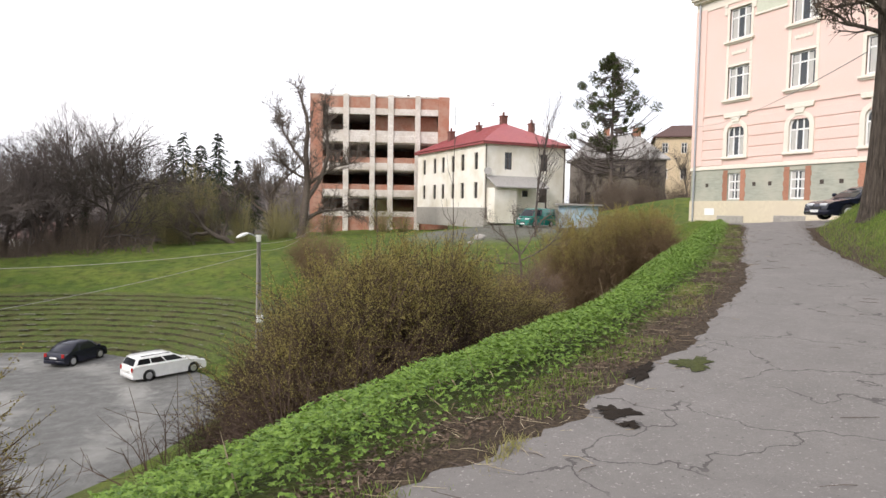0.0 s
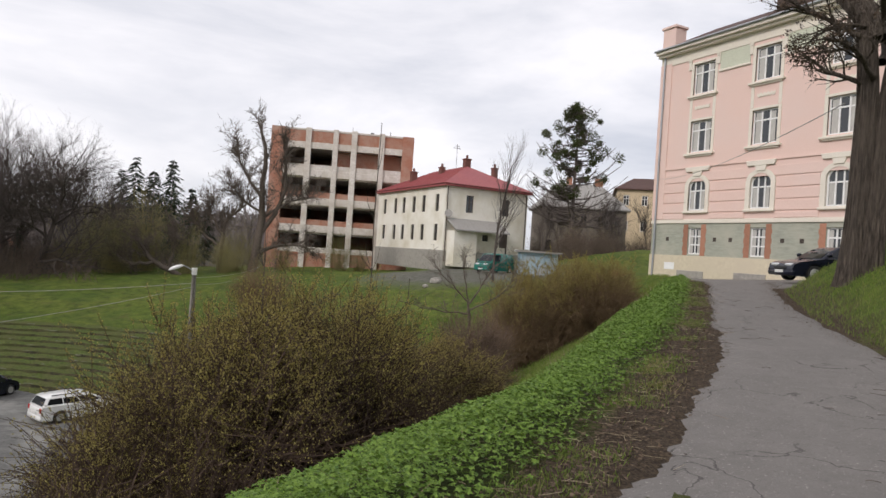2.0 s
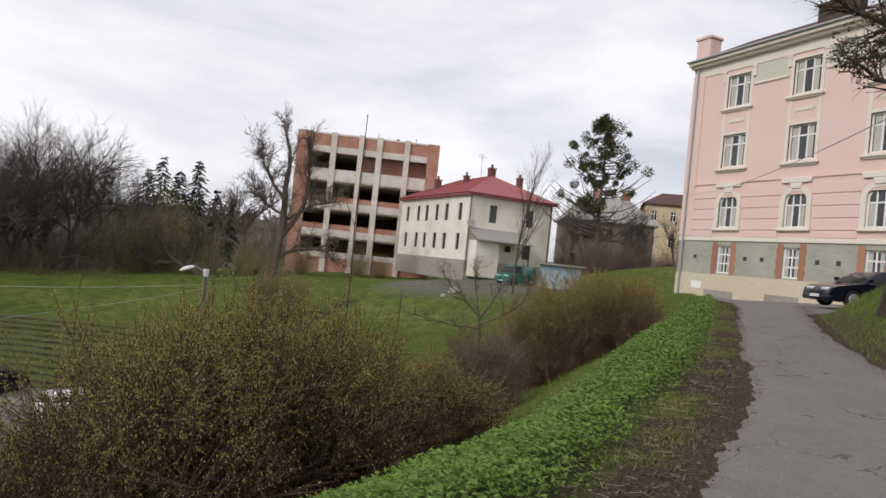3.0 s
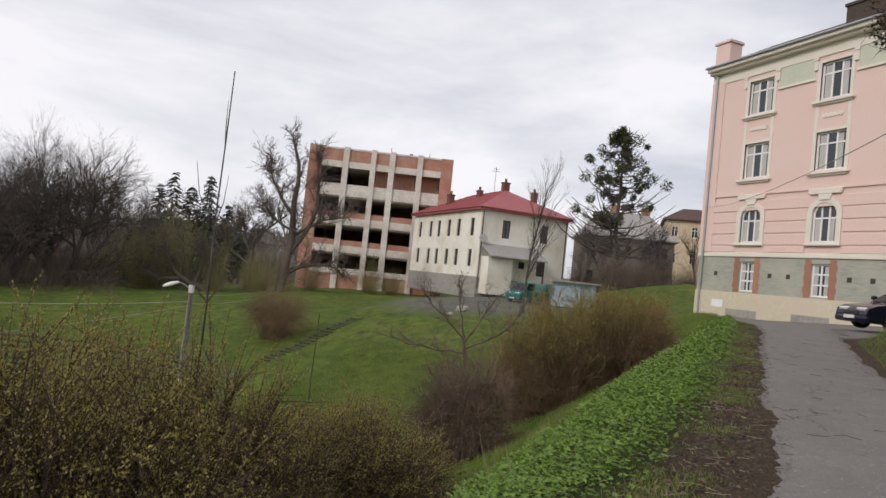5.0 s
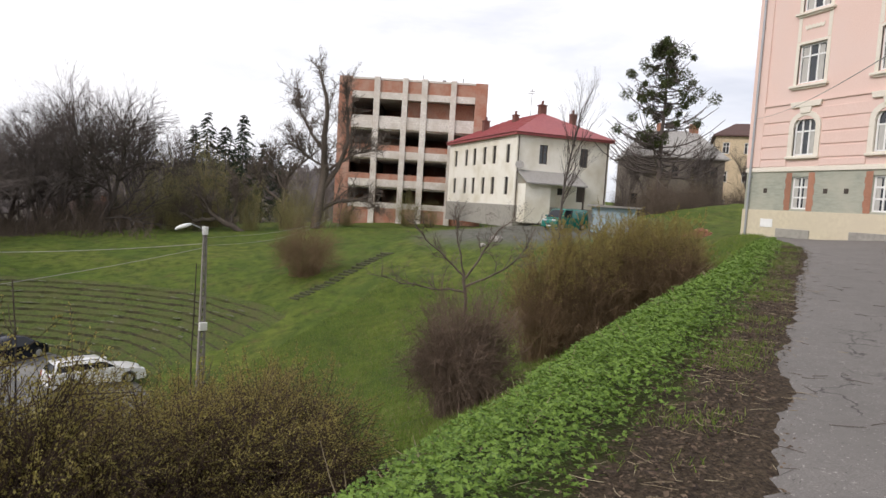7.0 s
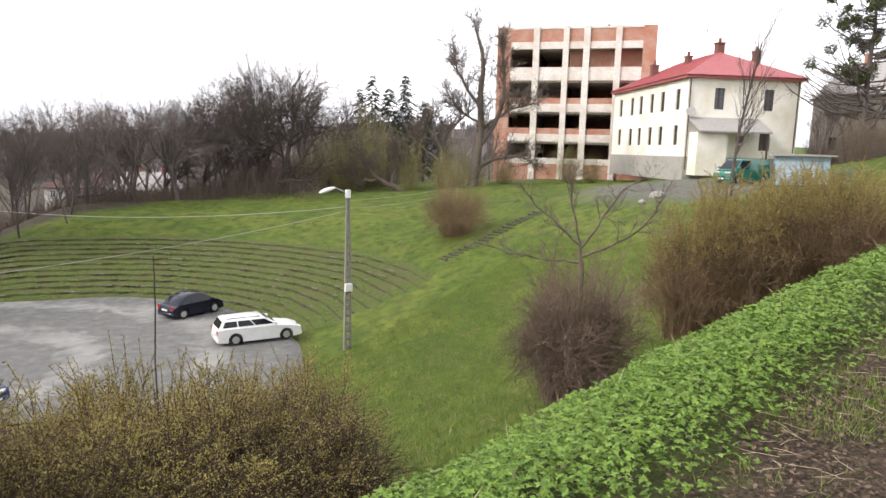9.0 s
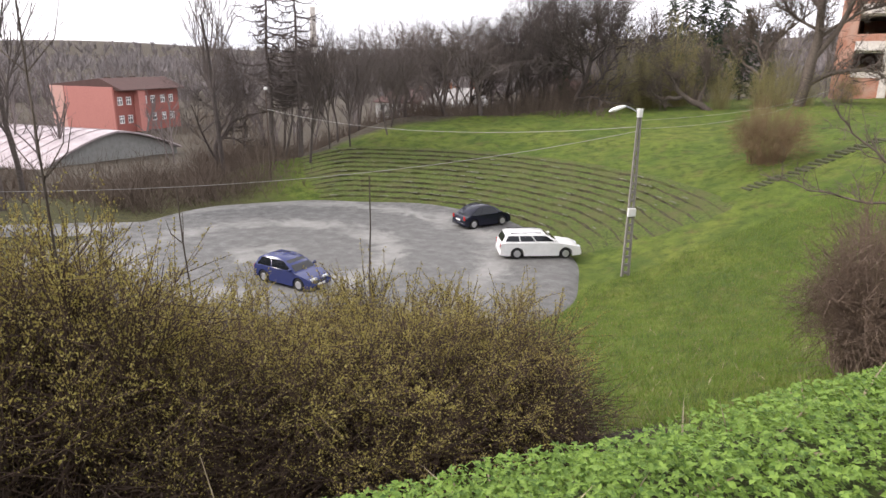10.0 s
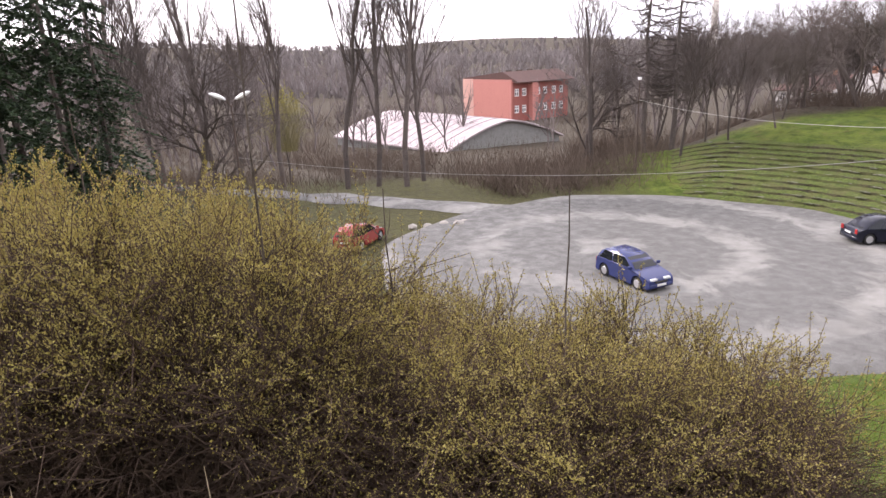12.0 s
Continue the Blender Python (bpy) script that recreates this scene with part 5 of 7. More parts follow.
BARE = [tree_pair(101 + k, 15, 0.19, 3, (16, 12, 10), 0.6, wander=0.13, first=0.22, lens=(0.5, 0.5, 0.5)) for k in range(4)]
TALL = [tree_pair(121 + k, 17, 0.25, 3, (9, 9, 9), 0.5, wander=0.09, first=0.28, upright=0.75, lens=(0.5, 0.5, 0.5)) for k in range(4)]
OAK = [tree_pair(141 + k, 9.5, 0.34, 4, (10, 9, 7, 5), 0.75, wander=0.22, first=0.15, upright=0.2, lens=(0.8, 0.6, 0.55, 0.5)) for k in range(3)]

WOODS = "bare leafless tree with grey-brown branches at the wood's edge"
g = np.random.default_rng(5)
# the wood along the western and northern rim of the bowl
spots = [(-12.5, 78, "o"), (-3.5, 84, "o"), (-8, 90, "o"), (1, 92, "b"), (-1, 99, "b"), (5, 100, "b"), (-17, 79, "o"), (-22, 88, "b"), (-14, 92, "o"), (-20, 70, "b"), (-24, 64, "b"),
         (-27, 71, "t"), (-26, 59, "b"), (-31, 66, "t"), (-33, 57, "o"), (-29.5, 54.5, "t"), (-39.7, 42.6, "t"), (-38.4, 39.8, "t"), (-41.5, 38.7, "t"), (-42.5, 36, "t"),
         (-50, 33, "t"), (-54, 28, "t"), (-52, 25, "o"), (-60, 24, "b"), (-58, 20, "t"), (-58, 17, "t"), (-66, 26, "t"), (-62, 33, "b"), (-34, 63, "b"), 
         (-27, 76, "b"), (-30, 82, "t"), (-35, 75, "b"), (-26, 97, "b"), (-38, 95, "b"), (-10, 102, "b"), (-22, 57, "b"), (-20, 61, "b"), (-18.5, 66, "b"),
         (-16, 84, "o"), (-10, 85, "o"), (-18, 94, "b"), (-6, 94, "o"), (-12, 98, "b"), (-25, 82, "o"), (-29, 90, "b"), (3, 96, "o"), (-21, 76, "o"),
         (-13, 84, "h"), (-10, 82.5, "h"), (-7.5, 86, "h"), (-12, 90, "h"), (-16, 87, "h"), (-19.5, 84, "h"), (-4.5, 90, "h")]
CROWN_B = (-60, -35, -25, -20, -17.5, -15.5, -13.5, -11.8, -9.8, -7.8, -5.5, -3, 0, 4)
CROWN_E = (2.9, 2.7, 2.5, 2.9, 2.6, 3.9, 5.0, 6.3, 6.1, 8.0, 6.2, 3.6, 3.4, 3.4)
for k, (x, y, kind) in enumerate(spots):
    pool = {"o": OAK, "b": BARE, "t": TALL, "h": BARE}[kind]
    sc = g.uniform(0.95, 1.2) if x < -36 else g.uniform(0.65, 0.92)
    if y > 56:
        b, far = math.degrees(math.atan2(x - 9, y - 5)), math.hypot(x - 9, y - 5)
        top = 1.5 + far * math.tan(radians(float(np.interp(b, CROWN_B, CROWN_E)))) - land1(x, y)
        sc = top / pool[k % len(pool)][2] * g.uniform(0.84, 1.0)
    plant_tree("bare_tree", pool[k % len(pool)], x, y, sc, 71 * k, WOODS if kind != "o" else "broad bare oak-like tree with dense fine twigs", "trees of the wood")


def undergrowth():
    """Thicket under the wood, and the far woods over the valley: one tangle of bare twigs."""
    g = np.random.default_rng(9)
    P = []
    pts = []
    for x, y, _ in spots:
        pts += [(x + g.normal(0, 3.5), y + g.normal(0, 3.5)) for _ in range(60 if y > 74 and x > -10 else 30)]
    for k in range(380):
        a = g.uniform(-75, -41)
        r = g.uniform(17.2, 32)
        pts.append((LOT[0] + math.sin(radians(a)) * r, LOT[1] + math.cos(radians(a)) * r))
    for k in range(700):
        a = g.uniform(-84, -36)
        r = g.uniform(32, 80)
        pts.append((LOT[0] + math.sin(radians(a)) * r, LOT[1] + math.cos(radians(a)) * r))
    for k in range(800):
        a = g.uniform(-92, -36)
        r = g.uniform(80, 190)
        pts.append((LOT[0] + math.sin(radians(a)) * r, LOT[1] + math.cos(radians(a)) * r))
    pts = np.array([p for p in pts if math.hypot(p[0] + 95, p[1] - 92) > 28 and math.hypot(p[0] + 128, p[1] - 138) > 18])
    dx, dy = pts[:, 0] - LOT[0], pts[:, 1] - LOT[1]
    r, a = np.hypot(dx, dy), np.degrees(np.arctan2(dx, dy))
    b = np.degrees(np.arctan2(pts[:, 0] - 10, pts[:, 1] - 6))
    view = (b > -53) & (b < -41) & (r > 34) & (g.uniform(0, 1, len(pts)) < 0.8)
    ok = ~view & (r > np.where(a < -36, 17, 18)) & ~((a > -34) & (a < 80) & (r < 40)) & ~((np.abs(a + 88) < 12) & (r < 34))
    pts = pts[ok]
    z = land(pts[:, 0], pts[:, 1])
    k = 9
    c = np.repeat(np.c_[pts, z], k, 0)
    c[:, :2] += g.normal(0, 0.6, (len(c), 2)) * np.clip(np.hypot(c[:, :1], c[:, 1:2]) / 70, 1, 3)
    hgt = (g.uniform(0.6, 1.6, len(c)) * np.clip(np.hypot(c[:, 0], c[:, 1]) / 90, 1, 2.2) * (1.5 + 0.9 * np.sin(0.9 * c[:, 0]) * np.sin(0.8 * c[:, 1] + 1)) * np.where((c[:, 1] > 74) & (c[:, 0] > -8), 1.6, 1.0))[:, None]
    d = unit(np.c_[g.normal(0, 0.48, (len(c), 2)), np.ones(len(c))])
    q = np.stack([c - d * 0.3, c + d * hgt * 0.5 + g.normal(0, 0.1, c.shape), c + d * hgt + g.normal(0, 0.25, c.shape)], 1)
    R = np.array([[0.024, 0.017, 0.007]]) * (g.uniform(0.5, 1.1, len(c)) * np.clip(np.hypot(c[:, 0], c[:, 1]) / 70, 1, 2.5))[:, None]
    return mesh_np("undergrowth", *tubes(q, R, 3)[:1], [tubes(q, R, 3)[1]], M_THICKET)


put("undergrowth", undergrowth(), label="tangled bare undergrowth beneath the trees", category="undergrowth", kind="stuff")


def far_wood():
    g = np.random.default_rng(19)
    ch, total = [], 0
    base = []
    for sd in range(4):
        gg = np.random.default_rng(200 + sd)
        ln = tree_lines(gg, 13, 0.22, 2, (11, 6), 0.6, first=0.2, lens=(0.45, 0.5))
        ch4 = []
        for lv, group in enumerate(ln):
            ch4.append((*tubes(np.array([p for p, r in group]), np.array([r for p, r in group]) * (1 if lv < 1 else 1.5), 4 if lv == 0 else 3), 0))
        V, F, M = gather(*ch4)
        base.append((V, np.concatenate(F)))
    for k in range(470):
        az = g.uniform(-105, 22) if k < 330 else g.uniform(-104, -56)
        d = 95 + 360 * g.uniform(0, 1) ** 1.2
        if az > -12:
            d = max(d, 140)
        x, y = 5 + d * math.sin(radians(az)), 5 + d * math.cos(radians(az))
        if -64 < az < -38 and d < 210:
            d += 180
        if -56 < az < -40 and d < 230:
            continue
        V, F = base[k % 4]
        t = g.uniform(0, 6.28)
        sc = g.uniform(0.6, 1.15)
        W = V * sc
        W = np.c_[W[:, 0] * math.cos(t) - W[:, 1] * math.sin(t) + x, W[:, 0] * math.sin(t) + W[:, 1] * math.cos(t) + y, W[:, 2] + land1(x, y) - 0.3]
        ch.append((W, F, 0))
    V, F, M = gather(*ch)
    # bark colour here carries painted haze
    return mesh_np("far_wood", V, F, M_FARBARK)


put("far_wood", far_wood(), label="distant bare woods across the valley", category="woods", kind="stuff")


def hill_wood():
    """Bare woods on the far hills: upright sprays of fine branches."""
    g = np.random.default_rng(29)
    n = 5200
    az, d = np.radians(g.uniform(-112, 30, n)), 300 + 1250 * g.uniform(0, 1, n) ** 1.3
    x, y = 5 + d * np.sin(az), 5 + d * np.cos(az)
    ok = ~((np.degrees(az) > -12) & (d < 240)) & (np.hypot(x + 121, y - 130) > 45)
    x, y, n = x[ok], y[ok], int(ok.sum())
    z = land(x, y)
    k = 12
    c = np.repeat(np.c_[x, y, z], k, 0) + np.c_[g.normal(0, 1.0, (n * k, 2)), g.uniform(-2.0, 1.5, n * k)]
    dd = unit(np.c_[g.normal(0, 0.33, (n * k, 2)), np.ones(n * k)])
    size = np.repeat(np.hypot(x, y), k) / 500
    L = g.uniform(4, 9.5, n * k) * np.clip(size, 1, 1.7)
    V, F = blades(c, dd, unit(g.normal(0, 1, (n * k, 3))), L, g.uniform(0.15, 0.42, n * k) * np.clip(size, 1, 3.5))
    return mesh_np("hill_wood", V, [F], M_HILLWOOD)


put("hill_wood", hill_wood(), label="bare woods on the distant hills, tinted with haze", category="woods", kind="stuff")


def spruce_pair(seed, h, w, fine=1.0):
    g = np.random.default_rng(seed)
    V, F = tubes(np.array([[[0, 0, 0], [0, 0, h * 0.5], [0, 0, h]]]), np.array([[0.2, 0.12, 0.02]]), 6)
    trunk = mesh_np("trunk", V, [F], M_BARKFAR)
    C, D, N, L, W = [], [], [], [], []
    z = 0.12 * h
    while z < h * 0.99:
        f = 1 - z / h
        for a in g.uniform(0, 6.28, 7):
            ln = w * (f ** 0.75) * g.uniform(0.55, 1.15) + 0.2
            z = z + g.uniform(-0.1, 0.1)
            d = unit(np.array([math.cos(a), math.sin(a), g.uniform(-0.35, 0.05)]))
            for u in np.linspace(0.15, 1, int(9 / fine)):
                o = np.array([0, 0, z]) + d * ln * u - np.array([0, 0, 0.25 * ln * u * u])
                for sgn in (-1, 0, 1):
                    dd = unit(d + sgn * 0.8 * np.array([-d[1], d[0], 0]) + g.normal(0, 0.2, 3))
                    C.append(o)
                    D.append(dd)
                    N.append(unit(g.normal(0, 0.5, 3) + np.array([0, 0, 1.0])))
                    L.append(g.uniform(0.3, 0.6) * (0.5 + 0.5 * f) * fine)
                    W.append(g.uniform(0.16, 0.34) * fine)
        z += h * 0.025
    V, F = blades(np.array(C), np.array(D), np.array(N), np.array(L), np.array(W))
    return trunk, mesh_np("crown", V, [F], M_NEEDLE)


FINESPR = spruce_pair(5, 16, 4.4, 0.7)
SPR = [spruce_pair(3, 17, 4.6), spruce_pair(4, 15, 4.2)]
for k, (x, y, sc) in enumerate([(7.6, 112, 1.0), (10.3, 113, 1.02), (12.9, 112, 1.0), (15.9, 112, 0.86), (18.6, 113, 0.62), (4.2, 100, 0.62), (5.6, 110, 0.86), (-5.0, 88, 0.36), (-2.4, 89, 0.26), (2.6, 101, 0.5)]):
    plant_tree("spruce", SPR[k % 2], x, y, sc, 40 * k, "dark green narrow spruce", "spruces")
for k, (x, y, sc) in enumerate([(-34, 10.6, 1.35), (-35.5, 13.0, 1.35), (-33.5, 8.4, 1.3), (-37, 15.6, 1.15), (-38, 6.5, 1.4), (-40, 14, 1.3), (-30.5, 9.5, 1.05), (-31.5, 7.0, 1.1)]):
    plant_tree("spruce", FINESPR, x, y, sc, 33 * k, "large dark green conifer at the wood's edge", "dark conifers")


def larch_pair(seed, h, mistletoe):
    """A leafless larch, with or without clumps of mistletoe."""
    g = np.random.default_rng(seed)
    lines = [[], [], []]
    zt = np.linspace(0, h, 7)
    trunk = np.c_[0.12 * np.sin(zt), 0.1 * np.cos(zt * 0.8), zt]
    lines[0].append((trunk, 0.3 * np.linspace(1, 0.08, 7) * (1.3 if mistletoe else 0.9)))
    C = []
    for z in np.arange(h * 0.24, h * 0.985, h * 0.022):
        for a in g.uniform(0, 6.28, 2 if not mistletoe else 4):
            f = 1 - z / h
            ln = h * (0.44 if mistletoe else 0.27) * (f ** 0.55) * g.uniform(0.4, 1.05) + 0.3
            d = np.array([math.cos(a), math.sin(a), g.uniform(-0.12, 0.55 if mistletoe else 0.2)])
            u = np.linspace(0, 1, 6)[:, None]
            p = np.array([0, 0, z]) + d * ln * u + np.array([0, 0, 1]) * (0.12 * ln * (u ** 3) - 0.10 * ln * np.sin(u * 3.1)) + g.normal(0, 0.05, (6, 3)) * u
            lines[1].append((p, 0.085 * np.linspace(1, 0.3, 6) * (0.5 + f)))
            for v in g.uniform(0.2, 1, 11):
                o = p[int(v * 5)]
                e = unit(d * 0.6 + g.normal(0, 0.5, 3) - np.array([0, 0, 0.25]))
                w = g.uniform(0.3, 0.9)
                lines[2].append((np.array([o, o + e * w * 0.5, o + e * w + g.normal(0, .05, 3), o + e * w * 1.3 - np.array([0, 0, .1])]), np.array([0.034, 0.027, 0.02, 0.012])))
            if mistletoe and z > h * 0.42 and g.uniform() < 0.8:
                C.append(p[g.integers(1, 6)])
    if mistletoe:
        C += [np.array([g.normal(0, 0.5), g.normal(0, 0.5), h * q]) for q in (0.97, 1.0, 0.93, 0.9, 0.86, 0.8, 0.95)]
    V, F, M = lines_mesh([lines[0], [], []], (8, 4, 3), (0,))
    tr = mesh_np("trunk", V, F, M_BARKFAR, smooth=True)
    ch = [(*tubes(np.array([p for p, r in lines[1]]), np.array([r for p, r in lines[1]]), 4), 0)]
    ch += [(*tubes(np.array([p for p, r in lines[2]]), np.array([r for p, r in lines[2]]), 3), 0)]
    if C:
        C = np.array(C)
        k = 150
        rad = g.uniform(0.25, 0.85, len(C))
        o = np.repeat(C, k, 0) + unit(g.normal(0, 1, (len(C) * k, 3))) * (np.repeat(rad, k) * g.uniform(0.2, 1, len(C) * k) ** 0.5)[:, None]
        ch.append((*blades(o, unit(g.normal(0, 1, o.shape)), unit(g.normal(0, 1, o.shape)), g.uniform(0.18, 0.36, len(o)), g.uniform(0.09, 0.17, len(o))), 1))
    V, F, M = gather(*ch)
    return tr, mesh_np("crown", V, F, [M_BARKFAR, M_MISTLE], M)


LARCHM, LARCH = larch_pair(61, 20.5, True), larch_pair(62, 21, False)
plant_tree("larch", LARCHM, 55.9, 66.5, 1.0, 0, "tall bare larch full of dark mistletoe clumps", zs=1.0)
for k, (x, y) in enumerate([(-26.5, 58.0), (-24.0, 58.8)]):
    plant_tree("larch", LARCH, x, y, 0.98 - 0.06 * k, 90 * k, "tall bare larch with level branches", "pair of larches")

# willows near the unfinished building


def limbed_tree(seed, limbs, subs, twigs, reach, bark, fine=1.0):
    """A tree grown along given main limbs (x, z, in metres), each with boughs, twigs and sprays."""
    g = np.random.default_rng(seed)
    main, boughs, sprays, tips = [], [], [], []
    for pts, r0, r1 in limbs:
        q = np.array([(x, 0.0, z) for x, z in pts], float)
        u = np.linspace(0, len(q) - 1, 11)
        P = np.stack([np.interp(u, range(len(q)), q[:, c]) for c in range(3)], 1)
        P[1:-1] = 0.25 * P[:-2] + 0.5 * P[1:-1] + 0.25 * P[2:]
        P[:, 1] = g.normal(0, 0.25) * reach * np.linspace(0, 1, 11) ** 1.2 if len(main) else 0
        P[1:] += g.normal(0, 0.018 * reach, (10, 3))
        R = np.linspace(r0, r1, 11)
        main.append((P, R))
        if r1 > 0.6 * r0:
            continue
        for k in range(subs):
            f = g.uniform(0.25, 1.0) * 9.99
            i = int(f)
            ax = unit(P[i + 1] - P[i])
            d = unit(ax * 0.7 + g.normal(0, 0.5, 3) + np.array([0, 0, 0.3]))
            ln = reach * g.uniform(0.45, 1.1) * (1.1 - 0.05 * f)
            e = unit(d + g.normal(0, 0.35, 3) + np.array([0, 0, 0.4]))
            o = P[i] + (P[i + 1] - P[i]) * (f - i)
            B = np.stack([o, o + d * ln * 0.33, o + (d * 0.5 + e * 0.16) * ln, o + (d * 0.5 + e * 0.5) * ln])
            rb = min(R[i] * 0.5, 0.027 * reach ** 0.5 * fine)
            boughs.append((B, rb * np.array([1, 0.75, 0.5, 0.3])))
            for m in range(twigs):
                h = g.uniform(0.2, 1.0) * 2.99
                c = int(h)
                o2 = B[c] + (B[c + 1] - B[c]) * (h - c)
                d2 = unit(unit(B[c + 1] - B[c]) * 0.6 + g.normal(0, 0.55, 3) + np.array([0, 0, 0.2]))
                l2 = ln * g.uniform(0.22, 0.55)
                T = np.stack([o2, o2 + d2 * l2 * 0.5, o2 + unit(d2 + g.normal(0, 0.25, 3)) * l2])
                sprays.append((T, rb * np.array([0.5, 0.38, 0.26])))
                for w in range(3):
                    v = g.uniform(0.3, 1)
                    o3 = T[0] + (T[2] - T[0]) * v
                    d3 = unit(d2 + g.normal(0, 0.6, 3))
                    tips.append((np.stack([o3, o3 + d3 * l2 * g.uniform(0.25, 0.55)]), rb * np.array([0.3, 0.2])))
    V, F, M = lines_mesh([main], (8,))
    trunk = mesh_np("trunk", V, F, bark, smooth=True)
    V, F, M = lines_mesh([boughs, sprays, tips], (5, 3, 3))
    return trunk, mesh_np("crown", V, F, bark), float(V[:, 2].max())


WIL = limbed_tree(301, [
    ([(0, -0.3), (0.5, 3.8), (1.0, 6.2), (0.7, 9.7), (1.2, 13.2), (0.7, 16.0), (0, 18.0), (-0.4, 19.4)], 0.62, 0.05),
    ([(0.8, 5.0), (3.1, 8.3), (3.5, 12.1), (3.1, 15.6), (2.8, 18.0)], 0.34, 0.04),
    ([(0.75, 9.5), (-1.0, 11.5), (-2.2, 14.0), (-2.6, 16.8)], 0.24, 0.04),
    ([(0.5, 2.2), (2.4, 3.6), (5.9, 4.0), (7.6, 2.9)], 0.30, 0.05),
    ([(1.1, 7.0), (4.5, 9.5), (7.5, 10.2)], 0.2, 0.04),
    ([(0.9, 7.6), (-1.6, 9.0), (-3.4, 11.4)], 0.18, 0.04)], 34, 11, 4.0, M_BARKPALE)
plant_tree("willow", WIL, 20.0, 84.0, 1.0, -8, "old bare willow with twisted dark branches")
WIL2 = limbed_tree(302, [
    ([(0, -0.3), (0.2, 3.5), (0.2, 6.2), (1.4, 7.3), (4.2, 10.0)], 0.36, 0.05),
    ([(0.2, 4.8), (-1.5, 7.2), (-1.0, 9.6)], 0.2, 0.04),
    ([(0.15, 3.0), (-2.6, 5.2), (-3.4, 7.0)], 0.2, 0.04)], 30, 11, 3.6, M_BARKPALE)
plant_tree("willow", WIL2, 16.2, 84.6, 1.0, -6, "bare willow with forked dark trunk")
WIL3 = limbed_tree(303, [
    ([(0.3, -0.4), (-1.8, 0.8), (-3.5, 1.5), (-4.2, 2.8), (-5.4, 4.2)], 0.42, 0.08),
    ([(-3.3, 1.4), (-5.5, 1.0), (-7.2, 2.2)], 0.26, 0.05),
    ([(-1.6, 0.8), (-1.0, 3.2), (-1.6, 6.2)], 0.22, 0.05)], 24, 11, 3.4, M_BARKPALE)
plant_tree("willow", WIL3, 11.9, 83.0, 1.0, -4, "leaning bare willow with dark crooked trunk")
WB = [bush_mesh("willow_bush", 2.6, 4.2, 280, 1800, 4200, 51 + k, M_WILLOW, M_WILLOW, 0.8) for k in range(2)]


THK = [bush_mesh("thicket_bush", 2.6, 4.2, 300, 2600, 900, 54 + k, M_THICKET, M_WILLOW, 0.8) for k in range(2)]


def plant_wb(x, y, sc, hz, turn, label):
    s, n = sn(x, y)
    plant_bush("willow_bush" if label.startswith("pale") else "thicket_bush", (WB if label.startswith("pale") else THK)[int(turn) % 2], float(s), float(n), sc, hz, turn, label, "bush", "pale willow bushes")


for k, (x, y, sc, hz) in enumerate([(18.2, 85.5, 1.1, 1.35), (24.5, 86.5, 0.9, 0.8), (20.6, 84.5, 0.8, 0.9), (16.5, 82, 0.9, 1.0), (12.5, 83.5, 0.9, 1.3), (33.5, 90, 1.1, 1.1), (4.5, 85.5, 1.5, 1.7), (8.0, 88, 1.6, 2.1), (1.0, 87, 1.4, 1.5), (36.5, 89.5, 0.7, 0.8), (49.5, 58, 0.8, 0.9), (52.5, 62.5, 0.9, 1.0), (55, 60, 0.8, 0.8), (59, 64, 0.9, 1.1), (61.5, 60.5, 0.8, 0.8), (63, 57, 0.8, 1.0), (58, 75, 1.2, 1.3), (62, 72, 1.2, 1.3), (66, 70, 1.2, 1.4), (70, 68, 1.1, 1.2)]):
    plant_wb(x, y, sc, hz, 37 * k, "pale olive budding willow bush" if k < 10 else "tangled bare thicket by the houses")
SLOPEB = bush_mesh("willow_bush", 2.2, 3.6, 420, 4600, 3500, 58, M_STEMORANGE, M_WILLOW, 0.6)
s0, n0 = sn(14.8, 54.8)
plant_bush("willow_bush", SLOPEB, float(s0), float(n0), 1.35, 1.15, 0, "brown-olive many-stemmed willow bush on the grass slope", "bush", "")
YEL = bush_mesh("young_willow", 3.0, 6.0, 300, 2400, 16000, 57, M_WILLOW, leafy("fresh_willow_leaves", (0.34, 0.32, 0.05), (0.40, 0.36, 0.07), (0.26, 0.25, 0.05)), 1.0)
yw = thing("young_willow", pose(-52.0, 34.5, land1(-52.0, 34.5) - 0.2), "young willow flushed yellow-green beyond the road", "tree")
V, F = tubes(np.array([[(0.3, 0, 0), (0.1, 0.1, 2.2), (0, 0, 4.4), (-0.1, 0, 7.5)]]), np.array([[0.14, 0.11, 0.08, 0.03]]), 7)
put("trunk", mesh_np("trunk", V, [F], M_BARKFAR, smooth=True), yw)
put("twig_mass", YEL[0], yw, pose(0, 0, 3.6) @ Matrix.Diagonal((0.95, 0.95, 0.95, 1)))
put("bud_mass", YEL[1], yw, pose(0, 0, 3.6) @ Matrix.Diagonal((0.95, 0.95, 0.95, 1)))

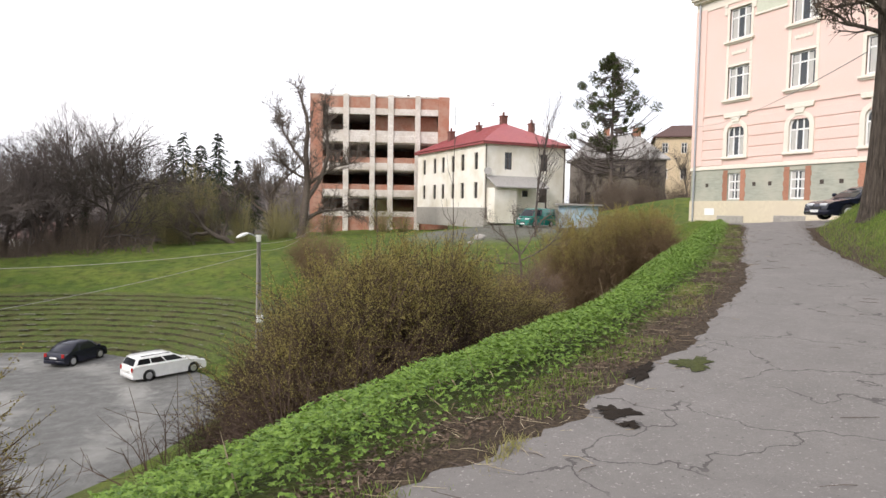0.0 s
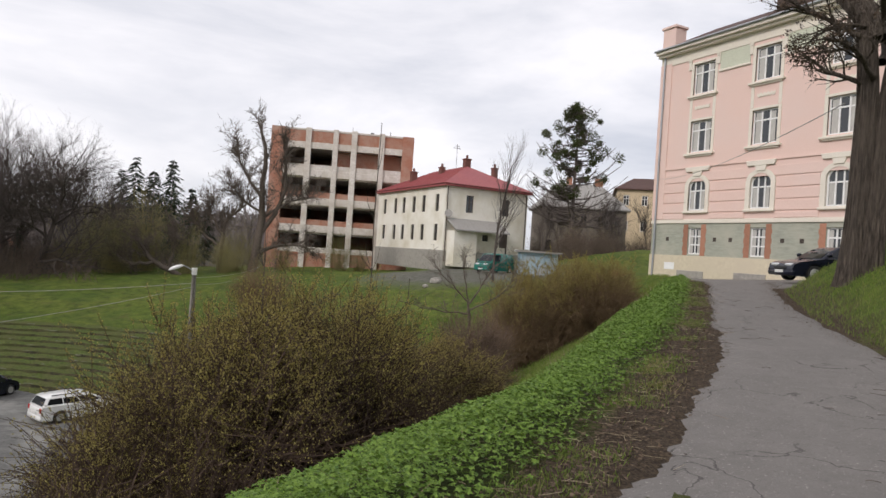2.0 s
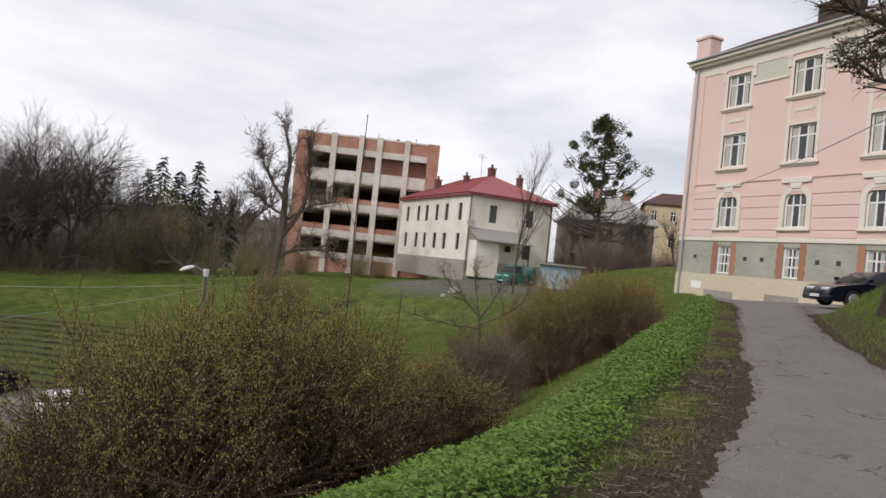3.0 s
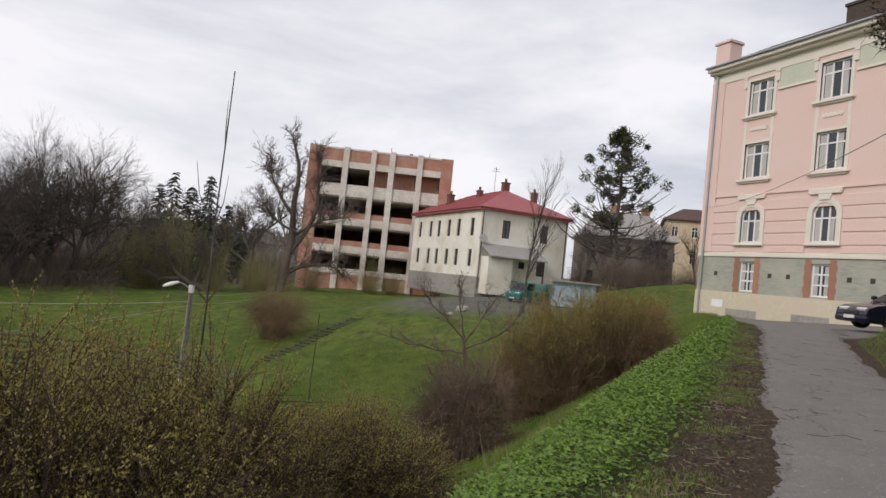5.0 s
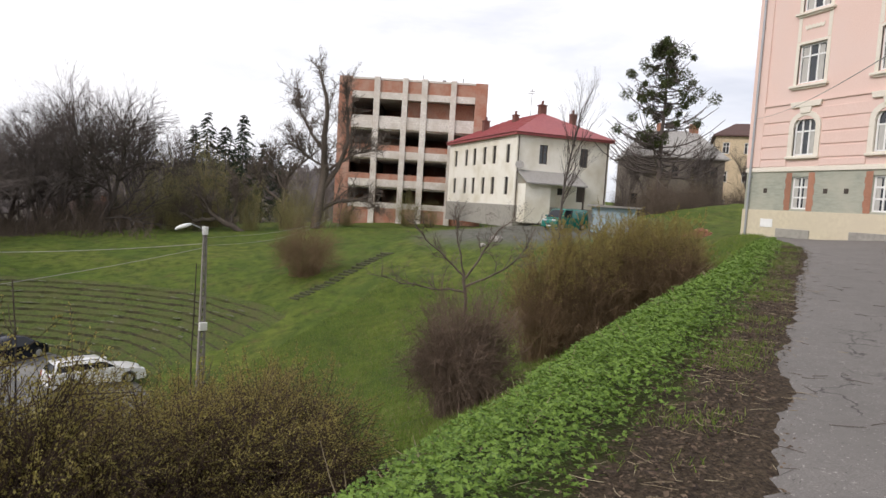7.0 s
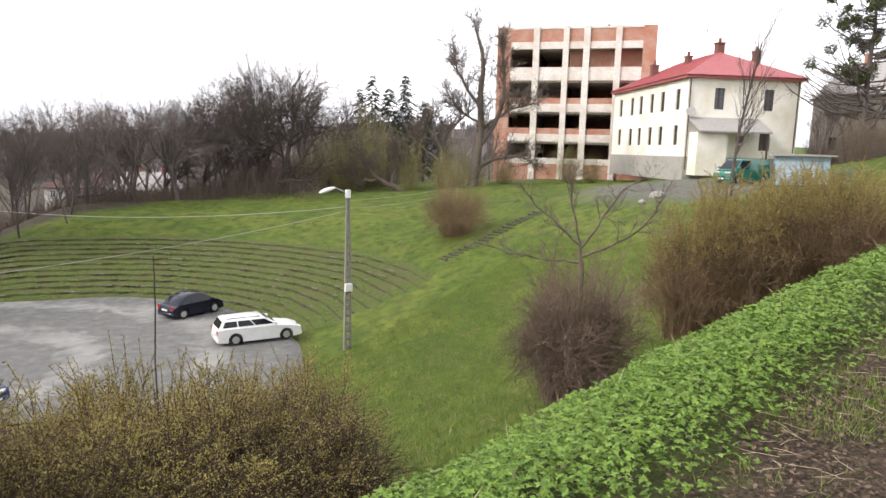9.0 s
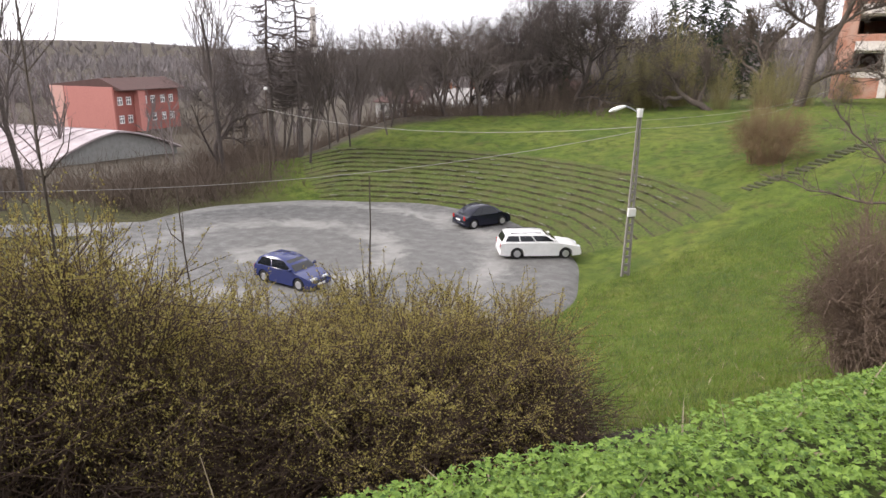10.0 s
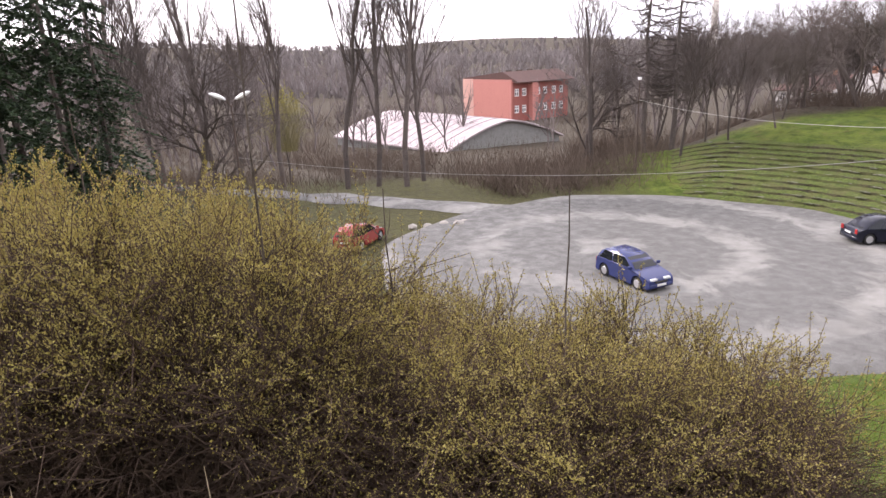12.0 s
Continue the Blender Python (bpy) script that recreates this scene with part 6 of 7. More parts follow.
# slim birch by the yard and the small forked tree on the slope
BIR = tree_pair(311, 10.5, 0.11, 3, (17, 7, 5), 0.55, wander=0.06, first=0.18, upright=0.7, lens=(0.33, 0.5, 0.5))
plant_tree("young_birch", BIR, 33.4, 49.0, 1.0, 0, "slim bare young tree beside the yard")
for k, (x, y, sc) in enumerate([(55, 71.5, 0.75), (60.5, 74, 0.85), (65, 71, 0.8), (69.5, 73, 0.8), (73.5, 70, 0.75)]):
    plant_tree("bare_tree", BARE[k % 4], x, y, sc * 0.7, 55 * k, "small bare tree before the brown house", "trees by the houses")
FORK = limbed_tree(312, [
    ([(0.1, -3.0), (0.06, -1.2), (0.02, -0.2), (-0.05, 0.6)], 0.06, 0.04),
    ([(0, 0.15), (-0.7, 0.2), (-1.5, 0.26), (-2.5, 0.52)], 0.03, 0.008),
    ([(-0.05, 0.55), (-0.55, 1.0), (-1.2, 1.55), (-1.45, 1.9)], 0.03, 0.008),
    ([(-0.05, 0.6), (-0.3, 1.4), (-0.36, 2.2)], 0.028, 0.008),
    ([(-0.03, 0.5), (0.48, 1.3), (0.75, 1.8), (1.2, 2.1)], 0.03, 0.008),
    ([(0, 0.3), (0.85, 0.65), (1.5, 1.2), (1.78, 1.85)], 0.03, 0.008)], 16, 6, 0.9, M_BARKPALE, 0.5)
plant_tree("small_tree", FORK, 13.6, 19.3, 1.0, -13, "small bare tree with wide forked limbs", dz=2.85)


def sapling(x, y, z0, z1, seed, twigs):
    g = np.random.default_rng(seed)
    m = 9
    zz = np.linspace(z0, z1, m)
    p = np.c_[x + np.cumsum(g.normal(0, 0.02, m)), y + np.cumsum(g.normal(0, 0.02, m)), zz]
    t = thing("sapling", pose(x, y, z0), "thin upright bare sapling rising from the bushes", "sapling", "saplings in the hedge")
    V, F = tubes(p[None] - np.array([x, y, z0]), np.linspace(0.015, 0.005, m)[None], 5)
    put("stem", mesh_np("stem", V, [F], M_BARK, smooth=True), t)
    q = []
    for k in range(twigs):
        u = g.uniform(0.4, 0.95) * (m - 1)
        o = p[int(u)] - np.array([x, y, z0])
        a = g.uniform(0, 6.28)
        ln = g.uniform(0.15, 0.5)
        q.append(np.array([o, o + np.array([math.cos(a) * .45, math.sin(a) * .45, 0.5]) * ln, o + np.array([math.cos(a) * .6, math.sin(a) * .6, 1.1]) * ln]))
    for k in q:
        V, F = tubes(k[None], np.array([[0.006, 0.0045, 0.002]]), 3)
        put("twig", mesh_np("twig", V, [F], M_BARK), t)


sapling(5.78, 8.93, land1(5.78, 8.93) - 0.1, 2.85, 1, 12)
sapling(7.27, 10.79, land1(7.27, 10.79) - 0.1, 0.62, 2, 3)
sapling(4.2, 8.0, land1(4.2, 8.0) - 0.1, 1.3, 3, 7)
sapling(6.0, 9.9, land1(6.0, 9.9) - 0.1, 0.55, 4, 4)


def big_tree():
    """The old tree with ridged bark on the bank."""
    g = np.random.default_rng(88)
    x, y = 18.0, 9.25
    t = thing("old_tree", pose(x, y, land1(x, y) - 0.3), "old tree with deeply ridged grey bark and bare crown", "tree")
    k, m = 120, 44
    a = np.linspace(0, 2 * np.pi, k, endpoint=False)
    # two ridged stems grown together at the foot
    for side, r0, ph in ((-1, 0.21, 0.0), (1, 0.2, 1.7)):
        V = []
        for i in range(m):
            z = 6.4 * i / (m - 1)
            r = r0 * (1 + 0.55 * math.exp(-z * 1.5)) * (1 - 0.03 * z)
            rr = r * (1 + 0.11 * np.sin(4 * a + 0.3 * z + ph) + 0.16 * np.abs(np.sin(5 * a - 0.25 * z + 0.5 * np.sin(1.1 * z + ph))) ** 0.7 + 0.07 * np.abs(np.sin(13 * a + 0.9 * z + 0.8 * np.sin(2.3 * z))) + 0.02 * np.sin(41 * a + 2.2 * z))
            off = side * (0.15 + 0.012 * z + 0.12 * max(0, z - 4.2) ** 1.5 * 0.5)
            V.append(np.c_[rr * np.cos(a) + 0.55 * off + 0.03 * z, rr * np.sin(a) - 0.84 * off - 0.02 * z, np.full(k, z)])
        V = np.concatenate(V)
        i = np.arange(m * k).reshape(m, k)
        j = np.roll(i, -1, 1)
        F = np.stack([i[:-1], j[:-1], j[1:], i[1:]], -1).reshape(-1, 4)
        put("trunk", mesh_np("trunk", V, [F], M_BARK, smooth=True), t)
    put("burl", Geo().cyl(0, 0, 0, 0.3, 0.2, 0.08, 9).mesh("burl", M_BARK, smooth=True), t, pose(0.42, -0.28, 4.0, 60, 30, 0))
    lines = [[], [], [], []]
    for q, (dx, dy, dz, ln, r) in enumerate([(-0.75, 0.75, 0.2, 2.0, 0.09), (-0.9, 0.1, 0.5, 2.2, 0.10), (-0.3, 0.4, 1.0, 5.0, 0.24), (0.5, -0.4, 1.1, 5.5, 0.26), (0.9, 0.4, 0.5, 4.0, 0.15), (0.1, -1.0, 0.55, 4.0, 0.15), (-0.5, 0.9, -0.05, 1.7, 0.07), (-0.9, 0.6, 0.6, 2.6, 0.10), (0.0, 0.1, 1.2, 5.2, 0.24), (-0.8, 0.5, -0.25, 1.6, 0.06), (-0.6, -0.5, 0.4, 3.4, 0.11)]):
        sub = tree_lines(g, ln * (1 if q in (2, 3, 8) else 0.82), r * (1 if q in (2, 3, 8) else 0.72), 2, (11, 9), 0.75, first=0.25, wander=0.22, upright=0.1, lens=(0.5, 0.5), lean=(0, 0))
        d = unit(np.array([dx, dy, dz]))
        u = unit(np.cross(d, np.array([0.2, 0.1, 1.0])))
        B = np.stack([u, np.cross(d, u), d], 1)
        o = np.array([0.12 + 0.2 * dx, -0.1 + 0.2 * dy, 4.7 + 0.15 * q if q not in (2, 3, 8) else 5.8])
        for lv in range(3):
            lines[lv + 1] += [(p @ B.T + o, rr) for p, rr in sub[lv]]
    V, F, M = lines_mesh([[], lines[1], [], []], (8, 6, 3, 3))
    put("limb", mesh_np("limb", V, F, M_BARK, smooth=True), t)
    V, F, M = lines_mesh([[], [], lines[2], lines[3]], (8, 6, 4, 3))
    put("crown", mesh_np("crown", V, F, M_BARK), t)
    # dry seed clusters on the twigs
    pts = np.array([p[-1] for p, r in lines[3]])
    pts = pts[g.uniform(0, 1, len(pts)) < 0.10]
    o = np.repeat(pts, 14, 0) + g.normal(0, 0.06, (len(pts) * 14, 3))
    put("dry_foliage", mesh_np("dry_foliage", *(lambda vf: (vf[0], [vf[1]]))(blades(o, unit(g.normal(0, 1, o.shape)), unit(g.normal(0, 1, o.shape)), g.uniform(0.06, 0.11, len(o)), g.uniform(0.03, 0.05, len(o)))), M_LITTER), t)


big_tree()

# ---- lamps, cables, fence ----
M_POST = surface("concrete_post", (0.27, 0.25, 0.22), (0.18, 0.165, 0.15), 12.0, 2.0, 0.92, bump=0.3)
M_LAMP = plain("lamp_enamel", (0.78, 0.78, 0.75), 0.4)
M_CABLE = plain("grey_cable", (0.30, 0.29, 0.27), 0.6)
M_BLACK = plain("black_rubber", (0.02, 0.02, 0.02), 0.8, spec=0.3)


def lamp_head(parent, m):
    g = Geo()
    k = 10
    rings = []
    for u, w, h in ((0, .05, .05), (.08, .1, .09), (.3, .15, .13), (.55, .15, .13), (.75, .1, .09), (.85, .03, .03)):
        rings.append([(u, w * math.cos(a), h * math.sin(a) * (1 if math.sin(a) > 0 else 0.55)) for a in [2 * math.pi * i / k for i in range(k)]])
    v = [p for r in rings for p in r]
    f = [(r * k + i, r * k + (i + 1) % k, (r + 1) * k + (i + 1) % k, (r + 1) * k + i) for r in range(len(rings) - 1) for i in range(k)]
    g.add(v, f + [tuple(range(k)), tuple(range(len(v) - k, len(v)))])
    return put("lamp_head", g.mesh("lamp_head", M_LAMP, smooth=True), parent, m, label="white street lamp head")


def lattice_lamp(x, y, ztop):
    z0 = land1(x, y) - 0.2
    h = ztop - z0
    t = thing("street_lamp", pose(x, y, z0, 0, 0, 25), "perforated concrete street lamp post with white head", "street lamp")
    w0, w1 = 0.17, 0.10
    for sgn in (-1, 1):
        put("post_leg", Geo().add([(sgn * w0 - .045, -.09, 0), (sgn * w0 + .045, -.09, 0), (sgn * w0 + .045, .09, 0), (sgn * w0 - .045, .09, 0), (sgn * w1 * .6 - .035, -.06, h), (sgn * w1 * .6 + .035, -.06, h), (sgn * w1 * .6 + .035, .06, h), (sgn * w1 * .6 - .035, .06, h)], [(3, 2, 1, 0), (4, 5, 6, 7), (0, 1, 5, 4), (1, 2, 6, 5), (2, 3, 7, 6), (3, 0, 4, 7)]).mesh("post_leg", M_POST), t)
    z = 0.3
    while z < h:
        w = w0 + (w1 * .6 - w0) * z / h
        put("rung", Geo().box(-w + .03, -.05, z, w - .03, .05, z + .13).mesh("rung", M_POST), t)
        z += 0.42
    put("post_cap", Geo().cyl(0, 0, h - .05, h + .35, .14, .16, 10).mesh("post_cap", M_LAMP), t, label="white insulator cap")
    put("junction_box", Geo().box(-.2, -.2, h * .405, .2, -.05, h * .405 + .42).mesh("junction_box", M_LAMP, .02), t, label="pale metal junction box")
    arm = [(0, 0, h + .1), (-.35, 0, h + .33), (-.8, 0, h + .5)]
    V, F = tubes(np.array([arm]), np.array([[.03, .03, .03]]), 6)
    put("arm", mesh_np("arm", V, [F], M_ZINC), t)
    lamp_head(t, pose(-.72, 0, h + .46, 0, 18, 180))
    return t


lattice_lamp(7.46, 39.07, -1.0)


def pole_lamp(name, x, y, ztop, heads, label):
    z0 = land1(x, y) - 0.1
    h = ztop - z0
    t = thing(name, pose(x, y, z0), label, "street lamp")
    put("pole", Geo().cyl(0, 0, 0, h * .35, .09, .08, 8).cyl(0, 0, h * .35, h, .06, .045, 8).mesh("pole", M_RUST), t)
    for a in heads:
        V, F = tubes(np.array([[(0, 0, h - .1), (.16, 0, h + .2), (.3, 0, h + .3)]]), np.array([[.03, .03, .03]]), 6)
        arm = put("arm", mesh_np("arm", V, [F], M_RUST), t, pose(0, 0, 0, 0, 0, a))
        lamp_head(t, pose(.24 * math.cos(radians(a)), .24 * math.sin(radians(a)), h + .28, 0, -25, a) @ Matrix.Diagonal((1.0, 1.1, 1.1, 1)))
    return t


t = pole_lamp("street_lamp", -22.9, 52.2, -0.95, (), "slender dark lamp pole with small top light")
put("lamp_head", Geo().box(-.12, -.12, 0, .12, .12, .22).mesh("lamp_head", M_LAMP, .03), t, pose(0, 0, -0.95 - land1(-22.9, 52.2)))
pole_lamp("park_lamp", -22.9, 19.06, -0.55, (70, 250), "park lamp post with two curved white heads")


def cable(a, b, sag, r=0.013):
    u = np.linspace(0, 1, 25)[:, None]
    p = np.array(a) * (1 - u) + np.array(b) * u
    p[:, 2] -= (sag * 4 * u * (1 - u))[:, 0]
    V, F = tubes(p[None], np.full((1, 25), r), 4)
    return put("cable", mesh_np("cable", V, [F], M_CABLE), label="thin sagging overhead cable strung between poles", category="cable", group="overhead cables")


cable((7.46, 39.07, -1.5), (-22.9, 52.2, -2.6), 0.9)
cable((7.46, 39.07, -1.7), (-22.9, 19.06, -3.2), 1.2)
cable((7.46, 39.07, -1.2), (27.5, 99.5, -0.5), 0.9)
cable((7.46, 39.07, -1.6), (26.0, 101.0, -1.2), 1.1)
cable((39.1, 36.0, 7.6), (17.6, 9.6, 5.2), 0.45, 0.012)


def fence():
    t = thing("metal_fence", Matrix(), "rusty upright metal bar fence on the bank", "fence")
    ss = np.arange(13.0, 28.0, 0.14)
    for k, s in enumerate(ss):
        x, y = xy(s, -5.3)
        z = land1(x, y) - 0.1
        tall = 0.12 if k % 16 == 0 else 0.0
        r = 0.045 if k % 16 == 0 else 0.011
        put("post" if k % 16 == 0 else "bar", Geo().cyl(x, y, z, z + 1.75 + tall, r, r * .8, 6).mesh("bar", M_RUST), t)
    for dz in (0.25, 1.5):
        pts = np.array([[*xy(s, -5.3), land1(*xy(s, -5.3)) + dz] for s in ss[::8]])
        V, F = tubes(pts[None], np.full((1, len(pts)), .018), 4)
        put("rail", mesh_np("rail", V, [F], M_RUST), t)


fence()

# ---- cars ----
M_TYRE = plain("tyre_rubber", (0.025, 0.025, 0.025), 0.85, spec=0.3)
M_RIM = plain("silver_rim", (0.55, 0.55, 0.56), 0.35, 0.7)
M_CARGLASS = plain("tinted_car_glass", (0.012, 0.014, 0.017), 0.05, spec=0.4)
M_HEADL = plain("headlight_glass", (0.62, 0.64, 0.66), 0.12, spec=0.8)
M_TAIL = plain("tail_light", (0.40, 0.02, 0.02), 0.2)
M_TRIM = plain("black_plastic_trim", (0.03, 0.03, 0.03), 0.6)
M_PLATE = plain("white_number_plate", (0.75, 0.75, 0.72), 0.5)


def paint(name, col):
    return plain(name, col, 0.22, 0.0, 0.25, 0.35)


KINDS = {
    # upper body line from tail to nose, and cabin outline: fractions of length and height
    "estate": dict(body=[(0, .30), (0.0, .56), (.03, .62), (.10, .64), (.66, .63), (.75, .60), (.92, .52), (.985, .45), (1, .30)], cabin=[(.015, .61), (.07, .93), (.13, .985), (.42, 1.0), (.53, .97), (.62, .84), (.735, .60)], wheels=(.205, .805)),
    "hatch": dict(body=[(0, .30), (0.0, .54), (.03, .62), (.70, .62), (.78, .58), (.93, .50), (.985, .43), (1, .30)], cabin=[(.02, .60), (.08, .88), (.16, .985), (.38, 1.0), (.52, .96), (.64, .82), (.75, .59)], wheels=(.19, .81)),
    "saloon": dict(body=[(0, .30), (0.0, .56), (.03, .63), (.17, .66), (.68, .63), (.77, .60), (.93, .52), (.985, .44), (1, .30)], cabin=[(.12, .64), (.24, .93), (.32, .99), (.46, 1.0), (.55, .97), (.65, .83), (.75, .60)], wheels=(.20, .80)),
    "beetle": dict(body=[(0, .28), (.005, .42), (.05, .54), (.14, .62), (.3, .60), (.62, .60), (.76, .62), (.87, .58), (.96, .47), (1, .28)], cabin=[(.08, .56), (.16, .76), (.26, .91), (.36, .98), (.46, 1.0), (.56, .97), (.66, .88), (.74, .74), (.79, .60)], wheels=(.19, .80)),
    "van": dict(body=[(0, .22), (0.0, .52), (.005, .55), (.80, .55), (.87, .50), (.96, .44), (.99, .36), (1, .22)], cabin=[(.005, .54), (.015, .90), (.04, .985), (.4, 1.0), (.68, .98), (.73, .92), (.875, .52)], wheels=(.19, .82)),
}


def car(name, kind, L, W, Hh, col, m, label, group="parked cars"):
    k = KINDS[kind]
    t = thing(name, m, label, "van" if kind == "van" else "car", group)
    r = 0.31
    x0, x1 = k["wheels"][0] * L, k["wheels"][1] * L
    out = [(x * L, z * Hh) for x, z in k["body"]]
    low = [(L * .985, .2)]
    for cx in (x1, x0):
        low += [(cx + (r + .07), .18)] + [(cx + (r + .07) * math.cos(a), r + (r + .07) * math.sin(a)) for a in np.linspace(0.1, math.pi - 0.1, 8)] + [(cx - (r + .07), .18)]
    low += [(L * .015, .2)]
    body = Geo()
    poly = out + low
    n = len(poly)
    ys = [(-1, .90), (-1, 1.0), (1, 1.0), (1, .90)]
    v = []
    for q, (sg, f) in enumerate([(-1, 0), (-1, 1), (1, 1), (1, 0)]):
        for x, z in poly:
            inset = 0.0 if f else 0.05 + 0.0 * z
            nose = 0.10 * max(0, (x / L - .85) / .15) ** 2 + 0.07 * max(0, (.12 - x / L) / .12) ** 2
            if f:
                yy = sg * (W / 2 - nose - 0.06 * max(0, z / Hh - .45))
            else:
                yy = 0
            v.append((x, yy, z))
    # flank skins and the skin over the top
    body.add([p for p in v[n:2 * n]], [tuple(range(n))])
    body.add([p for p in v[2 * n:3 * n]], [tuple(range(n))[::-1]])
    body.add([p for p in v[n:3 * n]], [(i, (i + 1) % n, n + (i + 1) % n, n + i) for i in range(n)])
    bm_mesh = body.mesh("body", col, 0.03, True)
    put("body", bm_mesh, t)
    cab = [(x * L, z * Hh) for x, z in k["cabin"]]
    c = len(cab)

    def half(z, inset=0.0):
        return W / 2 - 0.045 - 0.17 * max(0, (z / Hh - .6) / .4) - inset
    cv = [(x, -half(z), z) for x, z in cab] + [(x, half(z), z) for x, z in cab]
    put("cabin", Geo().add(cv, [tuple(range(c)), tuple(range(c, 2 * c))[::-1]] + [(i, i + 1, c + i + 1, c + i) for i in range(c - 1)]).mesh("cabin", col, 0.025, True), t)
    # side glass, by bays between the pillars
    zb, zt = Hh * (k["cabin"][0][1] + (.085 if kind == "estate" else .05)), Hh * (.90 if kind == "estate" else .92)
    xs = np.array([p[0] for p in cab])
    zs = np.array([p[1] for p in cab])
    top = int(np.argmax(zs))

    def xl(z):
        return float(np.interp(z, zs[:top + 1], xs[:top + 1]))

    def xr(z):
        return float(np.interp(-z, -zs[top:], xs[top:]))
    bays = {"estate": (.0, .30, .62, 1), "hatch": (.0, .42, 1), "saloon": (.0, .46, 1), "beetle": (.0, .30, 1), "van": (.66, 1)}[kind]
    lo_a, lo_b, hi_a, hi_b = xl(zb) + .12, xr(zb) - .10, xl(zt) + .10, xr(zt) - .08
    for sg in (-1, 1):
        for p, q in zip(bays, bays[1:]):
            e = 0.03
            a, b = lo_a + (lo_b - lo_a) * p + e, lo_a + (lo_b - lo_a) * q - e
            d, f = hi_a + (hi_b - hi_a) * p + e, hi_a + (hi_b - hi_a) * q - e
            y0, y1 = sg * (half(zb) + .012), sg * (half(zt) + .012)
            put("side_window", Geo().add([(a, y0, zb), (b, y0, zb), (f, y1, zt), (d, y1, zt), (a, y0 - sg * .02, zb), (b, y0 - sg * .02, zb), (f, y1 - sg * .02, zt), (d, y1 - sg * .02, zt)], [(0, 1, 2, 3), (7, 6, 5, 4), (0, 4, 5, 1), (2, 6, 7, 3), (1, 5, 6, 2), (3, 7, 4, 0)]).mesh("side_window", M_CARGLASS), t)
    zf0, zf1 = Hh * (k["cabin"][-1][1] + .05), Hh * .93
    put("windscreen", Geo().add([(xr(zf0) + .02, -half(zf0) + .08, zf0), (xr(zf0) + .02, half(zf0) - .08, zf0), (xr((zf0 + zf1) / 2) + .03, half((zf0 + zf1) / 2) - .08, (zf0 + zf1) / 2), (xr(zf1) + .02, half(zf1) - .08, zf1), (xr(zf1) + .02, -half(zf1) + .08, zf1), (xr((zf0 + zf1) / 2) + .03, -half((zf0 + zf1) / 2) + .08, (zf0 + zf1) / 2)], [(0, 1, 2, 5), (5, 2, 3, 4)]).mesh("windscreen", M_CARGLASS), t)
    zr0, zr1 = Hh * (k["cabin"][0][1] + .05), Hh * .91
    put("rear_window", Geo().add([(xl(zr0) - .02, -half(zr0) + .1, zr0), (xl(zr0) - .02, half(zr0) - .1, zr0), (xl(zr1) - .02, half(zr1) - .1, zr1), (xl(zr1) - .02, -half(zr1) + .1, zr1)], [(0, 1, 2, 3)]).mesh("rear_window", M_CARGLASS), t)
    for x in (x0, x1):
        for sg in (-1, 1):
            w = put("wheel", None, t, pose(x, sg * (W / 2 - .11), r, 90, 0, 0))
            put("tyre", Geo().cyl(0, 0, -.1, .1, r, r, 20).mesh("tyre", M_TYRE, .02), w)
            put("rim", Geo().cyl(0, 0, -.112, .112, r * .64, r * .64, 14).mesh("rim", M_RIM, .01), w)
    put("front_bumper", Geo().box(L * .955, -W / 2 + .08, .2, L + .03, W / 2 - .08, .42).mesh("front_bumper", col, .05, True), t)
    put("rear_bumper", Geo().box(-.04, -W / 2 + .05, .2, L * .04, W / 2 - .05, .46).mesh("rear_bumper", col, .05, True), t)
    put("grille", Geo().box(L - .02, -.35, .44, L + .012, .35, .54).mesh("grille", M_TRIM, .01), t)
    put("number_plate", Geo().box(L + .03, -.26, .3, L + .045, .26, .41).mesh("number_plate", M_PLATE), t)
    put("rear_plate", Geo().box(-.055, -.26, .55, -.04, .26, .66).mesh("rear_plate", M_PLATE), t)
    for sg in (-1, 1):
        put("headlight", Geo().box(L * .955, sg * (W / 2 - .42) - .2, Hh * .385, L - .015, sg * (W / 2 - .42) + .2, Hh * .47).mesh("headlight", M_HEADL, .03, True), t, label="clear glass headlight")
        put("tail_light", Geo().box(-.012, sg * (W / 2 - .17) - .1, Hh * .42, .05, sg * (W / 2 - .17) + .1, Hh * .6).mesh("tail_light", M_TAIL, .02), t, label="red tail light")
        xm = xr(zb) - .12
        put("door_mirror", Geo().box(xm - .07, sg * (W / 2 + .06) - .09, zb + .0, xm + .07, sg * (W / 2 + .06) + .09, zb + .14).mesh("door_mirror", col, .03, True), t)
        put("sill_trim", Geo().box(x0 + r + .1, sg * (W / 2 - .03) - .02, .2, x1 - r - .1, sg * (W / 2 - .03) + .025, .27).mesh("sill_trim", M_TRIM), t)
        if kind == "estate":
            put("roof_rail", Geo().box(L * .12, sg * (W / 2 - .27) - .015, Hh * .985, L * .5, sg * (W / 2 - .27) + .015, Hh * 1.02).mesh("roof_rail", M_TRIM), t)
    return t


def facing(x, y, z, dx, dy):
    return pose(x, y, z, 0, 0, math.degrees(math.atan2(dy, dx)))


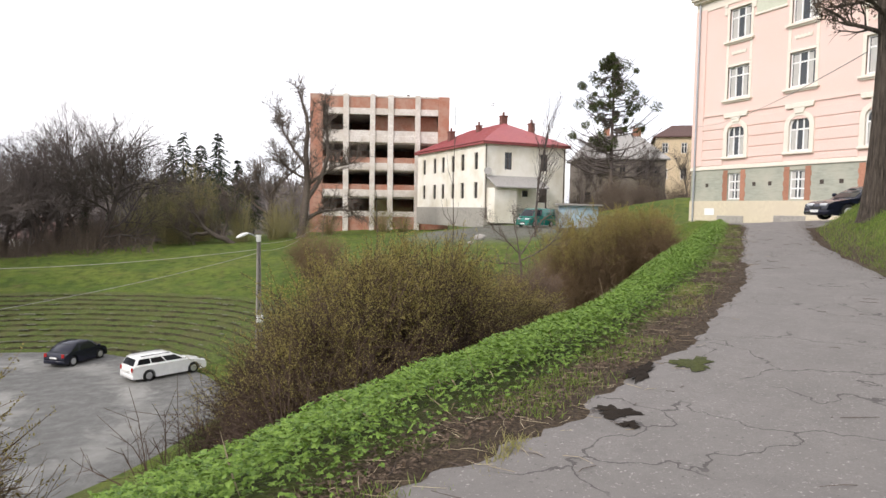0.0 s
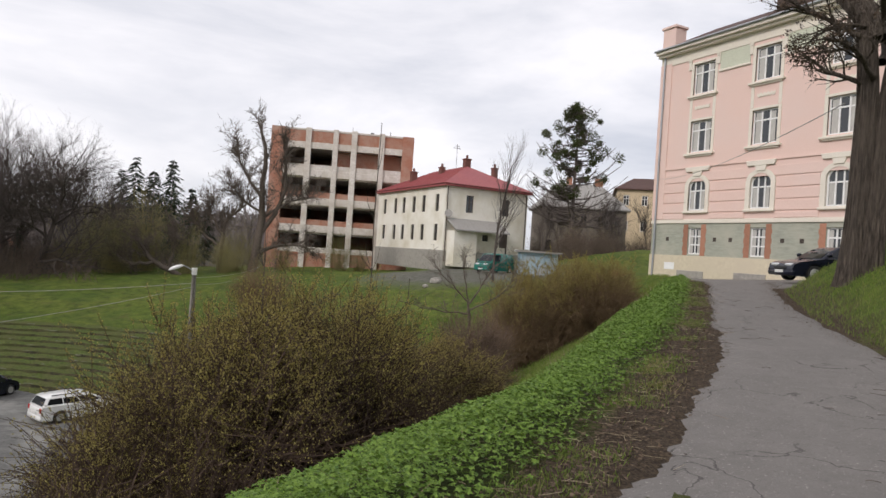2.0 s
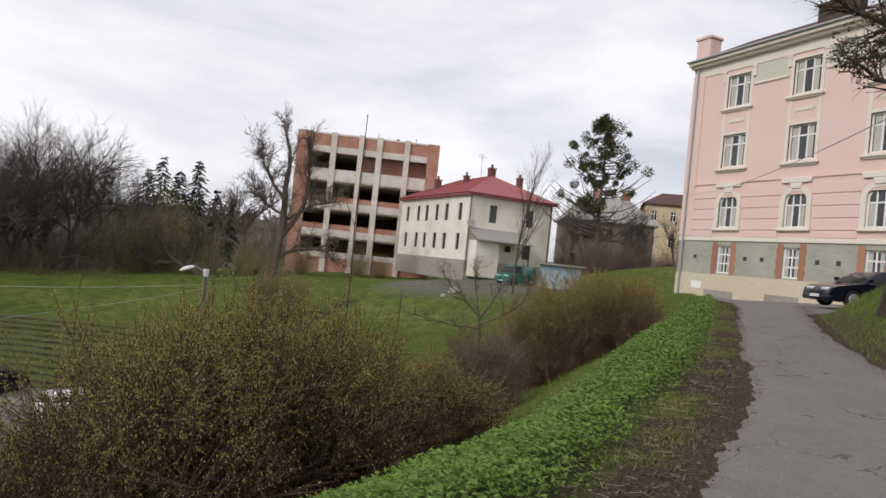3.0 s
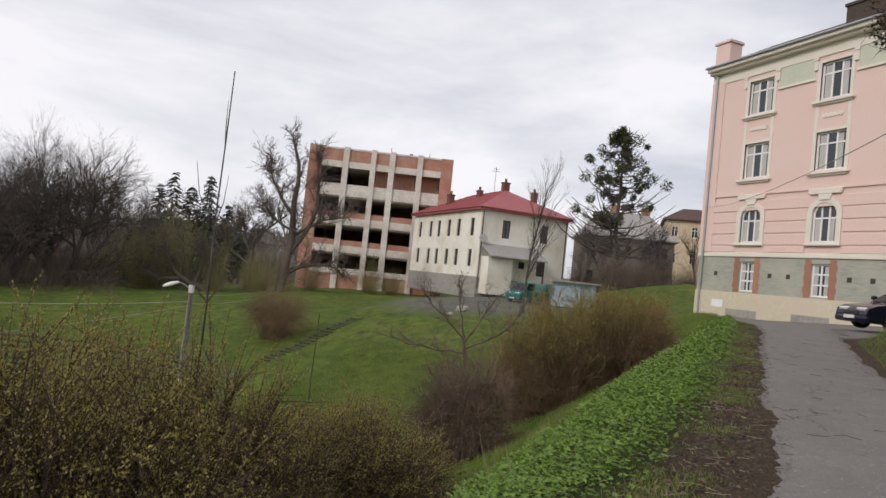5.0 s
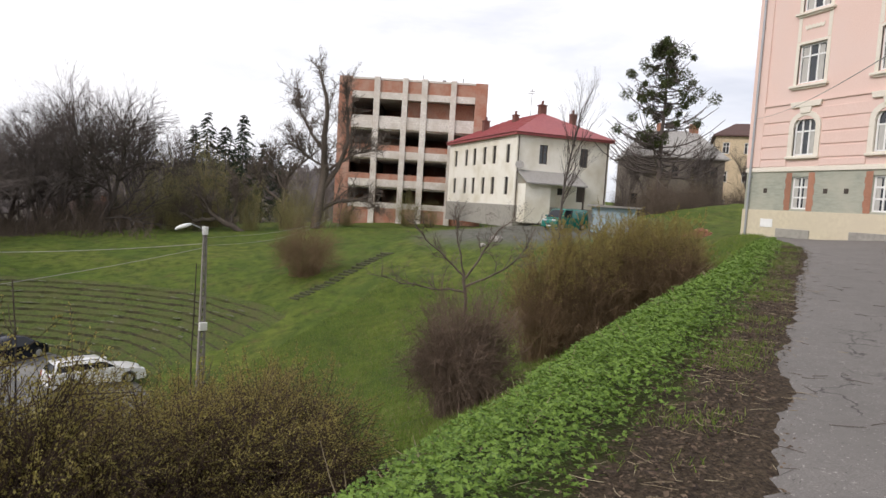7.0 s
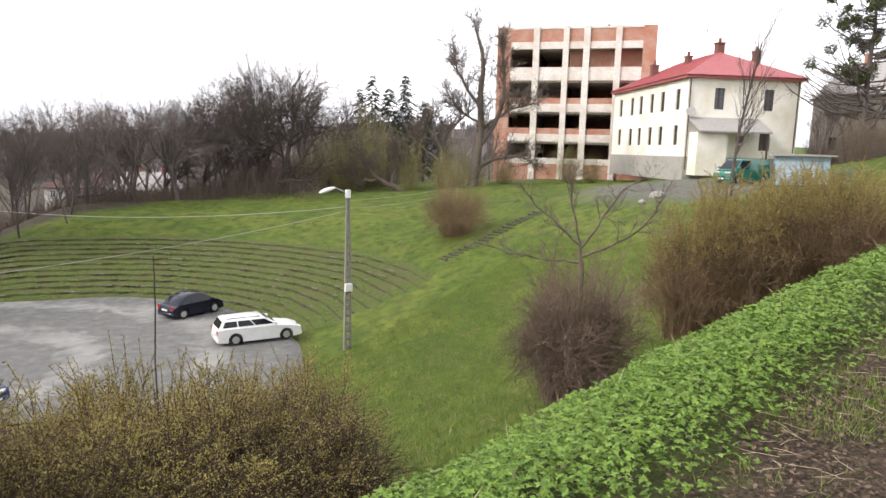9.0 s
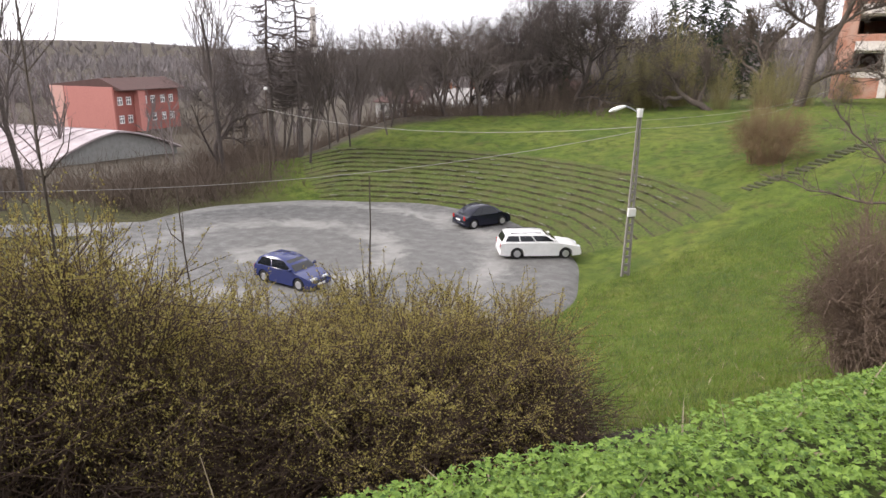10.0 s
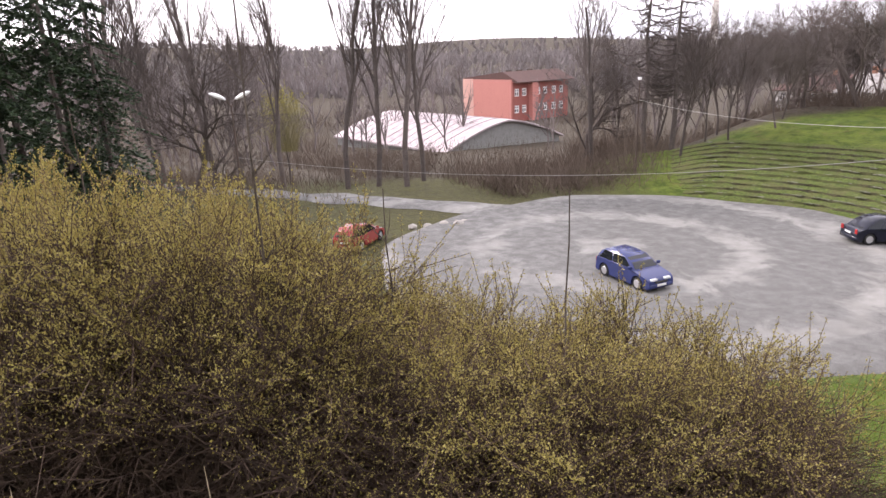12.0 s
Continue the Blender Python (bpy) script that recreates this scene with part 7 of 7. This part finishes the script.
WP = paint("white_paint", (0.78, 0.78, 0.76))
DB = paint("dark_blue_black_paint", (0.006, 0.007, 0.018))
BL = paint("blue_paint", (0.022, 0.032, 0.12))
GR = paint("green_paint", (0.012, 0.16, 0.12))
SV = paint("silver_paint", (0.40, 0.41, 0.42))
RD = paint("red_paint", (0.28, 0.045, 0.035))
d = unit(np.array([2.53, 1.16]))
o = np.array([1.13, 41.5]) - d * 0.95
car("white_car", "estate", 4.62, 1.75, 1.45, WP, facing(o[0] - .05, o[1] - .3, LOT_TOP, d[0], d[1]), "white estate car parked on the lot's edge")
d = unit(np.array([1.47, 1.85]))
o = np.array([-3.52, 46.85]) - d * 0.78
car("dark_car", "beetle", 3.75, 1.66, 1.46, DB, facing(o[0] + .05, o[1] - .35, LOT_TOP, d[0], d[1]), "small dark rounded car below the terraces")
d = unit(np.array([0.978, -0.207]))
car("blue_car", "hatch", 3.8, 1.62, 1.40, BL, facing(-9.85, 32.7, LOT_TOP, d[0], d[1]), "blue hatchback car on the round lot")
d = unit(np.array([-0.9, 0.37]))
car("dark_saloon", "saloon", 4.35, 1.70, 1.42, DB, facing(29.95, 15.1, land1(28.2, 15.8) + 0.03, d[0], d[1]), "dark blue saloon car parked beside the school")
d = unit(np.array([-0.92, -0.38]))
car("green_van", "van", 4.75, 1.84, 1.94, GR, facing(40.6, 57.6, land1(38.2, 56.8) + 0.02, d[0], d[1]), "green panel van beside the blue shed", "yard vehicles")
d = unit(np.array([-0.8, -0.6]))
car("silver_car", "hatch", 4.0, 1.68, 1.45, SV, facing(64.5, 65.0, land1(63, 64) + 0.02, d[0], d[1]), "silver car parked on the rise behind the shed", "yard vehicles")
d = unit(np.array([-0.5, 0.85]))
car("red_car", "hatch", 3.8, 1.62, 1.4, RD, facing(-22.6, 24.6, land1(-23.3, 26) + 0.02, d[0], d[1]), "old red hatchback half hidden by bushes")

# ---- shed, rubble, stones ----


def shed():
    t = thing("shed", pose(38.9, 52.9, land1(41, 51.8) - 0.1, 0, 0, -29), "small pale blue painted shed with scrawled walls", "shed")
    W, D, Hh = 3.6, 2.9, 2.2
    put("wall", wall(D - 0.3, 0, Hh, []).mesh("wall", M_SHED), t, pose(0, D, 0, 0, 0, -90))
    put("front_wall", wall(W, 0, Hh, [(2.3, 0.0, 3.2, 1.9)], 0.3).mesh("front_wall", M_SHED), t)
    put("rear_wall", Geo().box(0.3, D - .3, 0, W, D, Hh).box(W - .3, .3, 0, W, D - .3, Hh).mesh("rear_wall", M_SHED), t)
    put("door", Geo().box(2.32, .08, 0.02, 3.18, .14, 1.88).mesh("door", M_SHED, .01), t)
    put("roof", Geo().prism([(-.35, Hh + .02), (W + .35, Hh + .02), (W + .35, Hh + .14), (-.35, Hh + .22)], 1, -.4, D + .3).mesh("roof", M_ROOFGREY), t)
    for u, z, w, h in ((.7, .9, .45, .7), (1.6, .8, .4, .8), (2.5, 1.0, .5, .6)):
        put("painted_mark", Geo().box(-.012, u - w / 2, z, -.004, u + w / 2, z + h * .3).box(-.012, u - w / 2, z + h * .3, -.004, u - w / 2 + .12, z + h).box(-.012, u + w / 2 - .14, z + h * .3, -.004, u + w / 2, z + h).mesh("painted_mark", M_DARKWOOD), t)
    put("step", Geo().box(2.1, -.5, -.2, 3.4, 0, .08).mesh("step", M_STONE, .02), t)


shed()
g = np.random.default_rng(33)
bp = thing("brick_pile", pose(37.6, 38.3, land1(37.6, 38.3)), "heap of broken red bricks beside the school corner", "brick pile")
brick = Geo().box(-.125, -.06, -.035, .125, .06, .035).mesh("brick", M_BRICKRED, .006)
for k in range(120):
    lay = g.uniform(0, 1)
    put("brick", brick, bp, pose(g.normal(0, .75 * (1.1 - lay)), g.normal(0, .5 * (1.1 - lay)), .03 + lay * .6, g.uniform(-30, 30), g.uniform(-30, 30), g.uniform(0, 180)))


def boulder(name, x, y, r, seed, label, group):
    g = np.random.default_rng(seed)
    bm = bmesh.new()
    bmesh.ops.create_icosphere(bm, subdivisions=2, radius=r)
    for v in bm.verts:
        v.co *= 1 + 0.25 * noise.noise(v.co * (1.6 / r) + Vector((seed, 0, 0)))
        v.co.z *= 0.7
    me = bpy.data.meshes.new(name)
    bm.to_mesh(me)
    bm.free()
    me.materials.append(M_STONE)
    ob = put(name, me, label=label, category="stone", group=group)
    ob.matrix_world = pose(x, y, max(land1(x, y), LOT_Z) + r * .35, 0, 0, 40 * seed)


for k, (x, y, r) in enumerate([(-24.4, 30.7, .32), (-23.9, 31.6, .3), (-23.4, 32.6, .36), (-22.6, 33.2, .42), (-23.0, 34.0, .3)]):
    boulder("stone", x, y, r, k + 1, "grey boulder at the lot's entrance", "boulders by the lot")
for k, (x, y, r) in enumerate([(29.3, 52.0, .5), (30.1, 52.8, .3), (27.8, 50.9, .25)]):
    boulder("stone", x, y, r, k + 11, "pale rubble stone on the grass", "rubble")

# road out of the lot
rd = np.array([(-22.0, 39.5), (-26, 37.2), (-31.5, 34.6), (-39, 32.0), (-50, 28.5), (-66, 22.5)])
u = np.linspace(0, 5, 80)
rx, ry = np.interp(u, range(6), rd[:, 0]), np.interp(u, range(6), rd[:, 1])
nx, ny = -np.gradient(ry), np.gradient(rx)
nl = np.hypot(nx, ny)
w = np.linspace(-1, 1, 7)[None] * (1.7 + 0.15 * np.sin(u * 7))[:, None]
qx, qy = rx[:, None] + (nx / nl)[:, None] * w, ry[:, None] + (ny / nl)[:, None] * w
qz = land(qx.ravel(), qy.ravel()).reshape(qx.shape) + 0.18 - 0.14 * (np.abs(np.linspace(-1, 1, 7)) > 0.9)[None]
qi = np.arange(qx.size).reshape(qx.shape)
put("road", mesh_np("road", np.stack([qx, qy, qz], -1).reshape(-1, 3), [np.stack([qi[:-1, :-1], qi[1:, :-1], qi[1:, 1:], qi[:-1, 1:]], -1).reshape(-1, 4)], M_LOT, smooth=True), label="narrow pale road leaving the parking lot", category="road", kind="structure")

# ---- over the valley ----


def red_block():
    t = thing("red_block", pose(-121, 130, -19, 0, 0, 90), "salmon-red apartment block with dark roof", "building")
    W, D, Hh = 21.5, 20.7, 12.4
    cols, rows = [1.7, 4.4, 9.6, 12.4, 15.8, 18.8], [4.2, 8.6]
    holes = [(c - .85, z, c + .85, z + 2.0) for c in cols for z in rows]
    put("front_wall", wall(W, 0, Hh, holes).mesh("front_wall", M_DISTBRICK), t)
    put("side_wall", Geo().box(0, .45, 0, .4, D, Hh + .6).box(W - .4, .45, 0, W, D, Hh).box(.4, D - .4, 0, W - .4, D, Hh).box(.4, 1.5, 0, W - .4, 1.6, Hh).mesh("side_wall", M_DISTRED), t)
    put("oriel", Geo().box(6.0, -1.6, 0, 8.2, 0.0, Hh).mesh("oriel", M_DISTRED), t)
    put("end_pier", Geo().box(-0.05, D - 4.5, 0, 0.0, D, Hh + 0.7).mesh("end_pier", M_SALMONPALE), t, label="paler rendered end of the gable wall")
    put("roof", Geo().prism([(-1.9, Hh - .3), (-1.9, Hh - .05), (4.5, Hh + 2.6), (D + .2, Hh + .9), (D + .2, Hh)], 0, .5, W + .6).mesh("roof", M_ROOFDARK), t)
    for c in cols:
        for z in rows:
            window(t, c, z, 1.7, 2.0, (.5,), (.6,), curtain=False, t=.26)
    for x in (3, 7, 11):
        put("chimney", Geo().box(x, 5, Hh + 1, x + 1.4, 5.8, Hh + 2.9).mesh("chimney", M_RUST), t)


red_block()


def hall():
    t = thing("low_hall", pose(-81, 91.0, -19, 0, 0, 91), "long low hall with pale curved sheet roof", "building")
    W, D = 29.0, 38.0
    put("wall", Geo().box(-W / 2, D - .5, 0, W / 2, D, 4.2).box(-W / 2, .5, 0, -W / 2 + .5, D - .5, 4.2).box(W / 2 - .5, .5, 0, W / 2, D - .5, 4.2).mesh("wall", M_HALLWALL), t)
    k = 16
    prof = [(-W / 2 - .6 + (W + 1.2) * i / k, 4.0 + 4.3 * (1 - abs(2 * i / k - 1) ** 1.5)) for i in range(k + 1)]
    put("gable_wall", Geo().prism([(-W / 2, 0)] + [(p[0] * .96, p[1] - .12) for p in prof] + [(W / 2, 0)], 1, 0.0, .5).mesh("gable_wall", M_HALLWALL), t)
    put("roof", Geo().prism(prof + [(p[0], p[1] - .3) for p in prof[::-1]], 1, -.8, D + .6).mesh("roof", M_HALL), t)
    for i in range(1, 13):
        put("roof_seam", Geo().prism([(p[0], p[1] + .02) for p in prof] + [(p[0], p[1] + .12) for p in prof[::-1]], 1, i * 2.9, i * 2.9 + .12).mesh("roof_seam", M_HALL), t)


hall()
for k, (x, y, a, W, Hh, rows, cols) in enumerate([(-62, 152, 160, 26, 6.5, 2, 8), (-40, 128, 175, 13, 5.5, 2, 5), (-20, 150, 180, 14, 6, 2, 5)]):
    gable_house("far_house", pose(x, y, land1(x, y), 0, 0, a - 180 + 20), W, 11, Hh, 3.0, M_PALE, M_ROOFGREY if k % 2 else M_ROOFDARK, "pale house glimpsed through bare trees", rows, cols, (1.1, 1.5))
sk = thing("factory_chimney", pose(-225, 395, land1(-225, 395)), "tall slim factory chimney on the skyline", "chimney")
put("stack", Geo().cyl(0, 0, 0, 46, 2.6, 1.7, 16).mesh("stack", M_CONC), sk)
put("rim", Geo().cyl(0, 0, 46, 47.2, 2.0, 2.0, 16).mesh("rim", M_CONC), sk)

# ---- herbs, grass and litter ----


def leafR(s):
    return np.interp(s, (-6, 3, 4.7, 6.7, 9.5, 13, 18, 26, 34), (0.45, 0.3, 0.1, -0.2, -0.25, -0.42, -0.3, 0.1, 0.6))


def herbs(dens_near, dens_far):
    g = np.random.default_rng(41)
    s = np.concatenate([g.uniform(-3, 17, int(20 * 3.0 * dens_near)), g.uniform(17, 34, int(17 * 3.0 * dens_far))])
    n = leafR(s) + g.uniform(0, 1, len(s)) ** 0.9 * 3.0
    x, y = xy(s, n)
    patch = np.sin(1.7 * s + np.sin(2.3 * n)) * np.sin(2.9 * n + 0.8 * s) + g.normal(0, 0.5, len(s))
    keep = (patch > -0.85) & (n < np.interp(s, (4.5, 8.3, 9.8, 13, 16, 20), (2.45, 1.6, 1.12, 1.16, 1.4, 1.65))) & (g.uniform(0, 1, len(s)) < np.clip((n - leafR(s)) / 0.35, 0.15, 1))
    s, n, x, y = s[keep], n[keep], x[keep], y[keep]
    hgt = (g.uniform(0.03, 0.21, len(s)) ** 0.9 + 0.035 * np.sin(5.3 * x + 1.9 * y) * np.sin(4.7 * y - 2.2 * x)).clip(0.02) * np.clip((n - leafR(s)) / 0.3, 0.35, 1)
    c = np.c_[x, y, land(x, y) + hgt]
    far = np.where(s > 17, 1.45, 1.0)
    C, D, N, L, W = [], [], [], [], []
    a0 = g.uniform(0, 6.28, len(s))
    tilt = unit(np.c_[g.normal(0, 0.55, (len(s), 2)), np.ones(len(s))])
    for q, (da, ls) in enumerate(((0, 1.0), (1.25, 0.85), (-1.25, 0.85), (2.5, 0.6), (-2.5, 0.6))):
        if q > 2:
            pick = g.uniform(0, 1, len(s)) < 0.5
        else:
            pick = np.ones(len(s), bool)
        d = np.c_[np.cos(a0 + da), np.sin(a0 + da), g.normal(-0.15, 0.22, len(s))]
        d = unit(d - tilt * (d * tilt).sum(1, keepdims=True) * 0.8)
        ln = g.uniform(0.014, 0.041, len(s)) * ls * far
        C.append(c[pick])
        D.append(d[pick])
        N.append(tilt[pick])
        L.append(ln[pick])
        W.append((ln * g.uniform(0.48, 0.72, len(s)))[pick])
    V, F = blades(np.concatenate(C), np.concatenate(D), np.concatenate(N), np.concatenate(L), np.concatenate(W), 0.1)
    return mesh_np("ground_elder", V, [F], M_HERB)


put("ground_elder", herbs(2100, 560), label="dense fresh green ground elder along the path", category="weeds", kind="stuff")


def grass(name, count, srange, nrange, lo, hi, seed, mat, dens=None, lean=0.5):
    g = np.random.default_rng(seed)
    s, n = g.uniform(*srange, count), g.uniform(*nrange, count)
    if dens:
        k = dens(s, n, g)
        s, n = s[k], n[k]
    x, y = xy(s, n)
    c = np.c_[x, y, land(x, y) - 0.02]
    d = unit(np.c_[g.normal(0, lean, (len(s), 2)), np.ones(len(s))])
    L = g.uniform(lo, hi, len(s))
    V, F = blades(c, d, unit(g.normal(0, 1, c.shape)), L, L * 0.05 + 0.003 if mat is M_BLADE else np.full(len(L), 0.006), 0.05)
    return put(name, mesh_np(name, V, [F], mat), label="tufts of fresh spring grass" if mat is M_BLADE else "dry pale grass stalks from last year", category="grass", kind="stuff")


def off_path(s, n, g):
    x, y = xy(s, n)
    r = np.hypot(x - LOT[0], y - LOT[1])
    return (r > 15.6) & ~((n > -4.2) & (n < leafR(s) - 0.1))


grass("grass", 46000, (-2, 30), (-7.5, -2.55), 0.05, 0.17, 51, M_BLADE, lambda s, n, g: n < np.interp(s, (0, 11, 17, 26, 31), (-4.0, -3.5, -2.65, -2.65, -6)))
grass("grass", 30000, (-2, 33), (0.6, 3.4), 0.06, 0.22, 52, M_BLADE, lambda s, n, g: g.uniform(0, 1, len(s)) < 0.08 + 0.8 * (n > np.interp(s, (4.5, 8.3, 9.8, 13, 16, 20), (2.3, 1.55, 1.2, 1.2, 1.4, 1.6))))
grass("grass", 130000, (16, 46), (2.4, 26), 0.07, 0.26, 53, M_BLADE, off_path)
grass("grass", 120000, (-2, 30), (-1.0, 0.7), 0.02, 0.10, 54, M_BLADE, lambda s, n, g: (np.abs(n - leafR(s) + 0.1) < 0.18 + 0.2 * g.uniform(0, 1, len(s)) ** 2) & (np.sin(3.1 * s) + np.sin(1.3 * s + 1) + np.sin(7.7 * s + 4 * n) > g.normal(0.2, 0.6, len(s))))
grass("dry_grass", 700, (-2, 32), (0.3, 2.8), 0.12, 0.42, 55, M_DRY, None, 1.1)
grass("dry_grass", 2600, (16, 46), (3.0, 22), 0.10, 0.35, 56, M_DRY, off_path, 1.0)


def litter():
    g = np.random.default_rng(61)
    k = 30000
    s = g.uniform(-3, 31, k)
    w = g.normal(0.45, 0.32, k)
    w = np.where(w < -0.15, 0.5 * g.uniform(0, 1, k), w)
    el = np.interp(s, (-12, 1, 2.5, 3.6, 4.2, 5, 6.5, 8, 10.8, 12.5, 14.7, 18.8, 22, 28, 36), (0.3, 0.4, 0.24, 0.04, -0.24, -0.33, -0.6, -0.76, -1.0, -1.03, -0.84, -0.76, -0.55, -0.4, 0.7))
    n = el + w * (leafR(s) - el + 0.25)
    right = g.uniform(0, 1, k) < 0.18
    n = np.where(right, np.interp(s, (5, 11, 15, 20, 27), (-4.0, -3.4, -2.85, -2.45, -2.45)) + g.normal(0, 0.18, k), n)
    x, y = xy(s, n)
    z = land(x, y) + np.where(right | (w < 0.12), 0.045, 0.03)
    d = unit(np.c_[g.normal(0, 1, (k, 2)), g.normal(0, 0.2, k)])
    nn = unit(np.c_[g.normal(0, 0.35, (k, 2)), np.ones(k)])
    L = g.uniform(0.008, 0.042, k)
    return mesh_np("leaf_litter", *(lambda vf: (vf[0], [vf[1]]))(blades(np.c_[x, y, z], d, nn, L, L * g.uniform(0.3, 0.8, k), 0.1)), M_LITTER)


put("leaf_litter", litter(), label="brown leaf litter on the worn earth", category="litter", kind="stuff")


def sticks(name, count, seed, nfun, lo, hi, r, mat, label, up=0.05):
    g = np.random.default_rng(seed)
    s = g.uniform(0, 26, count)
    n = nfun(s, g)
    x, y = xy(s, n)
    o = np.c_[x, y, land(x, y) + 0.041]
    a = g.uniform(0, 6.28, count)
    d = np.c_[np.cos(a), np.sin(a), g.uniform(0, up, count)]
    L = g.uniform(lo, hi, count)[:, None]
    q = np.stack([o, o + d * L * 0.5 + g.normal(0, 0.012, o.shape) * [1, 1, 0.3], o + d * L], 1)
    V, F = tubes(q, np.array([[r, r, r * 0.6]]) * np.ones((count, 1)), 4)
    put(name, mesh_np(name, V, [F], mat), label=label, category="twigs", kind="stuff")


sticks("dry_stalk", 620, 71, lambda s, g: leafR(s) + g.normal(-0.15, 0.28, len(s)), 0.04, 0.20, 0.0018, M_DRY, "dry stalks strewn beside the path")
sticks("twig", 240, 72, lambda s, g: np.where(g.uniform(0, 1, len(s)) < 0.35, g.uniform(-3.2, -0.6, len(s)), leafR(s) - np.abs(g.normal(0.3, 0.35, len(s)))), 0.04, 0.26, 0.0024, M_RUST, "small dark twigs lying on the asphalt")
# bleached stems leaning from the herbs
for k, (s, n, ln, a, tilt) in enumerate([(11.15, 1.0, .52, 150, 20), (10.95, 1.0, .5, 215, 52), (11.12, 1.0, .32, 60, 8), (11.2, 1.0, .42, 320, 42), (11.25, 1.0, .4, 40, 64), (10.2, 0.95, .55, 230, 82), (10.35, 0.7, .22, 100, 12), (7.5, 1.65, .3, 30, 10), (14.4, 1.7, .32, 200, 10), (15.6, 1.75, .35, 160, 35), (15.7, 1.8, .3, 120, 20), (15.9, 1.8, .25, 20, 40), (4.7, 1.7, .3, 70, 30), (6.2, 1.6, .3, 250, 40), (9.6, 1.7, .25, 10, 6)]):
    x, y = xy(s, n)
    p = np.array([[(0, 0, 0), (0.02, 0, .5 * ln), (0.0, 0.03, ln)]])
    V, F = tubes(p, np.array([[.0042, .0035, .0016]]), 5)
    ob = put("dry_stem", mesh_np("dry_stem", V, [F], M_DRY), label="bleached dry stem leaning over the green weeds", category="stem", group="dry stems")
    ob.matrix_world = pose(x, y, land1(x, y), 0, 0, a) @ pose(0, 0, 0, 0, tilt, 0)


def blot(name, s, n, a, b, mat, label, seed, dz=0.043):
    g = np.random.default_rng(seed)
    k = 56
    t = np.linspace(0, 2 * np.pi, k, endpoint=False)
    r = 1 + 0.28 * np.sin(3 * t + seed) + 0.16 * np.sin(7 * t + seed) + 0.10 * np.sin(13 * t + 2) + g.normal(0, 0.09, k)
    V = [(s, n)] + [(s + a * q * math.cos(u), n + b * q * math.sin(u)) for u, q in zip(t, r)]
    V = np.array(V)
    x, y = xy(V[:, 0], V[:, 1])
    z = land(x, y) + dz + np.r_[0.015, np.zeros(k)]
    F = np.array([(0, 1 + i, 1 + (i + 1) % k) for i in range(k)])
    put(name, mesh_np(name, np.c_[x, y, z], [F], mat, smooth=True), label=label, category="patch")


M_MOSS = surface("moss", (0.075, 0.085, 0.02), (0.035, 0.04, 0.012), 30.0, 4.0, 0.95, bump=0.8, depth=0.02)
M_MUD = surface("dark_mud", (0.03, 0.024, 0.019), (0.015, 0.012, 0.01), 20.0, 3.0, 0.95, bump=0.5, spec=0.05)
blot("moss_patch", 5.95, -0.9, 0.22, 0.15, M_MOSS, "round olive moss patch on the asphalt", 3)
blot("mud_patch", 4.36, -0.60, 0.13, 0.13, M_MUD, "dark wet mud patch on the asphalt", 5)
blot("mud_patch", 4.14, -0.73, 0.07, 0.06, M_MUD, "dark wet mud patch on the asphalt", 8)
blot("mud_patch", 5.5, -0.55, 0.30, 0.08, M_MUD, "dark earth spilling over the asphalt edge", 9)

# tufts growing out of the broken edge of the asphalt
g = np.random.default_rng(400)
tv = []
for s, n, r, q in ((3.55, -0.2, 0.10, 190), (3.2, -0.2, 0.09, 120), (9.4, -0.5, 0.2, 240), (10.4, -0.35, 0.2, 240)):
    x, y = xy(s + g.normal(0, r * 1.3, q), n + g.normal(0, r * 0.5, q))
    L = g.uniform(0.03, 0.10, q)
    tv.append((*blades(np.c_[x, y, land(x, y) - 0.01], unit(np.c_[g.normal(0, 0.7, (q, 2)), np.ones(q)]), unit(g.normal(0, 1, (q, 3))), L, L * 0.05 + 0.003, 0.05), 0))
V, F, M = gather(*tv)
put("yellowed_grass", mesh_np("yellowed_grass", V, F, M_TUFT), label="yellowish grass tufts at the asphalt's broken edge", category="grass", kind="stuff")
